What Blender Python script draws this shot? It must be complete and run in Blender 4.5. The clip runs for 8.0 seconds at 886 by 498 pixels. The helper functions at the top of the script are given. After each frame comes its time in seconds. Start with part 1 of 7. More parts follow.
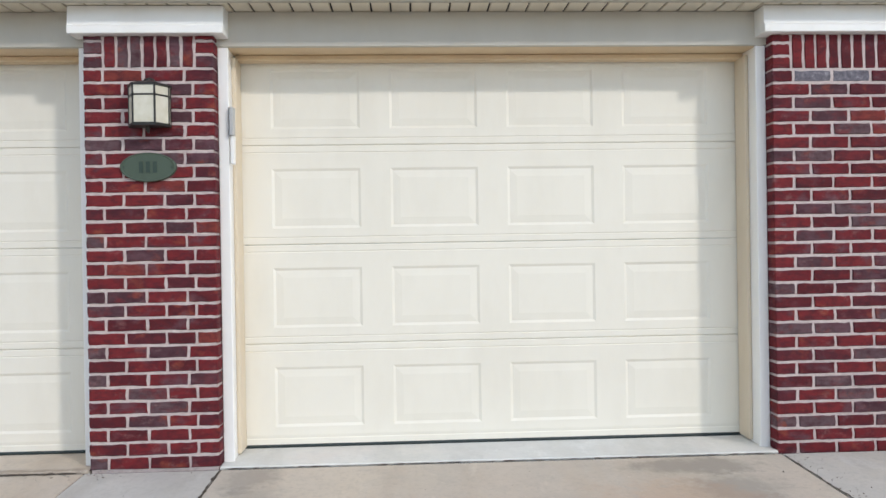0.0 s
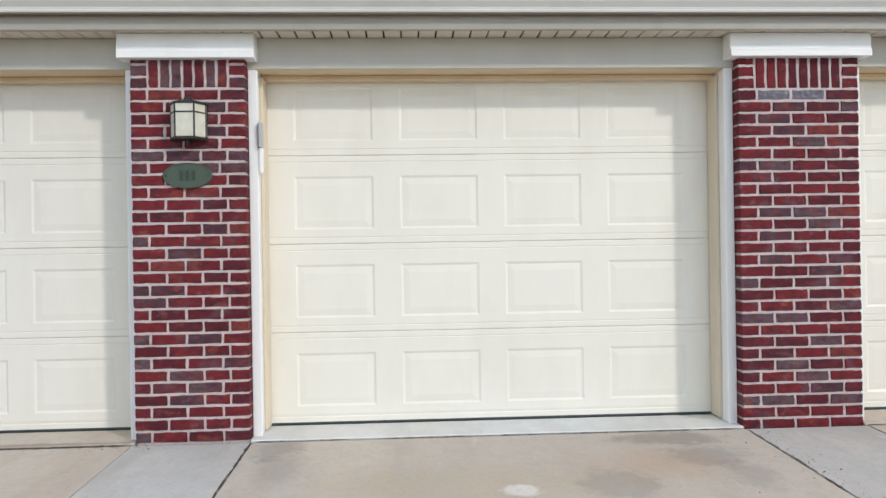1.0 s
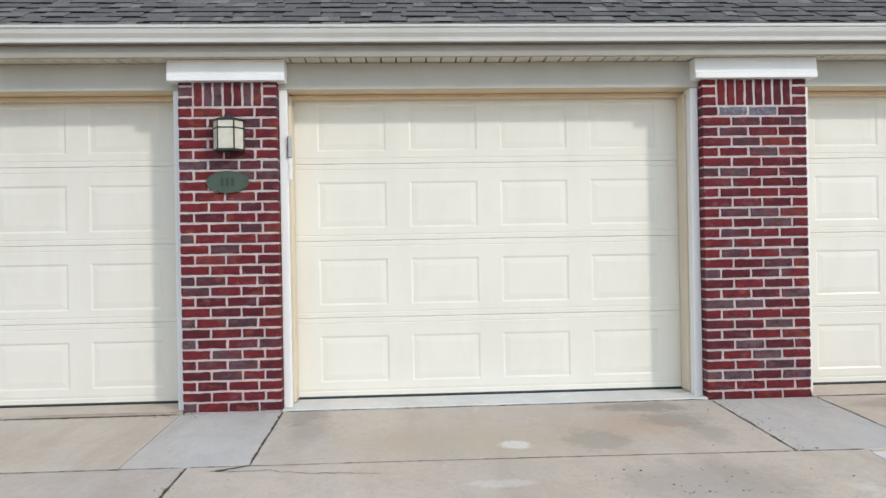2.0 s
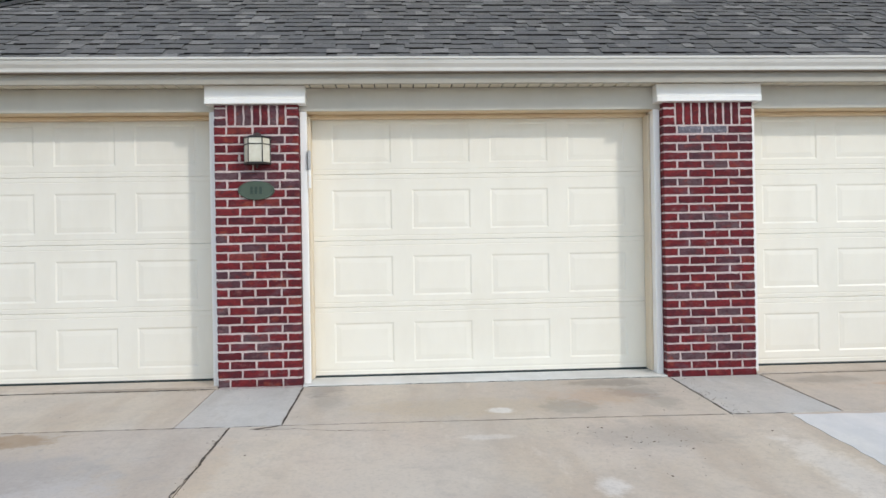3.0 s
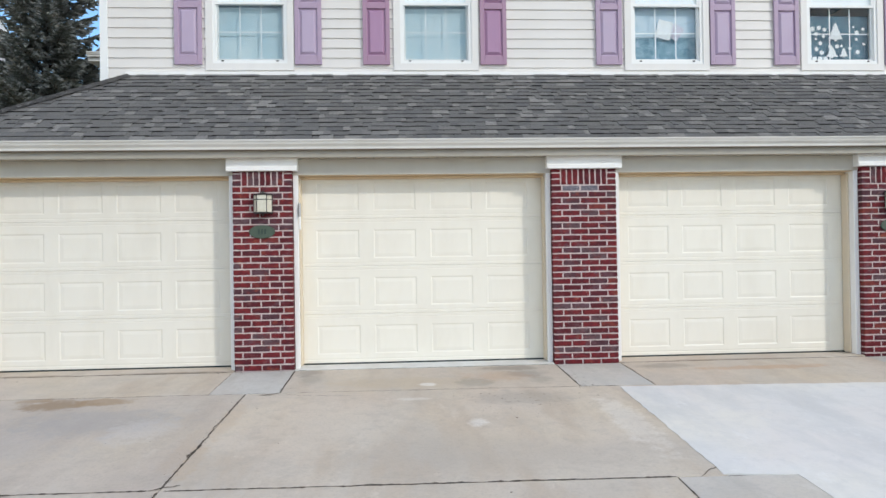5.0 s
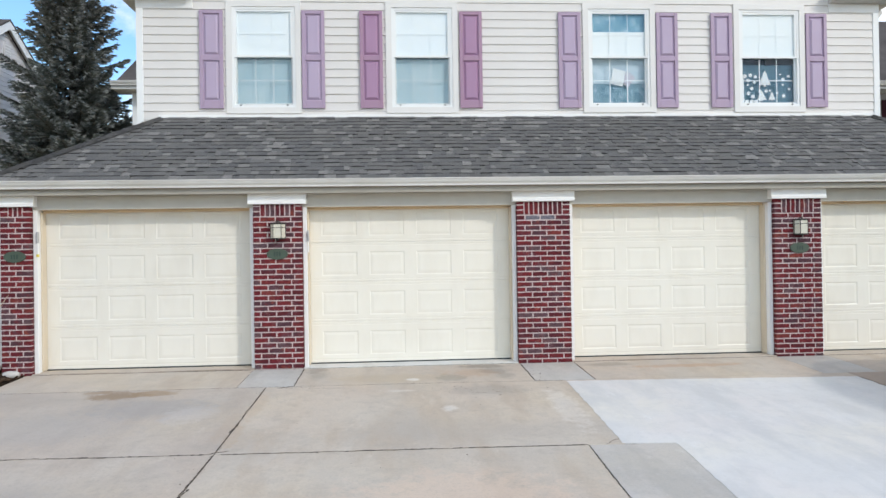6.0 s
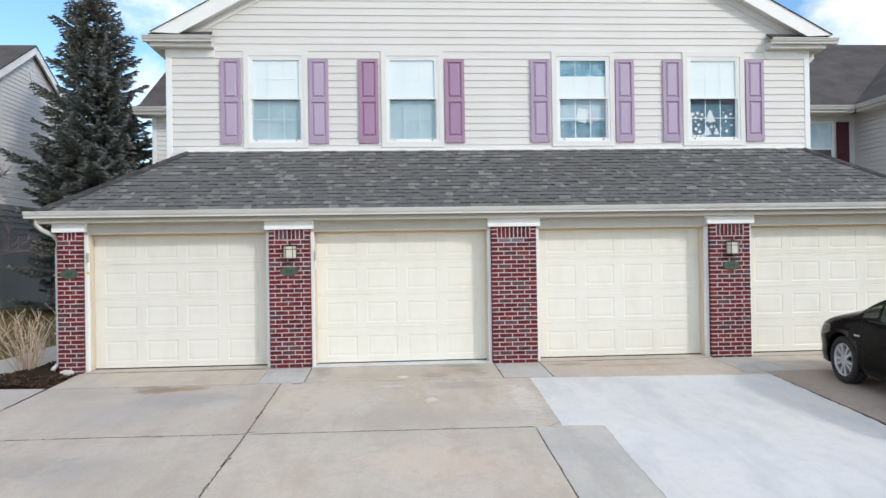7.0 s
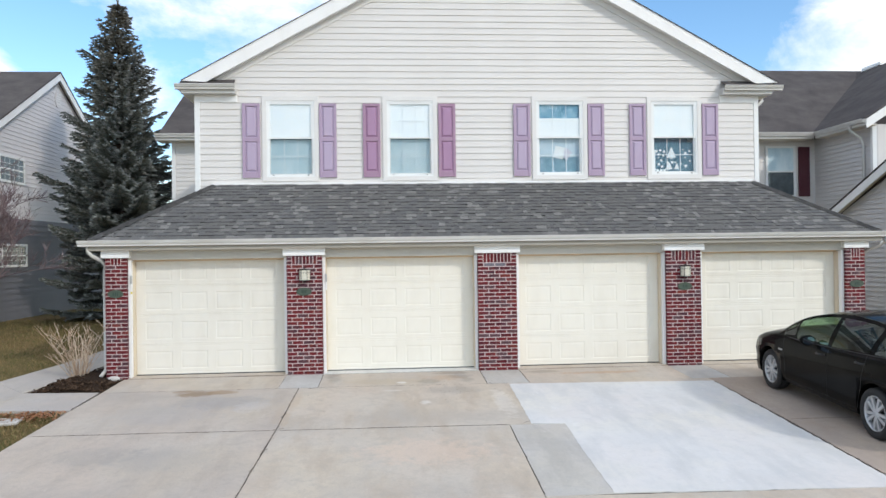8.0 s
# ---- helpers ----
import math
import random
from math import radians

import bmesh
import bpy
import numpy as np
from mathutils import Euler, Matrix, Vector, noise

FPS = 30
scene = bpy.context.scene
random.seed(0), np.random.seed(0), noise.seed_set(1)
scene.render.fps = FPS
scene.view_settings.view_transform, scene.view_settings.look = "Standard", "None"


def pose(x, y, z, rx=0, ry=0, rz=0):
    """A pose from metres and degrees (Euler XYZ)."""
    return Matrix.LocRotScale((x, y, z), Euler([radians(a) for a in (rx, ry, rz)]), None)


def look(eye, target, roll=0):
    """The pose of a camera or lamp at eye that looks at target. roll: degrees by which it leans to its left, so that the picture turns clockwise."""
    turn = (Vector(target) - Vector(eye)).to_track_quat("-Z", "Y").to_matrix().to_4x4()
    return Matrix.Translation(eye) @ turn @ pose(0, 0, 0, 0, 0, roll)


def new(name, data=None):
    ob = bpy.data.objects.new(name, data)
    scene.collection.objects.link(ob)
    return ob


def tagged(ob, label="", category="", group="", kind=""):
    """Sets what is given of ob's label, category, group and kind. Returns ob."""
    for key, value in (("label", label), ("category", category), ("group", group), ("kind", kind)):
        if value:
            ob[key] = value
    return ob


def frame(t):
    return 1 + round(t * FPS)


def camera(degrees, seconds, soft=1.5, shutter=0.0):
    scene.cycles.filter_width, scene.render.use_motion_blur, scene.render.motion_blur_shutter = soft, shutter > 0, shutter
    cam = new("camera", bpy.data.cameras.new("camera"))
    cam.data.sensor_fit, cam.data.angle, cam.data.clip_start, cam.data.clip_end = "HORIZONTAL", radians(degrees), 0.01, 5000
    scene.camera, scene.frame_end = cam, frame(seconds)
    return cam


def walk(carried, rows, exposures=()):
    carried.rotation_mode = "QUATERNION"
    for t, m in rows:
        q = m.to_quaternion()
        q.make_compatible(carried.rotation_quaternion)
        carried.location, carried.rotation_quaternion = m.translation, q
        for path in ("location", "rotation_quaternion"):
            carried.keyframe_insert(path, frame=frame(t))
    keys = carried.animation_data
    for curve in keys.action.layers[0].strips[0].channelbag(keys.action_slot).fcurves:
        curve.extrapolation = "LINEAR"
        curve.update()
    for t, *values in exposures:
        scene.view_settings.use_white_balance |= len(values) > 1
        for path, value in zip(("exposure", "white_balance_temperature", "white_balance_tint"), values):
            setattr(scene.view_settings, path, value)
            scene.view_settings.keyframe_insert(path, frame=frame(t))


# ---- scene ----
cam = camera(63.0, 8.0)
PATH = [
    (0, (-0.457, -3.669, 1.093), (-0.368, -1.671, 1.086), -0.9),
    (0.5, (-0.483, -3.897, 1.098), (-0.394, -1.899, 1.085), -1.0),
    (1, (-0.518, -4.151, 1.078), (-0.422, -2.154, 1.076), -0.9),
    (1.5, (-0.557, -4.462, 1.047), (-0.459, -2.464, 1.05), -1.0),
    (3, (-0.649, -5.612, 1.034), (-0.536, -3.616, 1.035), -1.0),
    (3.5, (-0.559, -6.096, 1.011), (-0.459, -4.099, 1.026), -0.9),
    (4, (-0.458, -6.659, 1.098), (-0.347, -4.662, 1.094), -0.9),
    (4.5, (-0.32, -7.263, 1.103), (-0.213, -5.266, 1.119), -0.9),
    (5, (-0.288, -7.943, 1.23), (-0.164, -5.947, 1.246), -0.9),
    (6.5, (-0.15, -10.544, 1.609), (-0.017, -8.548, 1.619), -0.9),
    (7, (-0.11, -11.436, 1.773), (0.024, -9.44, 1.782), -0.9),
    (7.5, (-0.125, -12.347, 1.977), (0.013, -10.351, 1.986), -0.8),
    (8, (-0.172, -13.305, 2.191), (-0.028, -11.311, 2.2), -0.8),
]
walk(cam, [(t, look(eye, target, roll)) for t, eye, target, roll in PATH], exposures=[(0, -0.01, 6690, 11), (3, 0.03, 6710, 10), (5, 0.04, 6700, 10), (8, 0.11, 6690, 10)])


# ---------------------------------------------------------------- world, sun
SUN_DIR = Vector((-0.96, 1.0, -0.81)).normalized()      # the way the light travels
SUN_ELEV = math.asin(-SUN_DIR.z)
SUN_AZ = math.atan2(-SUN_DIR.x, -SUN_DIR.y)

world = bpy.data.worlds.new("sky")
scene.world = world
world.use_nodes = True
wt = world.node_tree
wt.nodes.clear()
w_out = wt.nodes.new("ShaderNodeOutputWorld")
w_sky = wt.nodes.new("ShaderNodeTexSky")
w_sky.sky_type = "NISHITA"
w_sky.sun_disc = False
w_sky.sun_elevation = SUN_ELEV
w_sky.sun_rotation = SUN_AZ
w_sky.air_density = 1.0
w_sky.dust_density = 0.2
w_sky.ozone_density = 3.0
w_bg = wt.nodes.new("ShaderNodeBackground")
w_bg.inputs["Strength"].default_value = 0.215
w_sat = wt.nodes.new("ShaderNodeHueSaturation")
w_sat.inputs["Hue"].default_value = 0.497
w_sat.inputs["Saturation"].default_value = 1.12
wt.links.new(w_sky.outputs[0], w_sat.inputs["Color"])
wt.links.new(w_sat.outputs[0], w_bg.inputs[0])
w_cloud = wt.nodes.new("ShaderNodeBackground")
w_cloud.inputs["Strength"].default_value = 1.32
w_shade = wt.nodes.new("ShaderNodeValToRGB")
w_shade.color_ramp.elements[0].position, w_shade.color_ramp.elements[0].color = 0.40, (0.77, 0.84, 0.93, 1)
w_shade.color_ramp.elements[1].position, w_shade.color_ramp.elements[1].color = 0.62, (0.97, 0.985, 0.995, 1)
w_co = wt.nodes.new("ShaderNodeTexCoord")
w_map = wt.nodes.new("ShaderNodeMapping")
w_map.inputs["Location"].default_value = (0.3, 2.1, 0.5)
w_map.inputs["Scale"].default_value = (1.0, 1.0, 1.7)
w_noise = wt.nodes.new("ShaderNodeTexNoise")
w_noise.inputs["Scale"].default_value = 6.0
w_noise.inputs["Detail"].default_value = 9.0
w_noise.inputs["Roughness"].default_value = 0.62
w_noise.inputs["Distortion"].default_value = 0.25
w_ramp = wt.nodes.new("ShaderNodeValToRGB")
w_ramp.color_ramp.elements[0].position = 0.42
w_ramp.color_ramp.elements[1].position = 0.72
w_mix = wt.nodes.new("ShaderNodeMixShader")
wt.links.new(w_co.outputs["Generated"], w_map.inputs[0])
wt.links.new(w_map.outputs[0], w_noise.inputs["Vector"])
w_sum = w_noise.outputs["Fac"]
# banks of cloud: the way to them, their breadth, and how dense they are
# the last four are unseen, added for whiter fill light from above and behind
for way, reach, dense in (((0.555, 0.80, 0.165), 0.235, 0.46), ((-0.17, 0.93, 0.32), 0.15, 0.13), ((-0.47, 0.86, 0.205), 0.07, 0.5), ((-0.30, 0.91, 0.22), 0.05, 0.2),
                          ((0.42, 0.85, 0.32), 0.24, -0.30), ((-0.41, 0.87, 0.275), 0.13, -0.25), ((0.1, 0.5, 0.85), 0.55, 0.22), ((0.0, -0.35, 0.95), 0.8, 0.30), ((0.3, -0.9, 0.45), 0.9, 0.12), ((-0.9, -0.3, 0.4), 0.7, 0.12)):
    w_dist = wt.nodes.new("ShaderNodeVectorMath")
    w_dist.operation = "DISTANCE"
    w_dist.inputs[1].default_value = Vector(way).normalized()
    wt.links.new(w_co.outputs["Generated"], w_dist.inputs[0])
    w_fall = wt.nodes.new("ShaderNodeMapRange")
    w_fall.interpolation_type = "SMOOTHSTEP"
    w_fall.inputs[1].default_value, w_fall.inputs[2].default_value = 0.0, reach
    w_fall.inputs[3].default_value, w_fall.inputs[4].default_value = dense, 0.0
    wt.links.new(w_dist.outputs["Value"], w_fall.inputs[0])
    w_add = wt.nodes.new("ShaderNodeMath")
    wt.links.new(w_sum, w_add.inputs[0])
    wt.links.new(w_fall.outputs[0], w_add.inputs[1])
    w_sum = w_add.outputs[0]
wt.links.new(w_sum, w_ramp.inputs[0])
wt.links.new(w_noise.outputs["Fac"], w_shade.inputs[0])
wt.links.new(w_shade.outputs[0], w_cloud.inputs["Color"])
wt.links.new(w_ramp.outputs[0], w_mix.inputs[0])
wt.links.new(w_bg.outputs[0], w_mix.inputs[1])
wt.links.new(w_cloud.outputs[0], w_mix.inputs[2])
wt.links.new(w_mix.outputs[0], w_out.inputs[0])

sun = new("sun", bpy.data.lights.new("sun", "SUN"))
sun.data.energy = 1.42
sun.data.angle = radians(3.2)
sun.data.color = (1.0, 0.965, 0.91)
sun.rotation_mode = "QUATERNION"
sun.rotation_quaternion = SUN_DIR.to_track_quat("-Z", "Y")

# ---------------------------------------------------------------- materials


class Mat:
    """A node material with a Principled shader and short helpers."""

    def __init__(self, name, color, rough=0.6, metal=0.0, spec=0.5):
        self.m = bpy.data.materials.new(name)
        self.m.use_nodes = True
        self.t = self.m.node_tree
        self.p = self.t.nodes["Principled BSDF"]
        self.p.inputs["Base Color"].default_value = (*color, 1)
        self.p.inputs["Roughness"].default_value = rough
        self.p.inputs["Metallic"].default_value = metal
        self.p.inputs["Specular IOR Level"].default_value = spec
        self.coord = None

    def node(self, kind):
        return self.t.nodes.new(kind)

    def link(self, a, b):
        self.t.links.new(a, b)

    def pos(self, scale=(1, 1, 1)):
        """World position, stretched."""
        g = self.node("ShaderNodeNewGeometry")
        v = self.node("ShaderNodeVectorMath")
        v.operation = "MULTIPLY"
        v.inputs[1].default_value = scale
        self.link(g.outputs["Position"], v.inputs[0])
        return v.outputs[0]

    def noise(self, scale, detail=5.0, rough=0.6, stretch=(1, 1, 1), shift=0.0):
        n = self.node("ShaderNodeTexNoise")
        n.inputs["Scale"].default_value = scale
        n.inputs["Detail"].default_value = detail
        n.inputs["Roughness"].default_value = rough
        vec = self.pos(stretch)
        if shift:
            a = self.node("ShaderNodeVectorMath")
            a.inputs[1].default_value = (shift, shift * 0.7, shift * 0.3)
            self.link(vec, a.inputs[0])
            vec = a.outputs[0]
        self.link(vec, n.inputs["Vector"])
        return n.outputs["Fac"]

    def ramp(self, fac, stops):
        r = self.node("ShaderNodeValToRGB")
        while len(r.color_ramp.elements) < len(stops):
            r.color_ramp.elements.new(0.5)
        for e, (p, c) in zip(r.color_ramp.elements, stops):
            e.position = p
            e.color = (*c, 1) if len(c) == 3 else c
        self.link(fac, r.inputs[0])
        return r.outputs[0]

    def mix(self, fac, a, b, mode="MIX"):
        n = self.node("ShaderNodeMix")
        n.data_type = "RGBA"
        n.blend_type = mode
        for value, slot in ((fac, 0), (a, 6), (b, 7)):
            if isinstance(value, (int, float)):
                n.inputs[slot].default_value = value
            elif isinstance(value, tuple):
                n.inputs[slot].default_value = (*value, 1)
            else:
                self.link(value, n.inputs[slot])
        return n.outputs[2]

    def base(self, socket):
        self.link(socket, self.p.inputs["Base Color"])
        return self

    def rough(self, fac, lo, hi):
        r = self.node("ShaderNodeMapRange")
        r.inputs[3].default_value, r.inputs[4].default_value = lo, hi
        self.link(fac, r.inputs[0])
        self.link(r.outputs[0], self.p.inputs["Roughness"])
        return self

    def bump(self, fac, strength=0.3, dist=0.01):
        b = self.node("ShaderNodeBump")
        b.inputs["Strength"].default_value = strength
        b.inputs["Distance"].default_value = dist
        self.link(fac, b.inputs["Height"])
        self.link(b.outputs[0], self.p.inputs["Normal"])
        return self

    def random(self):
        return self.node("ShaderNodeObjectInfo").outputs["Random"]

    def island(self):
        return self.node("ShaderNodeNewGeometry").outputs["Random Per Island"]


def painted(name, color, rough=0.45, dirt=0.12, dark=(0.55, 0.5, 0.42), scale=3.0):
    """Paint or vinyl with faint streaks and dust."""
    m = Mat(name, color, rough)
    n = m.noise(scale, 6, 0.62, (1, 1, 0.35))
    fac = m.ramp(n, [(0.45, (0, 0, 0)), (0.8, (dirt, dirt, dirt))])
    m.base(m.mix(fac, color, tuple(c * d for c, d in zip(color, dark))))
    fine = m.noise(90, 3, 0.5)
    m.bump(fine, 0.06, 0.002)
    m.rough(n, rough - 0.08, rough + 0.12)
    return m.m


def brick_material(name, use_island=False):
    m = Mat(name, (0.2, 0.03, 0.035), 0.85, 0, 0.25)
    rnd = m.island() if use_island else m.random()
    tone = m.ramp(rnd, [(0.0, (0.165, 0.018, 0.023)), (0.26, (0.110, 0.015, 0.020)), (0.44, (0.185, 0.021, 0.025)),
                        (0.62, (0.105, 0.020, 0.028)), (0.72, (0.088, 0.042, 0.052)), (0.85, (0.215, 0.042, 0.034)), (0.92, (0.125, 0.078, 0.088))])
    tone.node.color_ramp.interpolation = "CONSTANT"
    big = m.noise(19, 6, 0.65, (0.8, 1, 1.2))
    tone = m.mix(m.ramp(big, [(0.42, (0, 0, 0)), (0.66, (0.75, 0.75, 0.75))]), tone, (0.054, 0.015, 0.021))
    glow = m.ramp(m.noise(15, 5, 0.6, (0.7, 1, 1.2), 21.0), [(0.50, (0, 0, 0)), (0.70, (0.6, 0.6, 0.6))])
    tone = m.mix(glow, tone, (0.215, 0.028, 0.031))
    ember = m.ramp(m.noise(7.5, 4, 0.55, (1.1, 1, 1.6), 41.0), [(0.60, (0, 0, 0)), (0.72, (0.75, 0.75, 0.75))])
    tone = m.mix(ember, tone, (0.27, 0.062, 0.040))
    plum = m.ramp(m.noise(6.0, 4, 0.55, (1.1, 1, 1.6), 57.0), [(0.56, (0, 0, 0)), (0.68, (0.8, 0.8, 0.8))])
    tone = m.mix(plum, tone, (0.125, 0.060, 0.075))
    streak = m.ramp(m.noise(30, 5, 0.7, (0.35, 1, 1.6), 6.0), [(0.50, (0, 0, 0)), (0.68, (0.55, 0.55, 0.55))])
    tone = m.mix(streak, tone, (0.055, 0.016, 0.026))
    smear = m.ramp(m.noise(11, 6, 0.72, (0.8, 1, 1.4), 12.0), [(0.58, (0, 0, 0)), (0.76, (0.32, 0.32, 0.32))])
    tone = m.mix(smear, tone, (0.42, 0.25, 0.25))
    chips = m.ramp(m.noise(70, 4, 0.7, (1, 1, 1), 3.0), [(0.70, (0, 0, 0)), (0.76, (0.45, 0.45, 0.45))])
    tone = m.mix(chips, tone, (0.42, 0.34, 0.33))
    m.base(tone)
    m.bump(m.noise(110, 6, 0.7, (0.6, 1, 1.4)), 0.55, 0.006)
    return m.m


def concrete(name, light, dark, stain, scale=0.55, speck=0.25, spots=()):
    """Weathered concrete. spots: (x, y, radius along x, along y, colour, strength) of stains with a place of their own."""
    m = Mat(name, light, 0.9, 0, 0.2)
    a = m.noise(scale, 4, 0.55, (1, 0.8, 1))
    b = m.noise(0.9, 4, 0.55, (1.0, 0.7, 1), 4.0)
    c = m.noise(45, 4, 0.7)
    d = m.noise(6.5, 6, 0.7, (1, 1, 1), 9.0)
    e = m.noise(1.6, 5, 0.6, (1.7, 0.45, 1), 15.0)
    g2 = m.noise(0.75, 4, 0.5, (1, 1, 1), 27.0)
    warm = tuple(x * k for x, k in zip(light, (1.03, 0.985, 0.90)))
    pink = tuple(x * k for x, k in zip(light, (0.99, 0.935, 0.905)))
    col = m.mix(m.ramp(a, [(0.40, (0, 0, 0)), (0.60, (1, 1, 1))]), light, pink)
    col = m.mix(m.ramp(g2, [(0.46, (0, 0, 0)), (0.66, (0.9, 0.9, 0.9))]), col, warm)
    col = m.mix(m.ramp(b, [(0.46, (0, 0, 0)), (0.66, (0.8, 0.8, 0.8))]), col, dark)
    col = m.mix(m.ramp(e, [(0.47, (0, 0, 0)), (0.65, (0.65, 0.65, 0.65))]), col, stain)
    col = m.mix(m.ramp(d, [(0.48, (0, 0, 0)), (0.72, (0.42, 0.42, 0.42))]), col, tuple(x * 0.82 for x in dark))
    blot = m.noise(15, 6, 0.75, (1, 0.6, 1), 51.0)
    col = m.mix(m.ramp(blot, [(0.56, (0, 0, 0)), (0.70, (0.32, 0.32, 0.32))]), col, tuple(x * 0.80 for x in dark))
    fleck = m.noise(26, 5, 0.7, (1, 0.7, 1), 63.0)
    col = m.mix(m.ramp(fleck, [(0.60, (0, 0, 0)), (0.72, (0.40, 0.40, 0.40))]), col, tuple(min(x * 1.12, 0.82) for x in light))
    scuff = m.noise(3.2, 6, 0.72, (1.5, 0.6, 1), 33.0)
    col = m.mix(m.ramp(scuff, [(0.60, (0, 0, 0)), (0.72, (0.55, 0.55, 0.55))]), col, tuple(min(x * 1.16, 0.82) for x in light))
    tint = m.random()
    col = m.mix(m.ramp(tint, [(0, (0, 0, 0)), (1, (0.25, 0.25, 0.25))]), col, dark)
    for x, y, rx, ry, colour, strength in spots:
        g = m.node("ShaderNodeNewGeometry")
        mp = m.node("ShaderNodeVectorMath")
        mp.operation = "SUBTRACT"
        mp.inputs[1].default_value = (x, y, 0)
        m.link(g.outputs["Position"], mp.inputs[0])
        sc = m.node("ShaderNodeVectorMath")
        sc.operation = "MULTIPLY"
        sc.inputs[1].default_value = (1 / rx, 1 / ry, 0)
        m.link(mp.outputs[0], sc.inputs[0])
        ln = m.node("ShaderNodeVectorMath")
        ln.operation = "LENGTH"
        m.link(sc.outputs[0], ln.inputs[0])
        add = m.node("ShaderNodeMath")
        add.operation = "MULTIPLY_ADD"
        add.inputs[1].default_value = 2.4
        m.link(d, add.inputs[0])
        m.link(ln.outputs["Value"], add.inputs[2])
        mask = m.ramp(add.outputs[0], [(0.0, (strength,) * 3), (0.5, (strength,) * 3), (1.0, (0, 0, 0))])
        shift = m.node("ShaderNodeMath")
        shift.operation = "SUBTRACT"
        shift.inputs[1].default_value = 1.25
        m.link(add.outputs[0], shift.inputs[0])
        m.link(shift.outputs[0], mask.node.inputs[0])
        col = m.mix(mask, col, colour)
    spk = m.ramp(c, [(0.35, (speck, speck, speck)), (0.5, (0, 0, 0))])
    col = m.mix(spk, col, tuple(x * 0.72 for x in dark))
    m.base(col)
    m.bump(m.noise(160, 4, 0.7), 0.35, 0.004)
    return m.m


BRICK = brick_material("brick")
m = Mat("brick_silver", (0.2, 0.19, 0.22), 0.85)
m.base(m.ramp(m.noise(40, 6, 0.7), [(0.3, (0.085, 0.075, 0.095)), (0.55, (0.16, 0.15, 0.18)), (0.75, (0.38, 0.36, 0.40))])).bump(m.noise(110, 6, 0.7), 0.6, 0.006)
BRICK_SILVER = m.m
m = Mat("mortar", (0.5, 0.42, 0.4), 0.95, 0, 0.1)
m.base(m.ramp(m.noise(35, 5, 0.65), [(0.3, (0.49, 0.405, 0.395)), (0.7, (0.645, 0.555, 0.54))])).bump(m.noise(200, 4, 0.7), 0.6, 0.004)
MORTAR = m.m
DOOR = painted("door_cream", (0.835, 0.80, 0.71), 0.42, 0.16)
# slightly darker and less cream than the other doors
DOOR_GREYER = painted("door_faded", (0.78, 0.75, 0.675), 0.5, 0.18)
TRIM = painted("trim_white", (0.88, 0.875, 0.86), 0.42, 0.16)
# the header's cream is lowered to carry the shade under the eaves
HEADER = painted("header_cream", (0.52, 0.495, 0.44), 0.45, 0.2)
HEAD_WOOD = painted("head_jamb_brown", (0.68, 0.53, 0.35), 0.55, 0.3, (0.6, 0.5, 0.4), 5.0)
JAMB = painted("jamb_tan", (0.70, 0.60, 0.46), 0.5, 0.25)
SOFFIT = painted("soffit_tan", (0.72, 0.665, 0.55), 0.5, 0.25)
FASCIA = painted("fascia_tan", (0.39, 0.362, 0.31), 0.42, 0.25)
GUTTER = painted("gutter_white", (0.64, 0.625, 0.59), 0.32, 0.3, (0.5, 0.46, 0.4), 1.6)
GRIME_SHADE = painted("gutter_grime", (0.17, 0.14, 0.11), 0.8, 0.5, (1.8, 1.7, 1.6), 6.0)
SEAL = painted("rubber_seal", (0.022, 0.035, 0.036), 0.6, 0.3)
SIDING = painted("siding_offwhite", (0.725, 0.70, 0.672), 0.5, 0.18, (0.75, 0.72, 0.68), 1.4)
SIDING_MAUVE = painted("siding_mauve_grey", (0.70, 0.675, 0.68), 0.55, 0.2, (0.7, 0.68, 0.66), 1.2)
SIDING_SHADED = painted("siding_slate", (0.138, 0.135, 0.148), 0.6, 0.25, (0.7, 0.68, 0.66), 1.2)
SIDING_GREY = painted("siding_grey", (0.62, 0.60, 0.59), 0.55, 0.2, (0.7, 0.68, 0.66), 1.2)
WINDOW_WHITE = painted("window_white", (0.84, 0.85, 0.84), 0.32, 0.06)
GRILLE = painted("grille_white", (0.90, 0.91, 0.91), 0.5, 0.06)
CASING = painted("casing_offwhite", (0.765, 0.75, 0.725), 0.42, 0.10)
MAUVE = painted("shutter_mauve", (0.42, 0.315, 0.43), 0.45, 0.35, (1.12, 1.16, 1.10), 5.0)
MAUVE_PANEL = painted("shutter_mauve_bleached", (0.465, 0.375, 0.505), 0.45, 0.5, (0.88, 0.80, 0.86), 4.0)
MAUVE_RED = painted("shutter_rosy", (0.385, 0.235, 0.335), 0.45, 0.35, (1.12, 1.2, 1.12), 5.0)
ROSY_PANEL = painted("shutter_rosy_worn", (0.40, 0.235, 0.37), 0.45, 0.5, (0.88, 0.80, 0.86), 4.0)
MAROON = painted("shutter_maroon", (0.085, 0.016, 0.026), 0.45, 0.15)
BRONZE = painted("lantern_bronze", (0.022, 0.019, 0.017), 0.42, 0.3)
PLAQUE = painted("plaque_green", (0.062, 0.090, 0.064), 0.5, 0.35, (0.6, 0.6, 0.6), 25)
PLAQUE_DARK = painted("plaque_dark", (0.03, 0.055, 0.042), 0.5, 0.2)
GALV = painted("grey_metal", (0.46, 0.46, 0.46), 0.45, 0.3)
YELLOW = painted("yellow_tape", (0.75, 0.62, 0.08), 0.5, 0.1)
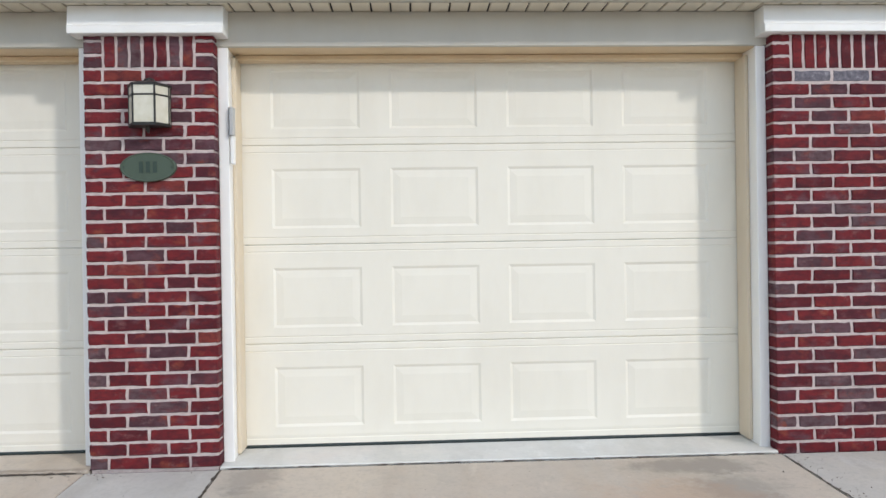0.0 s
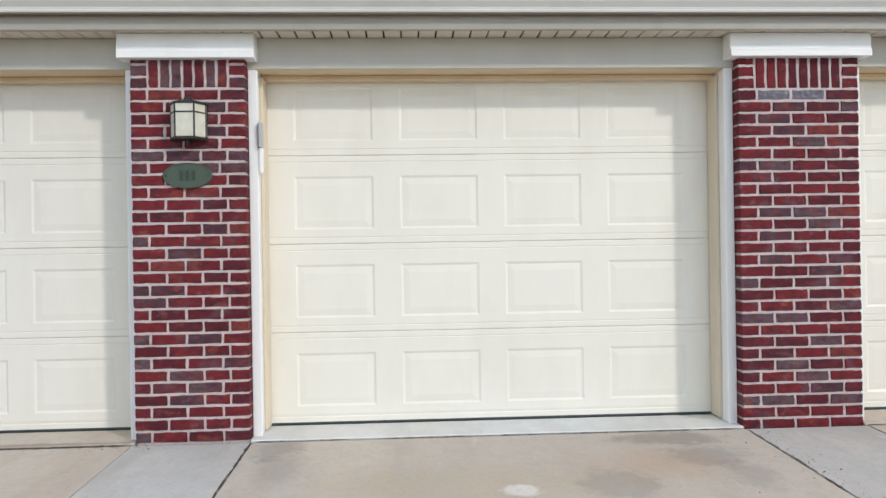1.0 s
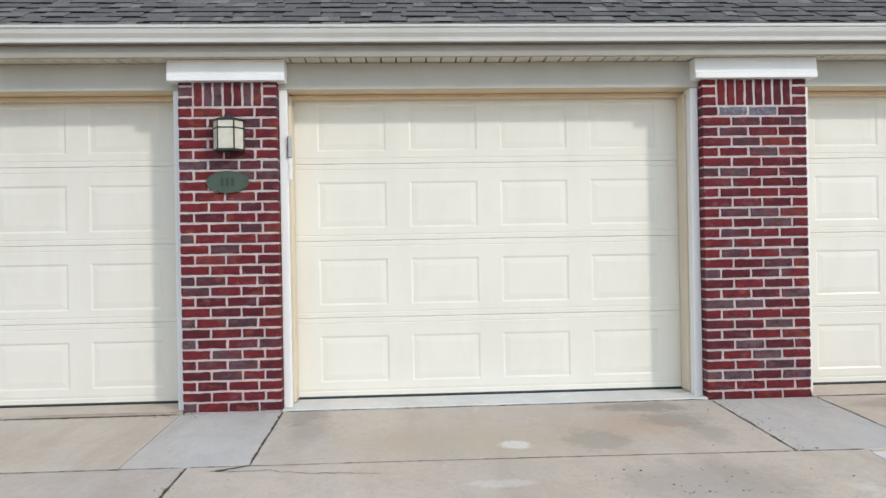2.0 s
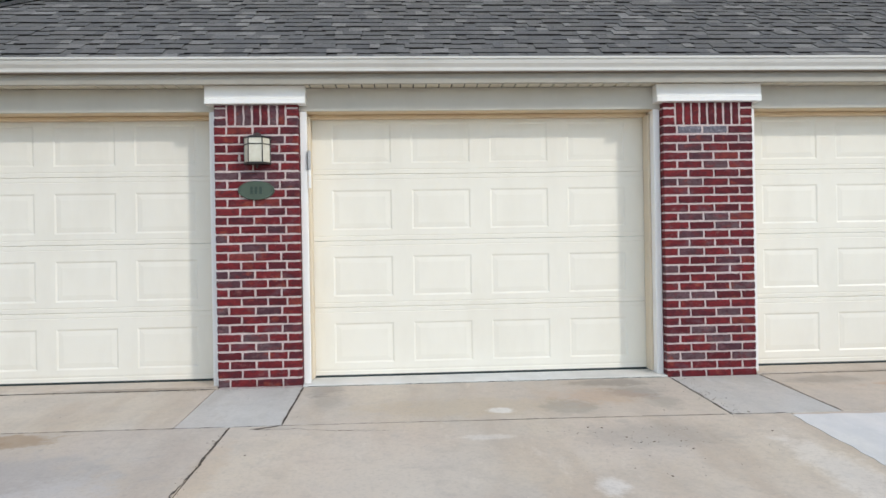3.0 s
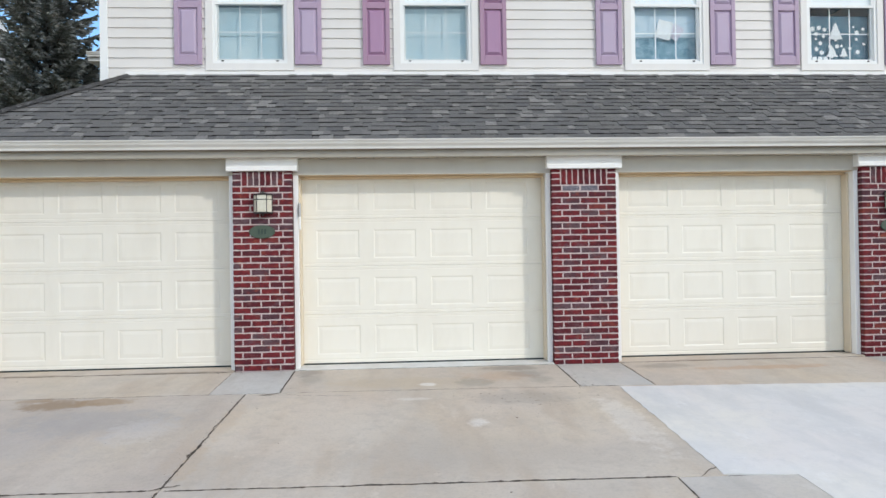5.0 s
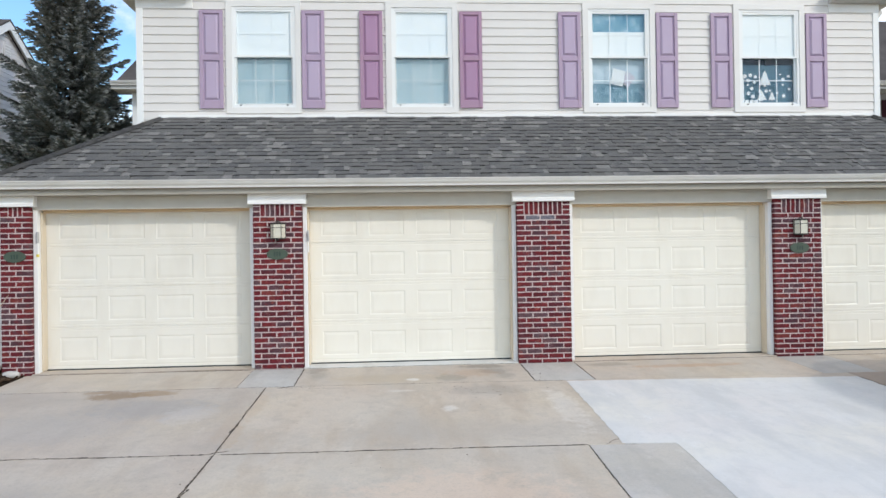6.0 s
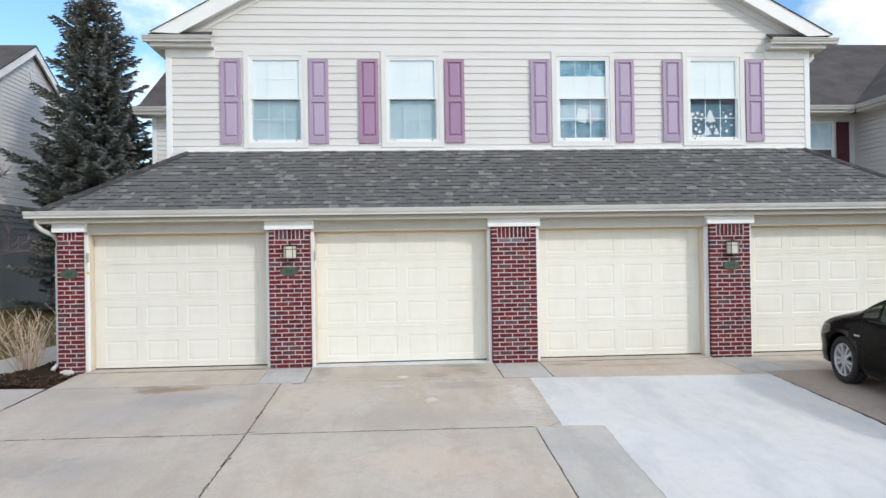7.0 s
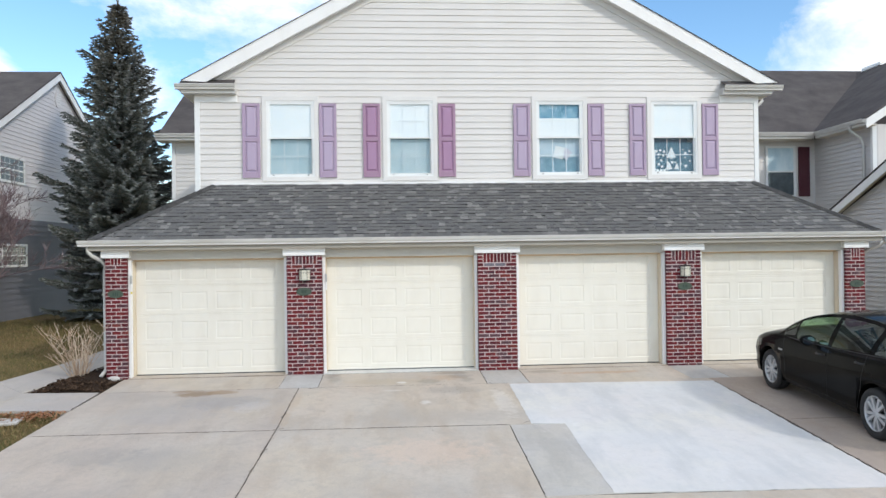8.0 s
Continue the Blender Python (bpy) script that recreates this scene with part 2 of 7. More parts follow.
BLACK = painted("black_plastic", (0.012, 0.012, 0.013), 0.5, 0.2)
RUBBER = painted("tyre_rubber", (0.018, 0.018, 0.019), 0.8, 0.3, (1.8, 1.7, 1.6), 20)
# blue in the room colour stands in for sky mirrored by the panes
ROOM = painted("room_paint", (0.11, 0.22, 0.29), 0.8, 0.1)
PAPER = painted("paper_white", (0.82, 0.83, 0.83), 0.7, 0.05)
PAPER_PINK = painted("paper_pinkish", (0.60, 0.57, 0.65), 0.7, 0.05)

m = Mat("frosted_glass", (0.80, 0.77, 0.66), 0.35)
m.base(m.ramp(m.noise(14, 4, 0.6), [(0.3, (0.56, 0.53, 0.42)), (0.7, (0.70, 0.68, 0.59))]))
m.p.inputs["Subsurface Weight"].default_value = 0.0
FROST = m.m

m = Mat("alloy", (0.50, 0.51, 0.53), 0.3, 0.35)
m.rough(m.noise(60, 3), 0.25, 0.42)
ALLOY = m.m
m = Mat("car_paint", (0.004, 0.004, 0.0042), 0.10, 0, 0.05)
m.base(m.ramp(m.noise(2.5, 4), [(0.3, (0.0035, 0.0036, 0.0038)), (0.8, (0.009, 0.0088, 0.008))]))
m.rough(m.noise(3.0, 5, 0.6), 0.06, 0.16)
CAR = m.m
m = Mat("mirror_glass", (0.75, 0.8, 0.85), 0.03, 1.0)
MIRROR = m.m
TAIL_RED = painted("tail_red", (0.35, 0.02, 0.02), 0.15, 0.05)
m = Mat("lamp_lens", (0.20, 0.20, 0.19), 0.08)
m.p.inputs["Transmission Weight"].default_value = 0.3
LENS = m.m


def pane_glass(name, tint, ior):
    """Thin glass: it mirrors the sky and lets what is behind show through."""
    m = Mat(name, (1, 1, 1))
    t = m.t
    clear = t.nodes.new("ShaderNodeBsdfTransparent")
    clear.inputs[0].default_value = (*tint, 1)
    gloss = t.nodes.new("ShaderNodeBsdfGlossy")
    gloss.inputs["Roughness"].default_value = 0.02
    gloss.inputs["Color"].default_value = (0.93, 0.97, 1.0, 1)
    facing = t.nodes.new("ShaderNodeLayerWeight")
    facing.inputs["Blend"].default_value = 0.5
    power = t.nodes.new("ShaderNodeMath")
    power.operation = "POWER"
    power.inputs[1].default_value = 4.0
    t.links.new(facing.outputs["Facing"], power.inputs[0])
    f0 = ((ior - 1) / (ior + 1)) ** 2
    gain = t.nodes.new("ShaderNodeMath")
    gain.operation = "MULTIPLY_ADD"
    gain.inputs[1].default_value, gain.inputs[2].default_value = 1 - f0, f0
    t.links.new(power.outputs[0], gain.inputs[0])
    mixn = t.nodes.new("ShaderNodeMixShader")
    t.links.new(gain.outputs[0], mixn.inputs[0])
    t.links.new(clear.outputs[0], mixn.inputs[1])
    t.links.new(gloss.outputs[0], mixn.inputs[2])
    t.links.new(mixn.outputs[0], t.nodes["Material Output"].inputs[0])
    return m.m


PANE = pane_glass("pane_glass", (0.965, 0.985, 0.99), 1.36)
CAR_GLASS = pane_glass("car_glass", (0.52, 0.68, 0.52), 1.4)
PRIVACY = pane_glass("privacy_glass", (0.30, 0.34, 0.34), 1.45)

m = Mat("insect_screen", (0.26, 0.36, 0.40), 0.7)
m.p.inputs["Alpha"].default_value = 0.14
SCREEN = m.m
m = Mat("blind_white", (0.82, 0.84, 0.84), 0.6)
m.base(m.ramp(m.noise(2.2, 4, 0.6, (1, 1, 0.7)), [(0.35, (0.84, 0.87, 0.88)), (0.7, (0.92, 0.92, 0.91))]))
BLIND = m.m
m = Mat("valance_cloth", (0.7, 0.8, 0.85), 0.85)
m.base(m.ramp(m.noise(5.5, 4, 0.6), [(0.36, (0.08, 0.24, 0.36)), (0.56, (0.20, 0.40, 0.52)), (0.70, (0.48, 0.63, 0.70))]))
MIRRORED_SKY = m.m
m = Mat("teal_print", (0.2, 0.35, 0.42), 0.85)
m.base(m.ramp(m.noise(9, 5, 0.65), [(0.36, (0.10, 0.22, 0.29)), (0.55, (0.22, 0.37, 0.45)), (0.72, (0.50, 0.56, 0.66))]))
TEAL_PRINT = m.m
m = Mat("sheer_cloth", (0.62, 0.64, 0.70), 0.85)
m.base(m.ramp(m.noise(4, 4, 0.6), [(0.35, (0.42, 0.56, 0.64)), (0.65, (0.60, 0.70, 0.77))]))
SHEER = m.m
m = Mat("shade_cloth", (0.3, 0.45, 0.5), 0.85)
m.base(m.ramp(m.noise(2.6, 4, 0.6, (1, 1, 0.6)), [(0.35, (0.48, 0.65, 0.72)), (0.65, (0.70, 0.82, 0.86))]))
SHADE_CLOTH = m.m
m = Mat("navy_cloth", (0.05, 0.12, 0.18), 0.9)
m.base(m.ramp(m.noise(5, 4, 0.6), [(0.35, (0.06, 0.13, 0.18)), (0.65, (0.12, 0.23, 0.30))]))
PANE_BLUE = m.m
m = Mat("crumbs", (0.2, 0.18, 0.15), 0.9)
m.base(m.ramp(m.island(), [(0.0, (0.07, 0.055, 0.045)), (0.4, (0.20, 0.16, 0.13)), (0.7, (0.34, 0.30, 0.26)), (1.0, (0.6, 0.57, 0.53))]))
CRUMB = m.m


def shingle_material(name, island, warm=0.0):
    m = Mat(name, (0.07, 0.07, 0.07), 0.95, 0, 0.15)
    rnd = m.island() if island else m.random()
    tone = m.ramp(rnd, [(0.0, (0.130, 0.130, 0.133)), (0.20, (0.162, 0.160, 0.158)), (0.48, (0.180, 0.176, 0.171)), (0.68, (0.148, 0.149, 0.153)),
                        (0.84, (0.205, 0.200, 0.195)), (0.94, (0.285, 0.278, 0.268))])
    grit = m.noise(130, 5, 0.75)
    tone = m.mix(m.ramp(grit, [(0.35, (0.65, 0.65, 0.65)), (0.6, (0, 0, 0))]), tone, (0.040, 0.040, 0.041))
    drift = m.noise(1.1, 5, 0.6)
    tone = m.mix(m.ramp(drift, [(0.4, (0, 0, 0)), (0.75, (0.35, 0.35, 0.35))]), tone, (0.135 + warm, 0.128 + warm * 0.6, 0.118))
    m.base(tone)
    m.bump(grit, 0.7, 0.006)
    return m.m


SHINGLE = shingle_material("shingle", False)
SHINGLE_FIELD = shingle_material("shingle_field", True)
# near-black butt faces paint the shadow line below each course
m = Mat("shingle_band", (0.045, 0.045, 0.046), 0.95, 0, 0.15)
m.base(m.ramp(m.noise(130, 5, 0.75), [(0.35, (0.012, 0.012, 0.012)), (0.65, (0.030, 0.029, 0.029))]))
SHINGLE_BUTT_SHADE = m.m
m = Mat("far_shingle", (0.05, 0.046, 0.046), 0.95, 0, 0.12)
m.base(m.mix(m.ramp(m.noise(1.3, 6, 0.65), [(0.35, (0, 0, 0)), (0.7, (1, 1, 1))]), (0.080, 0.072, 0.073), (0.130, 0.118, 0.114))).bump(m.noise(30, 5, 0.7, (0.4, 0.4, 2.2)), 0.7, 0.02)
ROOF_FAR = m.m

RUST, PALE = (0.48, 0.27, 0.15), (0.80, 0.79, 0.77)
CONC = concrete("concrete_beige", (0.584, 0.526, 0.458), (0.472, 0.428, 0.381), (0.474, 0.387, 0.305), spots=(
    (-3.35, -1.30, 0.34, 0.22, (0.27, 0.19, 0.12), 0.75), (-2.95, -1.22, 0.30, 0.16, (0.32, 0.22, 0.13), 0.65), (-3.6, -1.12, 0.2, 0.1, (0.30, 0.21, 0.13), 0.6), (-3.1, -2.2, 0.9, 0.5, (0.40, 0.37, 0.35), 0.3),
    (-1.68, -1.9, 0.09, 0.7, (0.46, 0.34, 0.23), 0.3), (-1.69, -3.0, 0.08, 0.5, (0.46, 0.34, 0.23), 0.35), (-1.82, -2.7, 0.08, 0.7, (0.44, 0.34, 0.25), 0.25), (1.52, -2.3, 0.16, 0.9, PALE, 0.3), (-0.2, -0.75, 0.9, 0.25, (0.50, 0.41, 0.29), 0.4), (0.35, -3.0, 0.7, 0.5, (0.42, 0.37, 0.32), 0.35), (-0.9, -2.2, 0.5, 0.8, (0.60, 0.53, 0.45), 0.4), (0.90, -0.17, 0.34, 0.13, (0.25, 0.23, 0.205), 0.6), (1.02, -0.46, 0.26, 0.20, (0.27, 0.25, 0.225), 0.55), (0.46, -0.82, 0.20, 0.24, (0.30, 0.285, 0.255), 0.5), (1.12, -0.75, 0.14, 0.22, (0.28, 0.26, 0.23), 0.45), (-1.18, -0.5, 0.14, 0.3, (0.33, 0.31, 0.28), 0.45),
    (0.75, -0.55, 0.4, 0.24, RUST, 0.22), (3.6, -0.45, 0.9, 0.12, RUST, 0.4), (-1.25, -0.15, 0.16, 0.2, (0.25, 0.23, 0.21), 0.5), (-2.7, 0.0, 0.75, 0.05, (0.24, 0.19, 0.15), 0.6), (-4.1, 0.01, 0.5, 0.04, (0.27, 0.22, 0.17), 0.5), (3.3, 0.0, 0.8, 0.04, (0.30, 0.25, 0.2), 0.45), (0.80, -1.48, 0.5, 0.30, (0.30, 0.28, 0.26), 0.4),
    (-3.7, -4.4, 0.6, 0.4, (0.32, 0.29, 0.27), 0.4), (0.2, -4.6, 0.9, 0.5, (0.66, 0.52, 0.42), 0.5), (2.6, -0.25, 0.4, 0.15, (0.28, 0.25, 0.22), 0.5), (-0.01, -0.85, 0.09, 0.07, PALE, 0.6), (0.32, -2.26, 0.09, 0.15, PALE, 0.45), (-0.16, -1.43, 0.18, 0.06, PALE, 0.3)))
CONC_WORN = concrete("concrete_worn", (0.552, 0.499, 0.440), (0.440, 0.393, 0.355), (0.445, 0.378, 0.322), 0.7, 0.25, spots=(
    (-3.35, -1.30, 0.34, 0.22, (0.27, 0.19, 0.12), 0.75), (-2.95, -1.22, 0.30, 0.16, (0.32, 0.22, 0.13), 0.65), (-3.6, -1.12, 0.2, 0.1, (0.30, 0.21, 0.13), 0.6), (-1.68, -1.9, 0.09, 0.7, (0.46, 0.34, 0.23), 0.3), (-1.69, -3.0, 0.08, 0.5, (0.46, 0.34, 0.23), 0.35), (-1.82, -2.7, 0.08, 0.7, (0.44, 0.34, 0.25), 0.25), (-2.75, -1.9, 0.8, 0.45, (0.34, 0.33, 0.335), 0.5), (-3.5, -2.6, 0.9, 0.6, (0.40, 0.375, 0.365), 0.45), (-2.3, -2.2, 0.3, 0.35, (0.55, 0.53, 0.52), 0.4), (-2.9, -4.6, 0.8, 0.5, (0.37, 0.345, 0.33), 0.4), (-3.7, -4.4, 0.6, 0.4, (0.32, 0.30, 0.29), 0.4)))
# browner copy of the slab concrete, with the parked car's shadow painted in
CONC_BROWN_SHADE = concrete("concrete_brown", (0.452, 0.384, 0.333), (0.371, 0.317, 0.281), (0.380, 0.303, 0.250))
CONC_GREY = concrete("concrete_grey", (0.556, 0.542, 0.523), (0.473, 0.464, 0.449), (0.426, 0.399, 0.361), 0.8)
CONC_NEW = concrete("concrete_new", (0.722, 0.726, 0.727), (0.646, 0.649, 0.650), (0.541, 0.544, 0.547), 0.5, 0.06)
CONC_SILL = concrete("concrete_sill", (0.70, 0.71, 0.70), (0.61, 0.615, 0.60), (0.55, 0.54, 0.51), 1.2, 0.12)
CONC_WALK = concrete("concrete_walk", (0.493, 0.460, 0.432), (0.428, 0.400, 0.378), (0.391, 0.359, 0.328), 0.9)
CRACK = painted("joint_dirt", (0.075, 0.06, 0.048), 0.95, 0.5, (0.5, 0.5, 0.4), 12)

m = Mat("lawn_soil", (0.16, 0.13, 0.06), 0.95, 0, 0.1)
soil = m.mix(m.ramp(m.noise(0.6, 6, 0.65), [(0.38, (0, 0, 0)), (0.66, (1, 1, 1))]), (0.20, 0.14, 0.065), (0.10, 0.105, 0.04))
soil = m.mix(m.ramp(m.noise(18, 5, 0.7), [(0.4, (0, 0, 0)), (0.7, (0.7, 0.7, 0.7))]), soil, (0.24, 0.17, 0.085))
m.base(soil).bump(m.noise(60, 5, 0.75, (1, 1, 0.3)), 0.9, 0.03)
LAWN = m.m
m = Mat("grass_blade", (0.2, 0.16, 0.07), 0.8, 0, 0.2)
m.base(m.ramp(m.island(), [(0.0, (0.24, 0.165, 0.075)), (0.35, (0.32, 0.225, 0.11)), (0.68, (0.16, 0.14, 0.055)), (0.88, (0.09, 0.105, 0.035))]))
GRASS = m.m
m = Mat("mulch", (0.04, 0.028, 0.02), 0.95, 0, 0.1)
m.base(m.ramp(m.island(), [(0.0, (0.022, 0.014, 0.010)), (0.5, (0.045, 0.028, 0.018)), (0.9, (0.095, 0.062, 0.042))]))
MULCH = m.m
m = Mat("mulch_soil", (0.03, 0.022, 0.017), 0.95, 0, 0.1)
m.base(m.ramp(m.noise(30, 5, 0.7), [(0.3, (0.018, 0.012, 0.009)), (0.7, (0.06, 0.04, 0.028))])).bump(m.noise(50, 5, 0.7), 0.9, 0.03)
MULCH_SOIL = m.m
m = Mat("bark", (0.09, 0.065, 0.05), 0.95, 0, 0.15)
m.base(m.ramp(m.noise(16, 5, 0.7, (1, 1, 0.25)), [(0.3, (0.045, 0.033, 0.026)), (0.7, (0.14, 0.10, 0.08))])).bump(m.noise(40, 5, 0.7, (1, 1, 0.3)), 0.8, 0.02)
BARK = m.m
m = Mat("dry_cane", (0.42, 0.31, 0.20), 0.85, 0, 0.2)
m.base(m.ramp(m.island(), [(0.0, (0.36, 0.25, 0.18)), (0.5, (0.50, 0.38, 0.28)), (0.9, (0.62, 0.51, 0.40))]))
CANE = m.m
m = Mat("twig", (0.15, 0.11, 0.12), 0.9, 0, 0.2)
m.base(m.ramp(m.island(), [(0.0, (0.12, 0.085, 0.09)), (0.6, (0.22, 0.16, 0.165)), (1, (0.30, 0.23, 0.225))]))
TWIG = m.m
m = Mat("needles", (0.06, 0.09, 0.085), 0.75, 0, 0.25)
m.base(m.mix(m.ramp(m.noise(0.9, 4, 0.6), [(0.35, (0, 0, 0)), (0.7, (0.7, 0.7, 0.7))]),
             m.ramp(m.island(), [(0.0, (0.095, 0.112, 0.103)), (0.4, (0.158, 0.185, 0.172)), (0.75, (0.235, 0.268, 0.254)), (0.95, (0.24, 0.217, 0.175))]), (0.19, 0.195, 0.165)))
crown = m.p.inputs["Base Color"].links[0].from_socket
hgt = m.node("ShaderNodeSeparateXYZ")
m.link(m.pos(), hgt.inputs[0])
span = m.node("ShaderNodeMapRange")
span.inputs[1].default_value, span.inputs[2].default_value, span.inputs[4].default_value = 6.0, 9.2, 0.40
m.link(hgt.outputs[2], span.inputs[0])
m.base(m.mix(span.outputs[0], crown, (0.20, 0.155, 0.115)))
NEEDLES = m.m
# tips paler than the inner needles, painting sun against shade in the crown
m = Mat("needle_tip", (0.06, 0.09, 0.085), 0.75, 0, 0.25)
m.base(m.mix(m.ramp(m.noise(0.9, 4, 0.6), [(0.35, (0, 0, 0)), (0.7, (0.7, 0.7, 0.7))]),
             m.ramp(m.island(), [(0.0, (0.28, 0.305, 0.306)), (0.4, (0.40, 0.43, 0.432)), (0.75, (0.50, 0.535, 0.53)), (0.95, (0.31, 0.275, 0.23))]), (0.27, 0.29, 0.28)))
crown = m.p.inputs["Base Color"].links[0].from_socket
hgt = m.node("ShaderNodeSeparateXYZ")
m.link(m.pos(), hgt.inputs[0])
span = m.node("ShaderNodeMapRange")
span.inputs[1].default_value, span.inputs[2].default_value, span.inputs[4].default_value = 6.0, 9.2, 0.40
m.link(hgt.outputs[2], span.inputs[0])
m.base(m.mix(span.outputs[0], crown, (0.20, 0.155, 0.115)))
NEEDLE_TIP_LIT = m.m
m = Mat("stone", (0.5, 0.48, 0.45), 0.9)
m.base(m.ramp(m.noise(14, 5, 0.7), [(0.3, (0.38, 0.36, 0.34)), (0.7, (0.66, 0.63, 0.6))])).bump(m.noise(40, 5), 0.6, 0.01)
STONE = m.m

# ---------------------------------------------------------------- mesh helpers
RNG = random.Random(7)


def mesh_of(bm, name, mat, smooth=False):
    me = bpy.data.meshes.new(name)
    if isinstance(bm, bmesh.types.BMesh):
        bmesh.ops.recalc_face_normals(bm, faces=bm.faces)
        bm.to_mesh(me)
        bm.free()
    else:
        me.from_pydata(bm[0], [], bm[1])
        me.validate()
    if mat is not None:
        me.materials.append(mat)
    if smooth:
        me.polygons.foreach_set("use_smooth", [True] * len(me.polygons))
    return me


def part(name, bm, mat, parent, label="", smooth=False, at=None):
    ob = new(name, mesh_of(bm, name, mat, smooth))
    ob.parent = parent
    if at is not None:
        ob.matrix_basis = at
    if label:
        tagged(ob, label)
    return ob


def thing(name, label, category, place=(0, 0, 0), group="", kind=""):
    ob = new(name)
    ob.empty_display_size = 0.1
    ob.location = place
    return tagged(ob, label, category, group, kind)


def solid(name, bm, mat, label, category="", kind="", smooth=False, group=""):
    """A top-level thing or a piece of the setting made of one mesh."""
    return tagged(new(name, mesh_of(bm, name, mat, smooth)), label, category, group, kind)


def box(bm, x0, x1, y0, y1, z0, z1, bevel=0.0):
    r = bmesh.ops.create_cube(bm, size=1)
    for v in r["verts"]:
        v.co = Vector(((x0 + x1) / 2 + v.co.x * (x1 - x0), (y0 + y1) / 2 + v.co.y * (y1 - y0), (z0 + z1) / 2 + v.co.z * (z1 - z0)))
    if bevel:
        edges = list({e for v in r["verts"] for e in v.link_edges})
        bmesh.ops.bevel(bm, geom=edges, offset=bevel, segments=1, affect="EDGES", profile=0.5)
    return bm


def boxes(*rows, bevel=0.0):
    bm = bmesh.new()
    for r in rows:
        box(bm, *r, bevel=bevel)
    return bm


def extrude(bm, pts, axis, a, b):
    """A prism: the outline pts, in the two other axes in order, drawn from a to b along the axis."""
    def at(p, s):
        return {"x": (s, p[0], p[1]), "y": (p[0], s, p[1]), "z": (p[0], p[1], s)}[axis]
    lo = [bm.verts.new(at(p, a)) for p in pts]
    hi = [bm.verts.new(at(p, b)) for p in pts]
    n = len(pts)
    bm.faces.new(lo)
    bm.faces.new(hi[::-1])
    for i in range(n):
        bm.faces.new((lo[i], hi[i], hi[(i + 1) % n], lo[(i + 1) % n]))
    return bm


def prism(pts, axis, a, b):
    return extrude(bmesh.new(), pts, axis, a, b)


def quad_slab(bm, corners, down):
    """A slab whose top is the polygon corners (3D), thick by the vector down."""
    top = [bm.verts.new(c) for c in corners]
    low = [bm.verts.new(Vector(c) + Vector(down)) for c in corners]
    n = len(top)
    bm.faces.new(top)
    bm.faces.new(low[::-1])
    for i in range(n):
        bm.faces.new((top[i], low[i], low[(i + 1) % n], top[(i + 1) % n]))
    return bm


def tube(bm, pts, r0, r1=None, sides=8, caps=True):
    """A round tube along the points, tapering from r0 to r1."""
    r1 = r0 if r1 is None else r1
    rings = []
    n = len(pts)
    for i, p in enumerate(pts):
        p = Vector(p)
        d = (Vector(pts[min(i + 1, n - 1)]) - Vector(pts[max(i - 1, 0)])).normalized()
        side = d.orthogonal().normalized() if abs(d.z) > 0.95 else d.cross(Vector((0, 0, 1))).normalized()
        up = side.cross(d)
        r = r0 + (r1 - r0) * i / max(n - 1, 1)
        rings.append([bm.verts.new(p + (side * math.cos(a) + up * math.sin(a)) * r) for a in [2 * math.pi * k / sides for k in range(sides)]])
    for a, b in zip(rings, rings[1:]):
        for k in range(sides):
            bm.faces.new((a[k], a[(k + 1) % sides], b[(k + 1) % sides], b[k]))
    if caps:
        bm.faces.new(rings[0][::-1])
        bm.faces.new(rings[-1])
    return bm


SLOPE = 0.0434


def ground_z(y):
    """The lie of the ground: it falls from the garages to the street."""
    if y > 8.5:
        return SLOPE * 8.5
    if y < -13.0:
        return SLOPE * -13.0
    return SLOPE * y


# ---------------------------------------------------------------- the ground
gx = [-400, -120, -40, -20, -14, -11, -9, -7.5, -6, -4.85, 0, 5, 9, 12, 20, 40, 120, 400]
gy = [-400, -100, -40, -20, -13, -10, -8, -6, -4, -2, 0, 2, 4, 6, 8.5, 12, 16, 24, 40, 100, 400]
bm = bmesh.new()
grid = [[bm.verts.new((x, y, ground_z(y) - (0.13 if -4.9 < x < 9.5 and y < 7 else 0.035))) for x in gx] for y in gy]
for j in range(len(gy) - 1):
    for i in range(len(gx) - 1):
        bm.faces.new((grid[j][i], grid[j][i + 1], grid[j + 1][i + 1], grid[j + 1][i]))
solid("ground", bm, LAWN, "dormant winter lawn, patchy brown and green", "ground", "structure")

# driveway slabs: (x0, x1 at the house end, x0, x1 at the street end, y house, y street, material)
driveway = thing("driveway", "stained beige concrete driveway slabs with a new white section", "driveway", kind="structure")
GAP = 0.0030


def slab(parent, pts, mat, name="slab", thick=0.12, lift=0.0, label="", gap=GAP):
    """One concrete slab: a flat polygon in plan, laid on the slope, with worn edges."""
    bm = bmesh.new()
    cx = sum(p[0] for p in pts) / len(pts)
    cy = sum(p[1] for p in pts) / len(pts)
    shrunk = []
    for px, py in pts:
        d = Vector((cx - px, cy - py))
        shrunk.append((px + (gap if d.x > 0 else -gap), py + (gap if d.y > 0 else -gap)))
    quad_slab(bm, [(px, py, ground_z(py) + lift) for px, py in shrunk], (0, 0, -thick))
    top = max(bm.faces, key=lambda f: f.calc_center_median().z)
    bmesh.ops.bevel(bm, geom=list(top.edges), offset=0.004, segments=1, affect="EDGES")
    return part(name, bm, mat, parent, label)


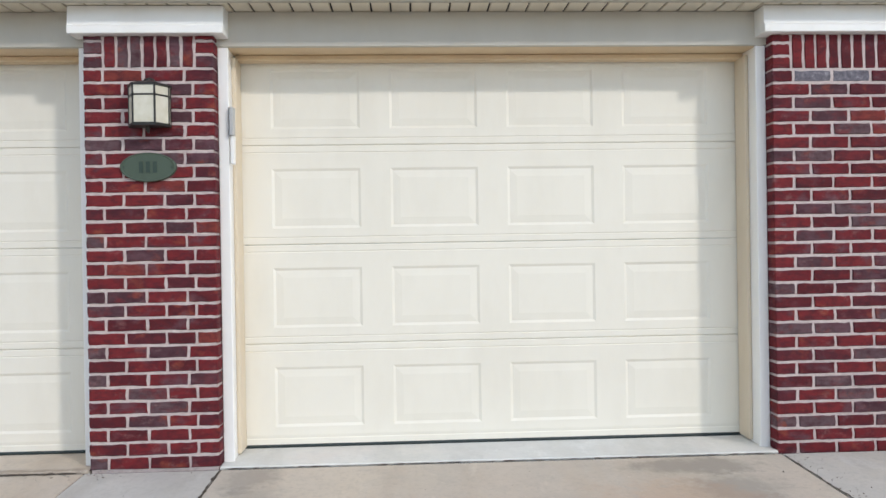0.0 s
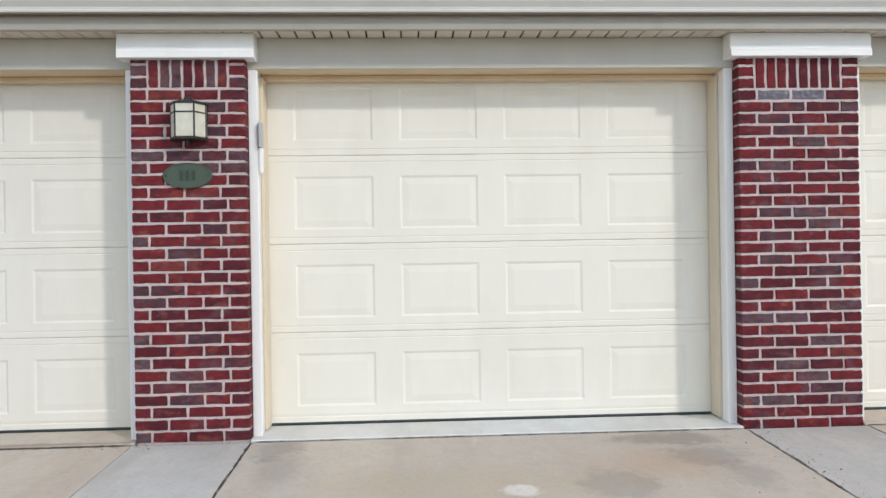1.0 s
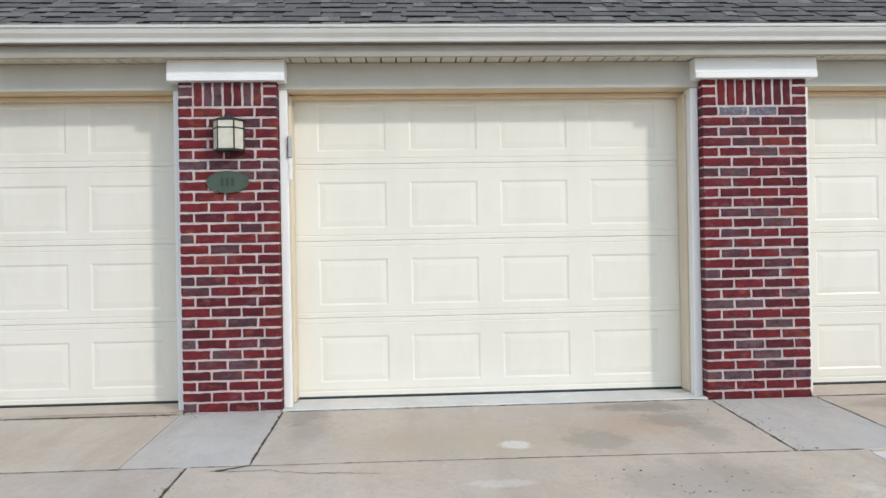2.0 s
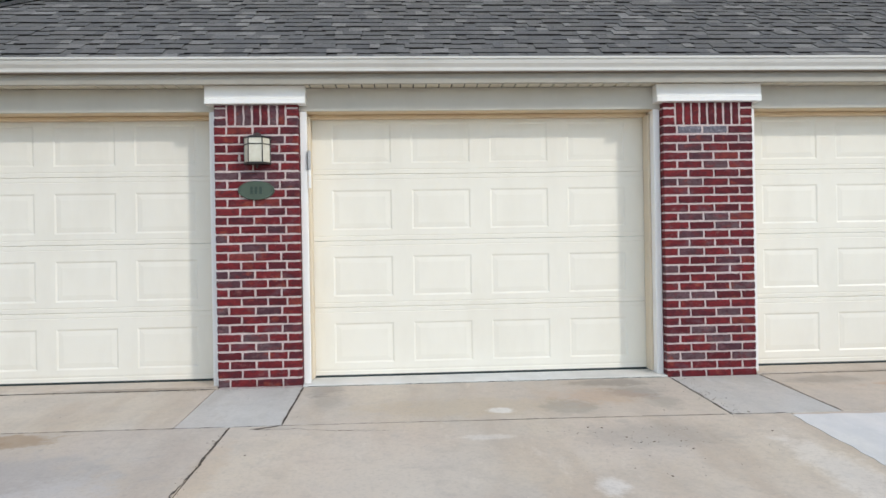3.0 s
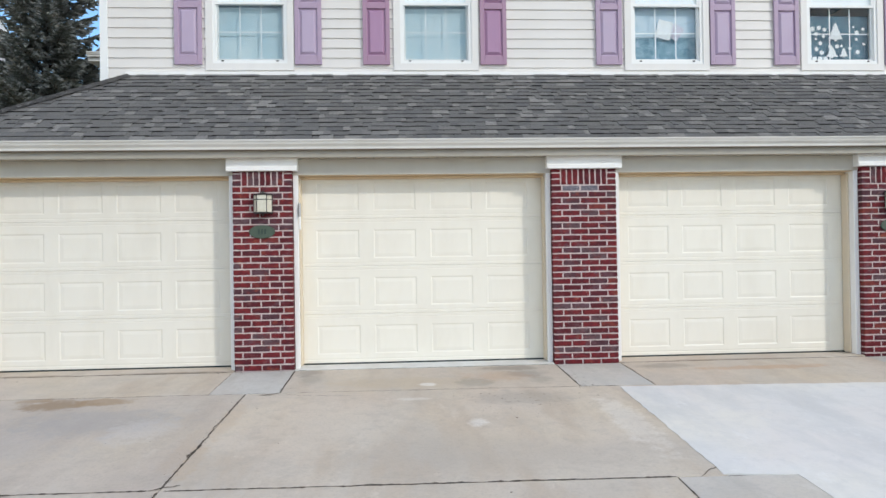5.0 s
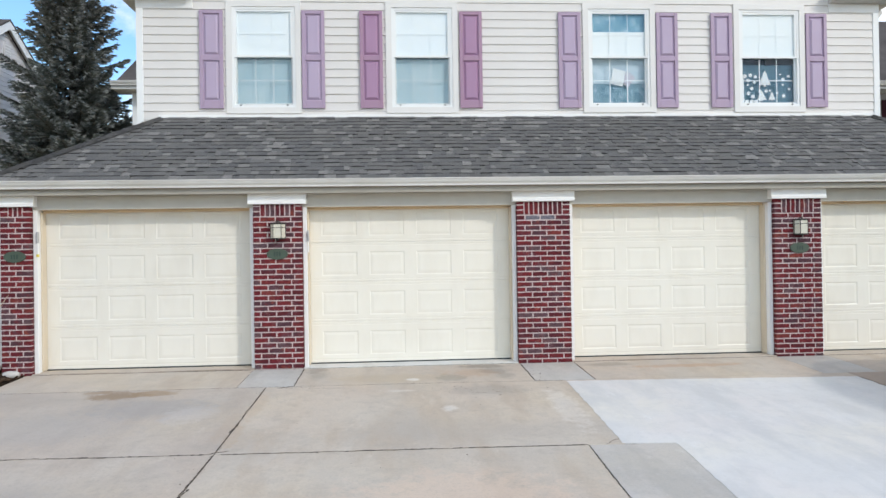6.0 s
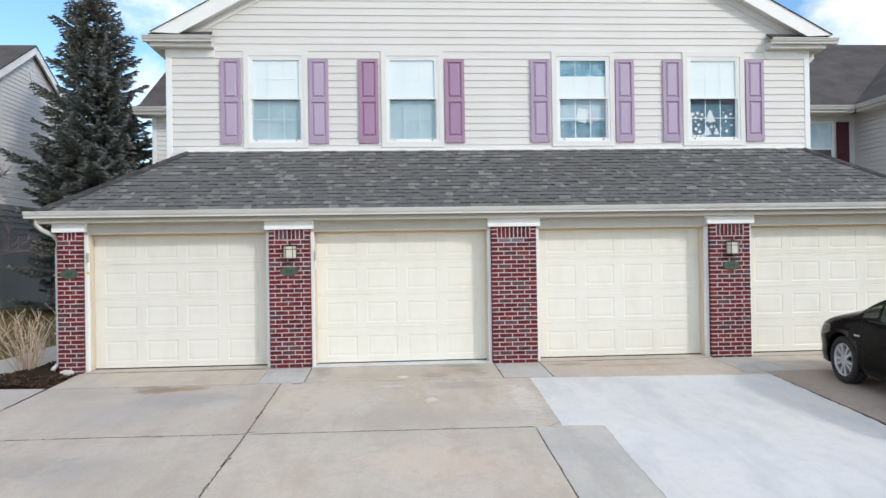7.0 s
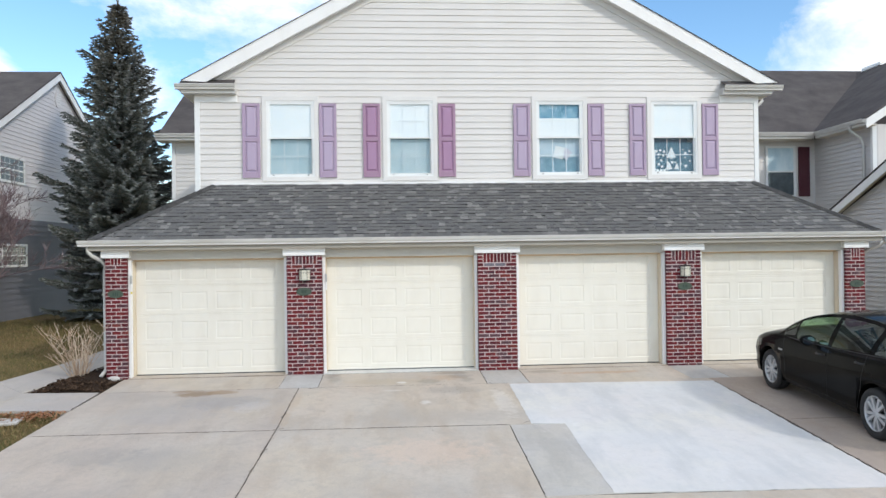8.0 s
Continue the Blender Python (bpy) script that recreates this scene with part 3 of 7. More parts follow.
J1, J2, J3 = -1.05, -3.59, -6.14
for x0, x1, mat in ((-4.95, -2.085, CONC), (-2.085, -1.42, CONC_GREY), (-1.42, 1.435, CONC), (1.435, 2.16, CONC_GREY),
                    (2.16, 5.0, CONC), (5.0, 5.7, CONC_GREY), (5.7, 8.55, CONC), (8.55, 9.1, CONC_GREY)):
    slab(driveway, [(x0, -0.028), (x1, -0.028), (x1, J1 - (0.07 if x1 > 0 else 0)), (x0, J1 - (0.07 if x0 > 0 else 0))], mat)
slab(driveway, [(-4.95, J1), (-1.735, J1 - 0.01), (-1.735, J2 + 0.07), (-4.98, J2 + 0.13)], CONC_WORN)
slab(driveway, [(-1.735, J1 - 0.01), (0.2, J1 - 0.035), (1.815, J1 - 0.07), (1.725, J2), (-1.735, J2 + 0.07)], CONC)
slab(driveway, [(1.815, -1.12), (5.29, -1.12), (5.29, -1.36), (1.815, -1.21)], CONC)
# the new section was poured as a thin coat with a ragged edge over its neighbours
rr = random.Random(31)
ragged = []
corners = [(1.80, -1.165), (5.275, -1.345), (5.055, J3 - 0.115), (2.045, J3 + 0.01), (2.15, J2 - 0.03), (1.70, J2 + 0.012)]
for k, (pa, pb) in enumerate(zip(corners, corners[1:] + corners[:1])):
    steps = max(int(math.hypot(pb[0] - pa[0], pb[1] - pa[1]) / 0.09), 3)
    for i in range(steps):
        rough_edge = 0.004 if i == 0 else (0.011 if k != 1 else 0.016)
        ragged.append((pa[0] + (pb[0] - pa[0]) * i / steps + rr.uniform(-1, 1) * rough_edge, pa[1] + (pb[1] - pa[1]) * i / steps + rr.uniform(-1, 1) * rough_edge))
slab(driveway, ragged, CONC_NEW, lift=0.003, label="newly poured white concrete", gap=0.0)
slab(driveway, [(5.29, -1.12), (9.1, -1.12), (9.1, -3.78), (5.20, -3.74)], CONC_BROWN_SHADE)
slab(driveway, [(5.20, -3.74), (9.1, -3.78), (9.1, J3 - 0.14), (5.07, J3 - 0.1)], CONC_BROWN_SHADE)
slab(driveway, [(-4.98, J2 + 0.13), (-1.735, J2 + 0.07), (-1.77, J3 + 0.02), (-5.0, J3 + 0.06)], CONC_WORN)
slab(driveway, [(-1.735, J2 + 0.07), (1.405, J2), (1.34, J3), (-1.77, J3 + 0.02)], CONC)
slab(driveway, [(1.405, J2), (2.165, J2 - 0.02), (2.06, J3), (1.34, J3)], CONC_GREY)
for y0, y1 in ((J3, -8.9), (-8.9, -11.6), (-11.6, -15.5)):
    for x0, x1 in ((-5.0, -1.775), (-1.775, 1.34), (1.34, 5.07), (5.07, 9.1)):
        drop = 0.12 if y0 == J3 else 0.0
        slab(driveway, [(x0, y0 - (drop if x0 > 5 else 0)), (x1, y0 - (drop if x1 > 5 else 0)), (x1, y1), (x0, y1)], CONC)
# soil that shows in the joints
bm = bmesh.new()
quad_slab(bm, [(-4.93, -0.0125, -0.007), (9.05, -0.0125, -0.007), (9.05, -12.9, ground_z(-12.9) - 0.009), (-4.93, -12.9, ground_z(-12.9) - 0.009)], (0, 0, -0.05))
part("joint_filler", bm, CRACK, driveway, "dark dirt in the joints")


def crack(a, b, wide, seed, wander=0.02):
    """A ragged dark crack between two places in plan."""
    rr = random.Random(seed)
    a, b = Vector(a), Vector(b)
    k = max(int((b - a).length / 0.022), 4)
    side = Vector((-(b - a).y, (b - a).x)).normalized()
    bm = bmesh.new()
    off, rows = 0.0, []
    for i in range(k + 1):
        off = off * 0.75 + rr.uniform(-1, 1) * wander * 0.6
        c = a.lerp(b, i / k) + side * off * math.sin(math.pi * i / k)
        w = wide * (rr.uniform(0.25, 1.0) if rr.random() < 0.8 else rr.uniform(1.0, 1.7)) * (0.35 if i in (0, k) else 1)
        rows.append([bm.verts.new((q.x, q.y, ground_z(q.y) + 0.0022)) for q in (c - side * w / 2, c + side * w / 2)])
    for p, q in zip(rows, rows[1:]):
        bm.faces.new((p[0], p[1], q[1], q[0]))
    part("crack", bm, CRACK, driveway, "ragged dark crack")


crack((-1.735, -1.07), (-1.735, -3.5), 0.013, 1, 0.012)
crack((-1.736, -3.55), (-1.77, -6.1), 0.014, 2, 0.012)
crack((-1.725, -2.62), (-1.75, -2.90), 0.030, 41, 0.012)
crack((-1.63, -3.44), (-1.80, -3.52), 0.022, 42, 0.02)
crack((-1.776, -6.15), (-1.776, -8.85), 0.014, 33, 0.007)
crack((-1.72, -4.3), (-1.765, -4.55), 0.02, 34, 0.01)
crack((-1.60, -1.13), (-1.42, -1.06), 0.020, 3, 0.02)
crack((-1.60, -1.13), (-0.75, -1.24), 0.006, 4, 0.03)
crack((1.55, -3.6), (1.74, -3.42), 0.008, 6, 0.02)
crack((-4.9, -3.46), (-1.8, -3.52), 0.018, 7, 0.012)
crack((-1.7, -3.53), (1.4, -3.585), 0.018, 8, 0.010)
crack((1.435, -0.05), (1.435, -1.1), 0.014, 9, 0.006)
crack((2.16, -0.05), (2.16, -1.1), 0.009, 10, 0.012)
crack((-1.42, -0.05), (-1.42, -1.03), 0.014, 11, 0.006)
for k, (xa, xb) in enumerate(((-1.40, 1.42), (2.17, 4.98), (5.72, 8.5))):
    crack((xa, -0.022), (xb, -0.022), 0.014, 20 + k, 0.004)
crack((-4.975, -0.98), (-4.98, -2.12), 0.03, 30, 0.01)
crack((5.28, -3.74), (9.0, -3.78), 0.012, 31, 0.006)
crack((-4.9, J1), (-1.76, J1 - 0.01), 0.009, 36, 0.003)
crack((-1.72, J1 - 0.01), (0.2, J1 - 0.035), 0.008, 37, 0.003)
crack((0.2, J1 - 0.035), (1.8, J1 - 0.07), 0.008, 38, 0.003)
crack((2.2, -1.215), (5.2, -1.355), 0.008, 32, 0.004)
crack((-2.95, -0.024), (-2.12, -0.024), 0.034, 13, 0.008)
crack((-4.85, -0.022), (-2.9, -0.022), 0.022, 14, 0.008)
crack((5.283, -1.40), (5.205, -3.74), 0.016, 15, 0.006)
crack((5.205, -3.74), (5.09, -5.9), 0.016, 35, 0.006)
crack((1.40, -3.62), (1.345, -6.1), 0.010, 16, 0.010)

solid("road", boxes((-60, 60, -24, -15.55, ground_z(-13) - 0.11, ground_z(-13) - 0.02)), CONC_GREY, "wide grey concrete street behind the driveway", "road", "structure")

# walkway and planting bed beside the driveway
walkway = thing("walkway", "pale concrete garden walk curving round the planting bed", "walkway", kind="structure")
slab(walkway, [(-4.985, -1.0), (-4.97, -2.13), (-6.25, -2.02), (-6.26, -0.90)], CONC_WALK)
slab(walkway, [(-6.26, -0.90), (-6.25, -2.02), (-8.6, -1.85), (-8.6, -0.75), (-7.15, 0.0)], CONC_WALK)
slab(walkway, [(-6.26, -0.90), (-7.15, 0.0), (-6.75, 1.6), (-5.85, 0.9)], CONC_WALK)
slab(walkway, [(-5.85, 0.9), (-6.75, 1.6), (-6.5, 3.2), (-5.62, 2.9)], CONC_WALK)
slab(walkway, [(-5.62, 2.9), (-6.5, 3.2), (-6.4, 7.0), (-5.55, 7.0)], CONC_WALK)

# ---------------------------------------------------------------- garage: pillars
JOINT, SOLDIER_TOP, COURSE = 0.0146, 2.165, 0.0691
PILLARS = ((-5.265, -4.893), (-2.068, -1.430), (1.430, 2.154), (5.013, 5.679), (8.555, 8.935))
OPENINGS = tuple((a[1], b[0]) for a, b in zip(PILLARS, PILLARS[1:]))
BRICK_MESHES = {}


def brick_mesh(w, h, d, kind, mat=BRICK):
    """A brick w x h on its face and d deep, with worn edges; a few kinds of each size."""
    key = (round(w, 3), round(h, 3), round(d, 3), kind, mat.name)
    if key not in BRICK_MESHES:
        rr = random.Random(str(key))
        long = w > h * 1.4
        tall = h > w * 1.4
        us = [-0.5, -0.31, -0.1, 0.14, 0.33, 0.5] if long else [-0.5, 0.1, 0.5]
        vs = [-0.5, -0.31, -0.1, 0.14, 0.33, 0.5] if tall else [-0.5, -0.1, 0.5]
        ring = [(u, -0.5) for u in us] + [(0.5, v) for v in vs[1:]] + [(u, 0.5) for u in us[-2::-1]] + [(-0.5, v) for v in vs[-2:0:-1]]
        bm = bmesh.new()
        jig = [(rr.uniform(-1, 1) * 0.0028, rr.uniform(-1, 1) * 0.0019) for r in ring]
        rows = []
        for inset, y, amount in ((0.0, d, 0.0), (0.0, 0.004, 1.0), (0.0035, rr.uniform(-0.0012, 0.0012), 1.0)):
            rows.append([bm.verts.new(((u * (w - 2 * inset)) + jx * amount, y + (rr.uniform(-0.001, 0.001) if amount else 0), v * (h - 2 * inset) + jz * amount)) for (u, v), (jx, jz) in zip(ring, jig)])
        for r0, r1 in zip(rows, rows[1:]):
            for k in range(len(ring)):
                bm.faces.new((r0[k], r0[(k + 1) % len(ring)], r1[(k + 1) % len(ring)], r1[k]))
        bm.faces.new(rows[-1])
        BRICK_MESHES[key] = mesh_of(bm, "brick", mat)
    return BRICK_MESHES[key]


def lay_brick(parent, x, z, w, h, d=0.12, mat=BRICK):
    ob = new("brick", brick_mesh(w, h, d, RNG.randrange(6), mat))
    ob.parent = parent
    ob.location = (x, RNG.uniform(-0.0025, 0.0025), z)
    ob.rotation_euler = (0, RNG.uniform(-0.004, 0.004), RNG.uniform(-0.006, 0.006))
    return ob


def pillar(x0, x1, rows_a, rows_b, soldiers, end_w, lift=-0.012):
    w = x1 - x0
    p = thing("brick_pillar", "dark red brick garage pillar with pale mortar and white cap", "pillar", ((x0 + x1) / 2, 0, 0), "garage pillars")
    part("mortar", boxes((-w / 2 + 0.006, w / 2 - 0.006, 0.0055, 0.44, -0.12, 2.30)), MORTAR, p, "recessed pale mortar")
    for c in range(-1 if lift > 0 else 0, 29):
        widths = rows_a if c % 2 else rows_b
        k = (w - JOINT * (len(widths) - 1)) / sum(widths)
        x = -w / 2
        for i, bw in enumerate(widths):
            bw *= k
            lay_brick(p, x + bw / 2, COURSE * (c + 0.5) + lift, bw, COURSE - JOINT, mat=BRICK_SILVER if (c, soldiers) == (28, 8) and i in (1, 2) else BRICK)
            x += bw + JOINT
    foot = COURSE * 29 + lift + JOINT / 2
    rest = SOLDIER_TOP - foot - 2 * COURSE
    for sg in (-1, 1):
        for k in range(2):
            lay_brick(p, sg * (w / 2 - end_w / 2), foot + COURSE * (k + 0.5) - JOINT / 2, end_w, COURSE - JOINT)
        lay_brick(p, sg * (w / 2 - end_w / 2), foot + 2 * COURSE + rest / 2, end_w, rest)
    room = w - 2 * end_w - 2 * JOINT
    sw = (room - JOINT * (soldiers - 1)) / soldiers
    for i in range(soldiers):
        lay_brick(p, -room / 2 + sw / 2 + i * (sw + JOINT), (foot + SOLDIER_TOP) / 2, sw, SOLDIER_TOP - foot)
    bm = bmesh.new()
    prof = [(-0.045, 2.167), (-0.045, 2.206), (-0.034, 2.212), (-0.034, 2.306), (0.070, 2.306), (0.070, 2.167)]
    extrude(bm, prof, "x", -w / 2 - 0.06, w / 2 + 0.06)
    bmesh.ops.bevel(bm, geom=[e for e in bm.edges], offset=0.003, segments=1, affect="EDGES")
    part("cap", bm, TRIM, p, "white metal-wrapped cap")
    part("cap_seam", boxes((-w / 2 - 0.055, w / 2 + 0.055, -0.030, 0.066, 2.3063, 2.3085)), GRIME_SHADE, p, "dark line in the seam over the cap")
    return p


pillar(*PILLARS[0], (0.095, 0.15, 0.095), (0.175, 0.175), 3, 0.09, 0.032)
pillar(*PILLARS[1], (0.182, 0.19, 0.135, 0.10), (0.085, 0.19, 0.19, 0.143), 7, 0.088, -0.001)
pillar(*PILLARS[2], (0.195, 0.195, 0.195, 0.105), (0.105, 0.195, 0.195, 0.195), 8, 0.095, -0.020)
pillar(*PILLARS[3], (0.105, 0.195, 0.195, 0.14), (0.19, 0.195, 0.14, 0.105), 7, 0.10, -0.036)
pillar(*PILLARS[4], (0.175, 0.175), (0.095, 0.15, 0.095), 3, 0.10)

# ---------------------------------------------------------------- garage doors and their surrounds
DOOR_Y, SEC, CAS = 0.30, 0.540, 0.055


def door_section(width, height, foot=0.0):
    """One section of a raised-panel door: four panels, and a rib along both edges. Its face is y = 0, towards -y."""
    bm = bmesh.new()
    pw, ph = 0.482, 0.325
    pitch = (width - 2 * 0.178 - pw) / 3
    xs = [0.0]
    for i in range(4):
        xs += [0.178 + i * pitch, 0.178 + i * pitch + pw]
    xs.append(width)
    ribs = [(0.0, 0.004), (0.005, 0.0), (0.034, 0.0), (0.038, 0.003), (0.043, 0.0)]
    prof = ribs + [(0.088, 0.0), (0.088 + ph, 0.0)] + [(height - z, y) for z, y in ribs[::-1]]
    prof = [(z + (foot if z > 0.04 else 0), y) for z, y in prof]
    grid = [[bm.verts.new((x - width / 2, y, z)) for x in xs] for z, y in prof]
    for j in range(len(prof) - 1):
        for i in range(len(xs) - 1):
            if j == 5 and i % 2 == 1:
                a, b, z0, z1 = xs[i] - width / 2, xs[i + 1] - width / 2, prof[5][0], prof[6][0]
                ring = [grid[j][i], grid[j][i + 1], grid[j + 1][i + 1], grid[j + 1][i]]
                for inset, dep in ((0.007, 0.003), (0.014, 0.006), (0.054, 0.002)):
                    nxt = [bm.verts.new(c) for c in ((a + inset, dep, z0 + inset), (b - inset, dep, z0 + inset), (b - inset, dep, z1 - inset), (a + inset, dep, z1 - inset))]
                    for k in range(4):
                        bm.faces.new((ring[k], ring[(k + 1) % 4], nxt[(k + 1) % 4], nxt[k]))
                    ring = nxt
                bm.faces.new(ring)
            else:
                bm.faces.new((grid[j][i], grid[j][i + 1], grid[j + 1][i + 1], grid[j + 1][i]))
    edge = [grid[0][0], grid[0][-1], grid[-1][-1], grid[-1][0]]
    back = [bm.verts.new((v.co.x, 0.045, v.co.z)) for v in edge]
    bm.faces.new(back)
    low, high = grid[0], grid[-1]
    bm.faces.new(low[::-1] + [back[0], back[1]])
    bm.faces.new(high + [back[2], back[3]])
    bm.faces.new([r[0] for r in grid] + [back[3], back[0]])
    bm.faces.new([r[-1] for r in grid][::-1] + [back[1], back[2]])
    return bm


def garage_door(x0, x1, label, mat):
    w = x1 - x0 - 2 * CAS + 0.02
    d = thing("garage_door", label, "garage door", ((x0 + x1) / 2, DOOR_Y, 0.022), "garage doors")
    for i in range(4):
        foot = 0.012 if i == 0 else 0.0
        part("section", door_section(w, SEC - 0.0015, foot), mat, d, at=pose(0, 0, 0.014 - foot + SEC * i))
    bm = bmesh.new()
    tube(bm, [(-w / 2, 0.014, -0.002), (w / 2, 0.014, -0.002)], 0.017, sides=8)
    part("bottom_seal", bm, SEAL, d, "dark rubber bottom seal")
    return d


for i, (a, b) in enumerate(OPENINGS):
    garage_door(a, b, "closed cream raised-panel sectional garage door" + (" behind a parked car" if i == 3 else " with faint dirt"), DOOR_GREYER if i == 0 else DOOR)


def surround(x0, x1, sill_mat):
    """Casing, jambs, stops and header of one opening."""
    c, w = (x0 + x1) / 2, x1 - x0
    s = thing("door_surround", "white casing and cream header round a garage door", "door trim", (c, 0, 0), "door surrounds", "structure")
    for sg in (-1, 1):
        a, b = sorted((sg * (w / 2 - 0.001), sg * (w / 2 - CAS)))
        part("casing", boxes((a, b, 0.072, 0.096, -0.01, 2.128), bevel=0.004), TRIM, s)
        a, b = sorted((sg * (w / 2 - 0.012), sg * (w / 2 - CAS + 0.008)))
        part("jamb", boxes((a, b, 0.0965, 0.42, 0.0, 2.128)), TRIM, s)
        a, b = sorted((sg * (w / 2 - CAS + 0.0085), sg * (w / 2 - CAS - 0.014)))
        part("weather_stop", boxes((a, b, 0.17, 0.293, 0.02, 2.105), bevel=0.005), JAMB, s, "cream weather stop")
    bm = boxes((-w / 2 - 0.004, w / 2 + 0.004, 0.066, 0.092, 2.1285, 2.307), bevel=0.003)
    part("header", bm, HEADER, s, "cream metal-wrapped header board, darkened for eave shade")
    part("head_jamb", boxes((-w / 2 + 0.012, w / 2 - 0.012, 0.0925, 0.42, 2.1285, 2.16)), HEAD_WOOD, s, "brown wooden head jamb")
    part("head_stop", boxes((-w / 2 + CAS - 0.005, w / 2 - CAS + 0.005, 0.225, 0.293, 2.098, 2.128), bevel=0.005), HEAD_WOOD, s, "brown weather stop")
    # the raised concrete sill of the garage floor
    bm = bmesh.new()
    prof = [(-0.012, -0.08), (-0.012, 0.002), (-0.003, 0.008), (0.34, 0.011), (0.34, -0.08)]
    extrude(bm, prof, "x", -w / 2 + 0.004, w / 2 - 0.004)
    part("sill", bm, sill_mat, s, "weathered concrete sill")


for i, (a, b) in enumerate(OPENINGS):
    surround(a, b, CONC_SILL if i == 1 else CONC)

# walls, floor and ceiling that close the garages
X0, X1 = PILLARS[0][0], PILLARS[4][1]
solid("wall_garage_header", boxes((X0, X1, 0.45, 0.60, 2.10, 2.40)), SIDING_GREY, "plain wall above the garage doors", "wall", "structure")
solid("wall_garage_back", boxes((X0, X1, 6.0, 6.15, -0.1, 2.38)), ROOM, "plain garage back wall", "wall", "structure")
for name, x in (("wall_garage_west", X0 + 0.01), ("wall_garage_east", X1 - 0.13)):
    solid(name, boxes((x, x + 0.12, 0.46, 5.99, -0.1, 2.38)), SIDING, "plain sided garage end wall", "wall", "structure")
solid("floor_garage", boxes((X0 + 0.14, X1 - 0.14, 0.345, 5.99, -0.1, 0.018)), CONC_GREY, "grey concrete garage floor", "floor", "structure")

# ---------------------------------------------------------------- eaves: soffit, fascia, gutter
EX0, EX1, EY = -5.540, 9.20, -0.125          # edges of the roof
sof = thing("soffit", "tan slatted vinyl soffit under the eaves", "soffit", kind="structure")
n = int((EX1 - EX0) / 0.1)
slat_me = mesh_of(boxes((-0.0452, 0.0452, EY + 0.035, 0.45, 0, 0.012), bevel=0.003), "slat", SOFFIT)
for i in range(n):
    ob = new("slat", slat_me)
    ob.parent = sof
    ob.location = (EX0 + 0.05 + i * 0.1, 0, 2.309)
# black sheet that paints in the shade of the gaps between slats
part("backing", boxes((EX0 + 0.02, EX1 - 0.02, EY + 0.04, 0.45, 2.323, 2.333)), BLACK, sof, "black sheet painting the shade between slats")

fascia = thing("fascia", "cream metal fascia board below the gutter", "fascia", kind="structure")
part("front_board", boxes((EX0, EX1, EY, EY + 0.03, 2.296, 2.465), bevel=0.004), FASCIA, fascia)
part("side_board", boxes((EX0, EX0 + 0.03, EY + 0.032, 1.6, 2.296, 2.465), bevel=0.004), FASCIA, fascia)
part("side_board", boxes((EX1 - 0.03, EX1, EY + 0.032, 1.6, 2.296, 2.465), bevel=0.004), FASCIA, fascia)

GUT = [(0.0, 0.0), (-0.060, 0.0), (-0.066, 0.003), (-0.066, 0.013), (-0.061, 0.016), (-0.063, 0.03), (-0.086, 0.055), (-0.092, 0.075), (-0.091, 0.087), (-0.105, 0.088),
       (-0.105, 0.104), (-0.092, 0.104), (-0.088, 0.086), (-0.06, 0.03), (-0.052, 0.006), (-0.004, 0.006), (-0.004, 0.10), (0.0, 0.10)]


def gutter_run(a, b, axis, face, sign=1):
    """An ogee gutter along x or y, hung on the board at face, opening outwards to -y (or to -x, or +x)."""
    pts = [(face + sign * p * 0.8, 2.377 + q) for p, q in GUT]
    bm = bmesh.new()
    if axis == "x":
        return extrude(bm, pts, "x", a, b)
    extrude(bm, [(p, q) for p, q in pts], "y", a, b)
    return bm


gut = thing("gutter", "off-white ogee metal gutter along the garage eaves", "gutter")
part("front_run", gutter_run(EX0 - 0.13, EX1 + 0.10, "x", EY - 0.001), GUTTER, gut)
# strip added below the gutter: its shadow gap painted grimy brown
part("drip_edge", boxes((EX0 - 0.10, EX1 + 0.10, EY - 0.050, EY - 0.002, 2.3705, 2.3768)), GRIME_SHADE, gut, "dark strip for the dirty shadow gap under the gutter")
part("side_run", gutter_run(EY - 0.001, 1.5, "y", EX0 - 0.001), GUTTER, gut)
part("side_run", gutter_run(EY - 0.001, 1.5, "y", EX1 + 0.001, -1), GUTTER, gut)


def downspout(x, y, top, turn, back, label):
    d = thing("downspout", label, "downspout", (x, y, 0))
    bm = bmesh.new()
    tube(bm, [(0, 0, top), (0, 0, top - 0.10), (turn * 0.05, 0.06, top - 0.17), (turn * 0.16, back * 0.76, top - 0.25), (turn * 0.20, back * 0.97, top - 0.32), (turn * 0.20, back, top - 0.45),
              (turn * 0.20, back, 0.16), (turn * 0.17, back - 0.14, 0.06)], 0.036, sides=8)
    part("pipe", bm, GUTTER, d, smooth=True)
    for z in (0.6, 1.5):
        part("strap", boxes((turn * 0.20 - 0.045, turn * 0.20 + 0.045, back - 0.04, back + 0.045, z, z + 0.025)), GUTTER, d)
    return d


downspout(-5.52, -0.10, 2.38, 1, 0.24, "white metal downspout beside the end pillar")
downspout(9.25, -0.10, 2.38, -1, 0.34, "white metal downspout with an elbow at the end pillar")

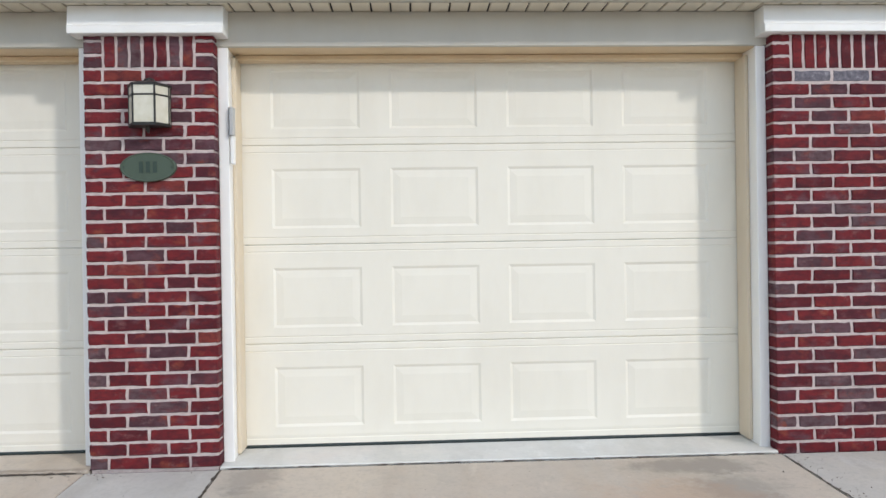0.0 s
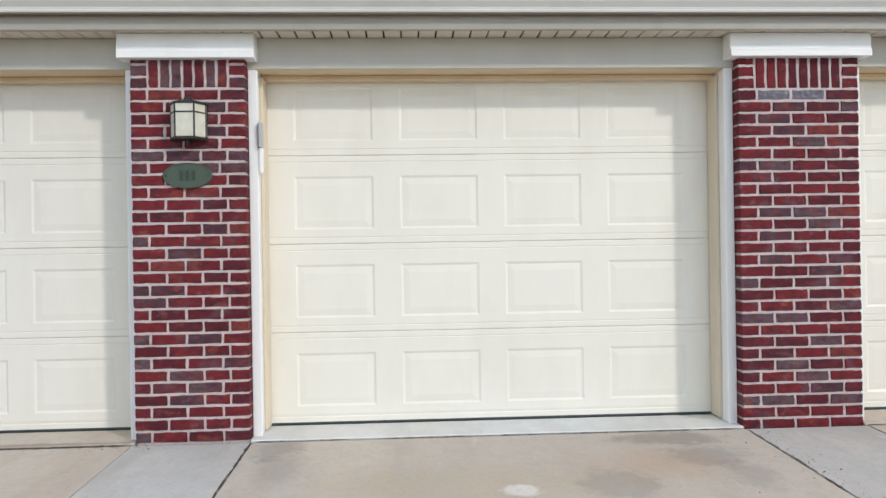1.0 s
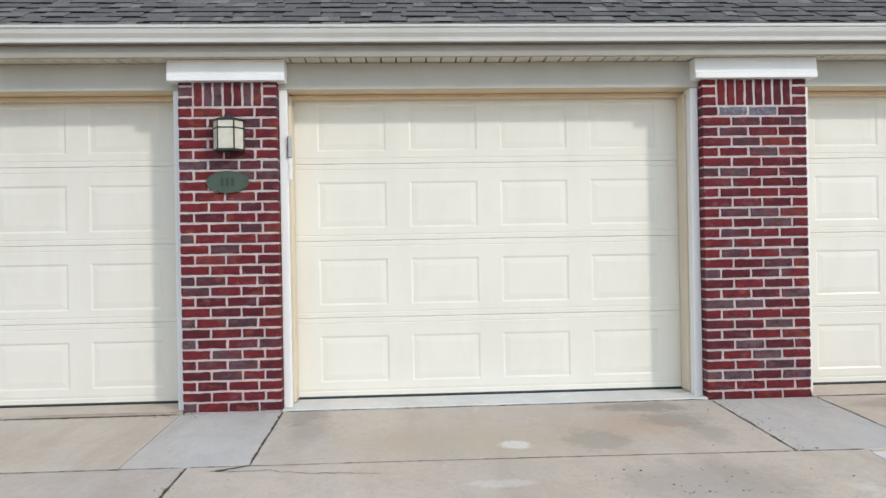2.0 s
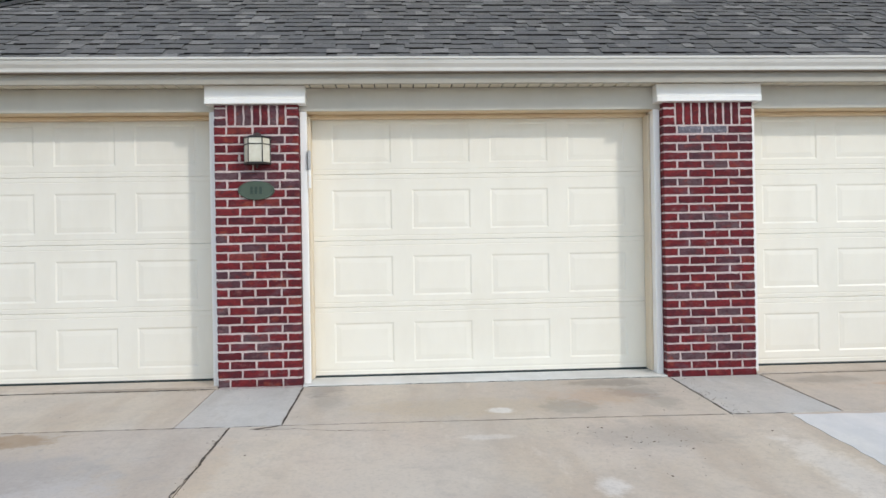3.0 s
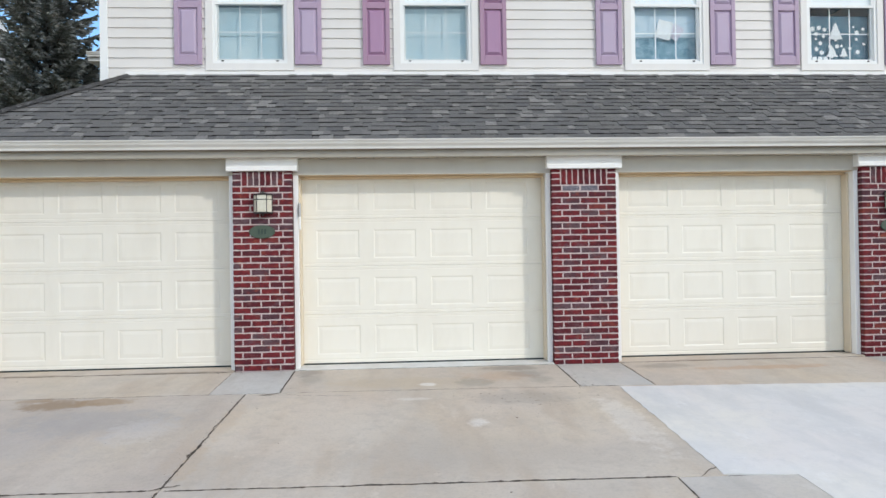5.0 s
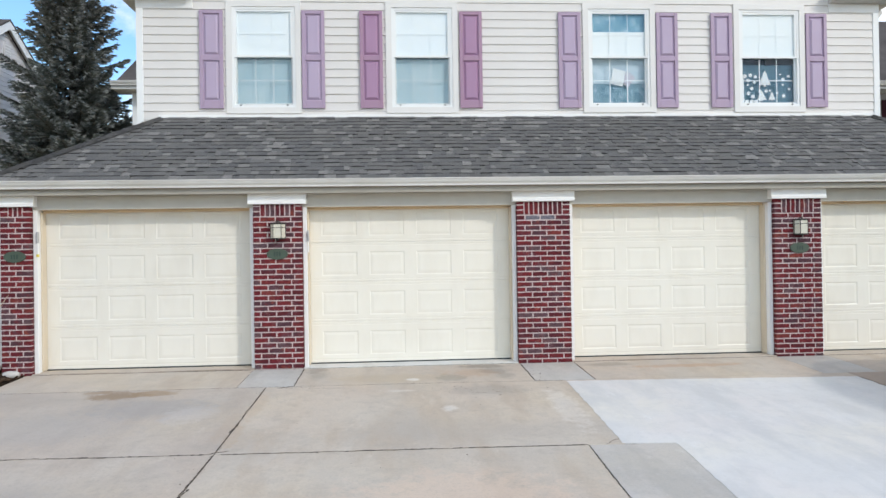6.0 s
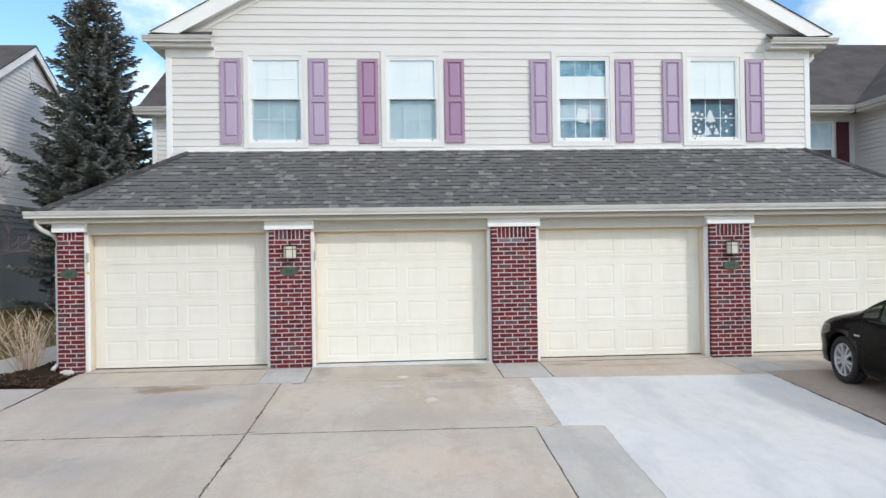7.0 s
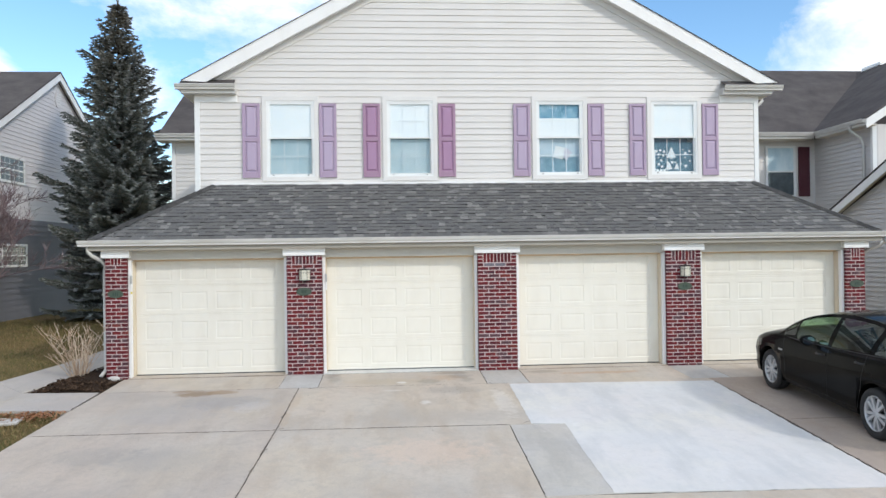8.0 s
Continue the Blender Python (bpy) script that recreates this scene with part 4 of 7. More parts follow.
# ---------------------------------------------------------------- garage roof
RTY, RTZ, REZ = 1.63, 3.625, 2.475         # top of the slope, and its eave
RTX0, RTX1 = -3.74, 7.56
rise, run = RTZ - REZ, RTY - EY
PITCH = math.atan2(rise, run)
SLOPE_LEN = math.hypot(rise, run)
roof = thing("roof_garage", "grey laminated asphalt shingle roof over the garages", "roof", kind="structure")
bm = bmesh.new()
for tri in (((EX0, EY, REZ), (EX1, EY, REZ), (RTX1, RTY, RTZ), (RTX0, RTY, RTZ)),
            ((EX0, 6.0, REZ), (EX0, EY, REZ), (RTX0, RTY, RTZ), (RTX0, 6.0, RTZ)),
            ((EX1, EY, REZ), (EX1, 6.0, REZ), (RTX1, 6.0, RTZ), (RTX1, RTY, RTZ))):
    quad_slab(bm, tri, (0, 0, -0.02))
part("deck", bm, ROOF_FAR, roof)

EXPO = SLOPE_LEN / 18
SH_MESHES = {}


def shingle_mesh(w):
    w = round(w, 2)
    if w not in SH_MESHES:
        for kind in range(3):
            rr = random.Random(int(w * 100) * 7 + kind)
            t = 0.019 if kind else 0.013
            l = EXPO + 0.03
            skew = rr.uniform(-0.008, 0.008)
            verts = []
            for yy, lift in ((0, rr.uniform(-0.0008, 0.0012)), (l, -0.008)):
                sk = skew * yy / l
                verts += [(-w / 2 + sk, yy, t + lift), (w / 2 + sk, yy, t + lift)]
            verts += [(-w / 2, 0, -0.002), (w / 2, 0, -0.002), (-w / 2 + skew, l, -0.008), (w / 2 + skew, l, -0.008)]
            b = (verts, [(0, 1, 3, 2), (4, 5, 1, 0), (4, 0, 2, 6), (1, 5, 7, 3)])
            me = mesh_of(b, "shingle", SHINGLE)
            me.materials.append(SHINGLE_BUTT_SHADE)
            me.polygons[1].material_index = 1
            SH_MESHES.setdefault(w, []).append(me)
    return RNG.choice(SH_MESHES[w])


SLOPE_M = Matrix.Translation((0, EY, REZ)) @ Matrix.Rotation(PITCH, 4, "X")
field_v, field_f, field_m = [], [], []
made = 0
for row in range(18):
    s = row * EXPO - (0.02 if row == 0 else 0)
    f = min((row + 0.9) * EXPO / SLOPE_LEN, 1.0)
    xa, xb = EX0 + (RTX0 - EX0) * f, EX1 + (RTX1 - EX1) * f
    x = xa - RNG.random() * 0.02
    while x < xb - 0.02:
        w = min(round(RNG.choice((0.06, 0.08, 0.10, 0.12, 0.15, 0.19)), 2), max(round(xb - x, 2), 0.04))
        c = x + w / 2
        mat4 = SLOPE_M @ Matrix.Translation((c, s - RNG.choice((0.0, 0.0, 0.0, 0.004)), 0.002 + RNG.random() * 0.0015)) @ Matrix.Rotation(RNG.uniform(-0.003, 0.003), 4, "Z")
        me = shingle_mesh(w)
        if made < 300 and -1.6 < c < 1.4 and row < 10:
            ob = new("shingle", me)
            ob.parent = roof
            ob.matrix_basis = mat4
            made += 1
        else:
            o = len(field_v)
            field_v += [tuple(mat4 @ v.co) for v in me.vertices]
            field_f += [tuple(o + k for k in p.vertices) for p in me.polygons]
            field_m += [p.material_index for p in me.polygons]
        x += w
field = tagged(part("shingle_field", (field_v, field_f), SHINGLE_FIELD, roof), kind="stuff")
field.data.materials.append(SHINGLE_BUTT_SHADE)
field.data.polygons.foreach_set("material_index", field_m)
# hip caps
for xe, xt in ((EX0, RTX0), (EX1, RTX1)):
    a, b = Vector((xe, EY, REZ + 0.030)), Vector((xt, RTY - 0.04, RTZ + 0.006))
    k = 18
    side = (b - a).cross(Vector((0, 0, 1))).normalized()
    for i in range(k):
        p, q = a.lerp(b, i / k), a.lerp(b, min((i + 1.08) / k, 1.0))
        up = Vector((0, 0, 0.001))
        bm = bmesh.new()
        vs = [bm.verts.new(c) for c in (p - side * 0.13 - Vector((0, 0, 0.056)) + up, p + up, p + side * 0.13 - Vector((0, 0, 0.056)) + up,
                                        q + side * 0.13 - Vector((0, 0, 0.057)), q - Vector((0, 0, 0.001)), q - side * 0.13 - Vector((0, 0, 0.057)))]
        bm.faces.new((vs[0], vs[1], vs[4], vs[5]))
        bm.faces.new((vs[1], vs[2], vs[3], vs[4]))
        bmesh.ops.solidify(bm, geom=bm.faces[:], thickness=0.005)
        part("hip_cap", bm, SHINGLE, roof)
part("flashing", boxes((RTX0 - 0.02, RTX1 + 0.02, RTY - 0.045, RTY + 0.02, RTZ - 0.022, RTZ + 0.03)), TRIM, roof, "white metal flashing")

# ---------------------------------------------------------------- upper storey
WY = 1.66
WX0, WX1 = -4.10, 7.72
EAVE_Z, PEAK_X, HALF = 5.43, 1.878, 5.842
GS = 0.547                                  # pitch of the gable
WINS = ((-2.752, -1.612), (-0.305, 0.822), (2.812, 3.985), (5.275, 6.455))
WZ0, WZ1 = 3.685, 5.42
PEAK_Z = EAVE_Z + 0.12 + GS * HALF


def gable_limit(x):
    return EAVE_Z + 0.12 + GS * (HALF - abs(x - PEAK_X))


wall = thing("wall_upper", "off-white vinyl lap siding on the upper storey", "wall", kind="structure")
# backing, with openings for the windows
bm = bmesh.new()
edges_x = [WX0] + [e for w in WINS for e in (w[0] + 0.03, w[1] - 0.03)] + [WX1]
for i in range(0, len(edges_x), 2):
    box(bm, edges_x[i], edges_x[i + 1], WY + 0.012, WY + 0.14, 2.5, EAVE_Z)
for a, b in WINS:
    box(bm, a + 0.03, b - 0.03, WY + 0.012, WY + 0.14, 2.5, WZ0 + 0.03)
    box(bm, a + 0.03, b - 0.03, WY + 0.012, WY + 0.14, WZ1 - 0.03, EAVE_Z)
extrude(bm, [(WX0, EAVE_Z), (WX1, EAVE_Z), (WX1, EAVE_Z + 0.11), (PEAK_X, PEAK_Z - 0.01), (WX0, EAVE_Z + 0.11)], "y", WY + 0.012, WY + 0.14)
part("sheathing", bm, SIDING, wall)
LAP = 0.1305


def siding_piece(x0, x1, z, h, taper=None):
    """One lap: thick at its lower edge, thin at the top."""
    bm = bmesh.new()
    xa, xb = taper or (x0, x1)
    vs = [bm.verts.new(c) for c in ((x0, WY - 0.016, z), (x1, WY - 0.016, z), (xb, WY - 0.002, z + h), (xa, WY - 0.002, z + h),
                                    (x0, WY + 0.011, z), (x1, WY + 0.011, z), (xb, WY + 0.011, z + h), (xa, WY + 0.011, z + h))]
    for f in ((0, 1, 2, 3), (7, 6, 5, 4), (0, 4, 5, 1), (3, 2, 6, 7), (0, 3, 7, 4), (1, 5, 6, 2)):
        bm.faces.new([vs[k] for k in f])
    return bm


z = 3.461
while z < PEAK_Z - 0.2:
    h = LAP
    if z < EAVE_Z + 0.10:
        cuts = [(WX0 + 0.10, WX1 - 0.10)]
    else:
        half = (PEAK_Z - z) / GS
        cuts = [(PEAK_X - half, PEAK_X + half)]
    if WZ0 - h < z < WZ1:
        segs, start = [], cuts[0][0]
        for a, b in WINS:
            segs.append((start, a + 0.002))
            start = b - 0.002
        segs.append((start, cuts[0][1]))
    else:
        segs = cuts
    for a, b in segs:
        if z >= EAVE_Z + 0.10:
            nh = (PEAK_Z - z - h) / GS
            bm = siding_piece(a, b, z, h, (PEAK_X - nh, PEAK_X + nh))
        else:
            bm = siding_piece(a, b, z, h)
        part("siding_board", bm, SIDING, wall)
    if len(segs) > 1:
        for a, b in WINS:
            if z < WZ0 < z + h:
                part("siding_board", siding_piece(a, b, z, WZ0 - z), SIDING, wall)
            if z < WZ1 < z + h:
                part("siding_board", siding_piece(a, b, WZ1, z + h - WZ1), SIDING, wall)
    z += LAP
for x in (WX0, WX1 - 0.10):
    part("corner_board", boxes((x, x + 0.10, WY - 0.022, WY + 0.011, 3.2, EAVE_Z + 0.02), bevel=0.003), WINDOW_WHITE, wall, "white corner board")

for name, x in (("wall_upper_west", WX0), ("wall_upper_east", WX1 - 0.14)):
    solid(name, boxes((x, x + 0.14, WY + 0.145, 9.0, 2.4, EAVE_Z)), SIDING, "off-white sided end wall of the upper storey", "wall", "structure")
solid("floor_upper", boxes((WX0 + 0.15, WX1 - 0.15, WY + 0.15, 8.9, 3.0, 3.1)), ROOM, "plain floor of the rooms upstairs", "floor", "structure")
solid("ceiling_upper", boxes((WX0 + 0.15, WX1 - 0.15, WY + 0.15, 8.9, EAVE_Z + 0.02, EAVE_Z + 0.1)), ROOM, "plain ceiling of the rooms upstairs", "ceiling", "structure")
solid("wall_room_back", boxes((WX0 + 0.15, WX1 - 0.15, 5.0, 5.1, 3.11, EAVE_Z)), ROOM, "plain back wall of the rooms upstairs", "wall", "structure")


def sash(x0, x1, z0, z1, y, window, name="sash", bar=0.0038):
    """A sash: a white rim, glazing bars in a three by two pattern, and panes of glass between."""
    r = 0.032
    s = part(name, boxes((x0, x1, y, y + 0.03, z0, z0 + r), (x0, x1, y, y + 0.03, z1 - r, z1), (x0, x0 + r, y, y + 0.03, z0 + r, z1 - r), (x1 - r, x1, y, y + 0.03, z0 + r, z1 - r)), WINDOW_WHITE, window)
    xa, xb, za, zb = x0 + r, x1 - r, z0 + r, z1 - r
    for k in (1, 2):
        x = xa + (xb - xa) * k / 3
        part("glazing_bar", boxes((x - bar, x + bar, y + 0.014, y + 0.017, za, zb)), GRILLE, s)
    z = (za + zb) / 2
    part("glazing_bar", boxes((xa, xb, y + 0.0143, y + 0.0173, z - bar, z + bar)), GRILLE, s)
    pane = part("pane", boxes((xa, xb, y + 0.008, y + 0.012, za, zb)), PANE, s, "clear glass")
    pane.visible_shadow = False
    return s


def blind(name, x0, x1, z0, z1, y, label, mat=BLIND):
    """A plain shade hanging inside a window, with a rail along its top and a slim bar in its hem."""
    b = thing(name, label, "window blind", ((x0 + x1) / 2, y, z0), "window blinds")
    w, h = x1 - x0, z1 - z0
    part("shade", boxes((-w / 2, w / 2, -0.001, 0.001, 0.0, h)), mat, b)
    part("hem_bar", boxes((-w / 2, w / 2, 0.0012, 0.010, 0.0, 0.018), bevel=0.002), mat, b)
    part("head_rail", boxes((-w / 2, w / 2, -0.002, 0.022, h, h + 0.03)), mat, b)
    return b


def upper_window(i, x0, x1):
    w = thing("window_%d" % i, "white double-hung window with grilles in pale casing", "window", kind="structure")
    c = 0.088
    y = WY - 0.034
    # casing: four mitred boards
    for n4, pts in (("casing", [(x0, WZ0), (x1, WZ0), (x1 - c, WZ0 + c), (x0 + c, WZ0 + c)]), ("casing", [(x1, WZ0), (x1, WZ1), (x1 - c, WZ1 - c), (x1 - c, WZ0 + c)]),
                    ("casing", [(x1, WZ1), (x0, WZ1), (x0 + c, WZ1 - c), (x1 - c, WZ1 - c)]), ("casing", [(x0, WZ1), (x0, WZ0), (x0 + c, WZ0 + c), (x0 + c, WZ1 - c)])):
        part(n4, prism(pts, "y", y, WY + 0.03), CASING, w)
    a, b, za, zb = x0 + c, x1 - c, WZ0 + c, WZ1 - c
    part("window_frame", boxes((a, b, y + 0.014, WY + 0.09, za, za + 0.04), (a, b, y + 0.014, WY + 0.09, zb - 0.04, zb), (a, a + 0.04, y + 0.014, WY + 0.09, za + 0.04, zb - 0.04),
                               (b - 0.04, b, y + 0.014, WY + 0.09, za + 0.04, zb - 0.04)), WINDOW_WHITE, w)
    a, b, za, zb = a + 0.04, b - 0.04, za + 0.04, zb - 0.04
    mid = za + (zb - za) * 0.515
    sash(a, b, mid - 0.02, zb, WY - 0.014, w, "upper_sash")
    sash(a, b, za, mid + 0.015, WY + 0.018, w, "lower_sash", 0.007)
    scr = None if i > 2 else part("insect_screen", boxes((a + 0.012, b - 0.012, WY + 0.006, WY + 0.008, za + 0.012, mid - 0.025)), SCREEN, w, "grey insect screen")
    if scr:
        scr.visible_shadow = False
    for dx in (0.10, 0.90):
        part("latch", boxes((a + (b - a) * dx - 0.014, a + (b - a) * dx + 0.014, y + 0.006, y + 0.0135, za - 0.012, za + 0.006)), BLACK, w)
    return a, b, za, zb, mid


def shutter(x0, x1, mat, worn, label):
    z0, z1 = 3.757, 5.27
    w, h = x1 - x0, z1 - z0
    s = thing("window_shutter", label, "shutter", ((x0 + x1) / 2, WY - 0.018, z0), "window shutters")
    st, mid = 0.055, h * 0.515
    part("stile_frame", boxes((-w / 2, -w / 2 + st, -0.035, 0, 0, h), (w / 2 - st, w / 2, -0.035, 0, 0, h), (-w / 2 + st, w / 2 - st, -0.034, 0, 0, 0.12), (-w / 2 + st, w / 2 - st, -0.034, 0, h - 0.055, h),
                              (-w / 2 + st, w / 2 - st, -0.034, 0, mid - 0.04, mid + 0.04), bevel=0.004), mat, s)
    for a, b in ((0.12, mid - 0.04), (mid + 0.04, h - 0.055)):
        bm = bmesh.new()
        xa, xb = -w / 2 + st, w / 2 - st
        ring = [bm.verts.new(c) for c in ((xa, -0.008, a), (xb, -0.008, a), (xb, -0.008, b), (xa, -0.008, b))]
        nxt = [bm.verts.new(c) for c in ((xa + 0.014, -0.008, a + 0.014), (xb - 0.014, -0.008, a + 0.014), (xb - 0.014, -0.008, b - 0.014), (xa + 0.014, -0.008, b - 0.014))]
        top = [bm.verts.new(c) for c in ((xa + 0.045, -0.031, a + 0.045), (xb - 0.045, -0.031, a + 0.045), (xb - 0.045, -0.031, b - 0.045), (xa + 0.045, -0.031, b - 0.045))]
        for r0, r1 in ((ring, nxt), (nxt, top)):
            for k in range(4):
                bm.faces.new((r0[k], r0[(k + 1) % 4], r1[(k + 1) % 4], r1[k]))
        bm.faces.new(top)
        part("raised_panel", bm, worn, s)
    for x in (-w / 2 + 0.025, w / 2 - 0.025):
        for z in (0.04, mid, h - 0.03):
            bm = bmesh.new()
            tube(bm, [(x, -0.0345, z), (x, -0.039, z)], 0.007, sides=6)
            part("screw", bm, MAUVE_RED, s)
    return s


SHUT = ((-3.15, -2.795), (-1.60, -1.25), (-0.71, -0.355), (0.845, 1.20), (2.415, 2.77), (3.995, 4.345), (4.89, 5.24), (6.47, 6.82))
for i, (a, b) in enumerate(WINS):
    xa, xb, za, zb, mid = upper_window(i + 1, a, b)
    mat, worn, word = (MAUVE_RED, ROSY_PANEL, "rosy purple") if i == 1 else (MAUVE, MAUVE_PANEL, "pale mauve")
    for sa, sb in (SHUT[2 * i], SHUT[2 * i + 1]):
        shutter(sa, sb, mat, worn, word + " vinyl two-panel window shutter with screws")
    y = WY + 0.076
    if i < 2:
        blind("window_blind", xa, xb, mid + 0.02, zb - 0.035, WY + 0.0205, "plain white shade lowered to the meeting rail")
        # the sheer hangs in shade, which its blue-grey colour paints in
        solid("cafe_curtain", boxes((xa + 0.005, xb - 0.005, y + 0.012, y + 0.016, za + 0.005, mid - 0.035)), SHADE_CLOTH, "cloth curtain behind a lower sash, its shade painted blue-grey", "curtain")
    elif i == 2:
        blind("window_blind", xa, xb, mid + 0.02, zb - (zb - za) * 0.235, WY + 0.0205, "pale blind hung across the middle of the window")
    else:
        blind("window_blind", xa, xb, mid + 0.02, zb - 0.035, WY + 0.0205, "plain white shade raised half way")

# paper on the third window, cut-out shapes on the fourth
xa, xb, za, zb = WINS[2][0] + 0.128, WINS[2][1] - 0.128, WZ0 + 0.128, WZ1 - 0.128
for dx, dz, rot, s, mat, word in ((0.50, 0.305, 14, 0.21, PAPER, "white"), (0.67, 0.285, 38, 0.17, PAPER_PINK, "pale pink")):
    p = solid("paper_sheet", boxes((-s / 2, s / 2, -0.001, 0.001, -s * 0.6, s * 0.6)), mat, "tilted sheet of %s paper taped inside a window" % word, "paper")
    p.matrix_basis = pose(xa + (xb - xa) * dx, WY + 0.068 + dx * 0.008, za + (zb - za) * dz, 0, rot, 0)
solid("sheer_curtain", boxes((xa + 0.01, xb - 0.01, WY + 0.105, WY + 0.110, za + 0.355, za + 0.76)), SHEER, "pale grey-blue sheer curtain behind the lower sash", "curtain")
solid("patterned_curtain", boxes((xa + 0.01, xb - 0.01, WY + 0.112, WY + 0.117, za + 0.005, za + 0.40)), TEAL_PRINT, "mottled teal cloth curtain below a sheer one", "curtain")
# added panel: sky mirrored in the upper pane, painted as mottled blue
solid("valance", boxes((xa + 0.01, xb - 0.01, WY + 0.040, WY + 0.046, zb - 0.34, zb - 0.01)), MIRRORED_SKY, "mottled deep blue cloth valance across a window top", "curtain")


def tree_outline(w, h):
    pts = [(-w * 0.08, 0), (w * 0.08, 0), (w * 0.08, h * 0.1)]
    right = [(w * 0.5, h * 0.12), (w * 0.26, h * 0.42), (w * 0.34, h * 0.42), (w * 0.15, h * 0.72), (w * 0.2, h * 0.72), (0, h)]
    return pts + right + [(-x, z) for x, z in right[-2::-1]] + [(-w * 0.08, h * 0.1)]


xa, xb, za = WINS[3][0] + 0.128, WINS[3][1] - 0.128, WZ0 + 0.128
GW = xb - xa
cut_y = WY + 0.066
# panel added behind the lower sash to paint in the sky its glass mirrors
solid("dark_curtain", boxes((xa + 0.005, xb - 0.005, WY + 0.105, WY + 0.110, za + 0.005, za + 0.66)), PANE_BLUE, "added dark blue panel for sky mirrored in a sash", "curtain")
for fx, fz, w, h in ((0.46, 0.30, 0.21, 0.26), (0.40, 0.065, 0.17, 0.17), (0.585, 0.075, 0.12, 0.14)):
    bm = prism([(p, q) for p, q in tree_outline(w, h)], "y", -0.001, 0.001)
    ob = solid("paper_cutout", bm, PAPER, "white paper fir tree stuck on a window pane", "window decoration", group="window cut-outs")
    ob.location = (xa + GW * fx, cut_y, za + fz)
for fx, fz, r in ((0.16, 0.40, 0.036), (0.15, 0.33, 0.022), (0.16, 0.19, 0.037), (0.37, 0.225, 0.033), (0.48, 0.23, 0.036), (0.55, 0.235, 0.024), (0.74, 0.50, 0.02),
                  (0.79, 0.42, 0.038), (0.785, 0.33, 0.024), (0.80, 0.15, 0.038), (0.10, 0.47, 0.042), (0.20, 0.485, 0.038), (0.29, 0.46, 0.036), (0.22, 0.27, 0.036), (0.27, 0.37, 0.030), (0.24, 0.14, 0.040), (0.68, 0.20, 0.030), (0.90, 0.26, 0.028), (0.89, 0.47, 0.030)):
    bm = bmesh.new()
    pts = [((r if k % 2 else r * 0.62) * math.cos(k * math.pi / 6), (r if k % 2 else r * 0.62) * math.sin(k * math.pi / 6)) for k in range(12)]
    extrude(bm, pts, "y", -0.001, 0.001)
    ob = solid("paper_snowflake", bm, PAPER, "small white paper snowflake stuck on a window pane", "window decoration", group="window cut-outs")
    ob.location = (xa + GW * fx, cut_y, za + fz)
for k in range(5):
    ob = solid("paper_strip", boxes((-0.028, 0.028, -0.001, 0.001, -0.05, 0.05), bevel=0), PAPER, "short white paper strip stuck on a window pane", "window decoration", group="window cut-outs")
    ob.matrix_basis = pose(xa + GW * 0.05, cut_y, za + 0.06 + 0.095 * k, 0, RNG.uniform(-14, 14), 0)
for k in range(3):
    ob = solid("paper_strip", boxes((-0.03, 0.03, -0.001, 0.001, -0.035, 0.035)), PAPER, "short white paper strip stuck on a window pane", "window decoration", group="window cut-outs")
    ob.matrix_basis = pose(xa + GW * (0.13 + 0.085 * k), cut_y + 0.003, za + 0.05, 0, RNG.uniform(-10, 10), 0)

# ---------------------------------------------------------------- gable: rakes, returns, main roof
RY = 1.44                                   # front of the overhang
OX = 0.335                                  # how far the roof passes the walls


def wall_x(sg, past):
    """A place past the end of the upper wall, on either side."""
    return WX1 + past if sg > 0 else WX0 - past


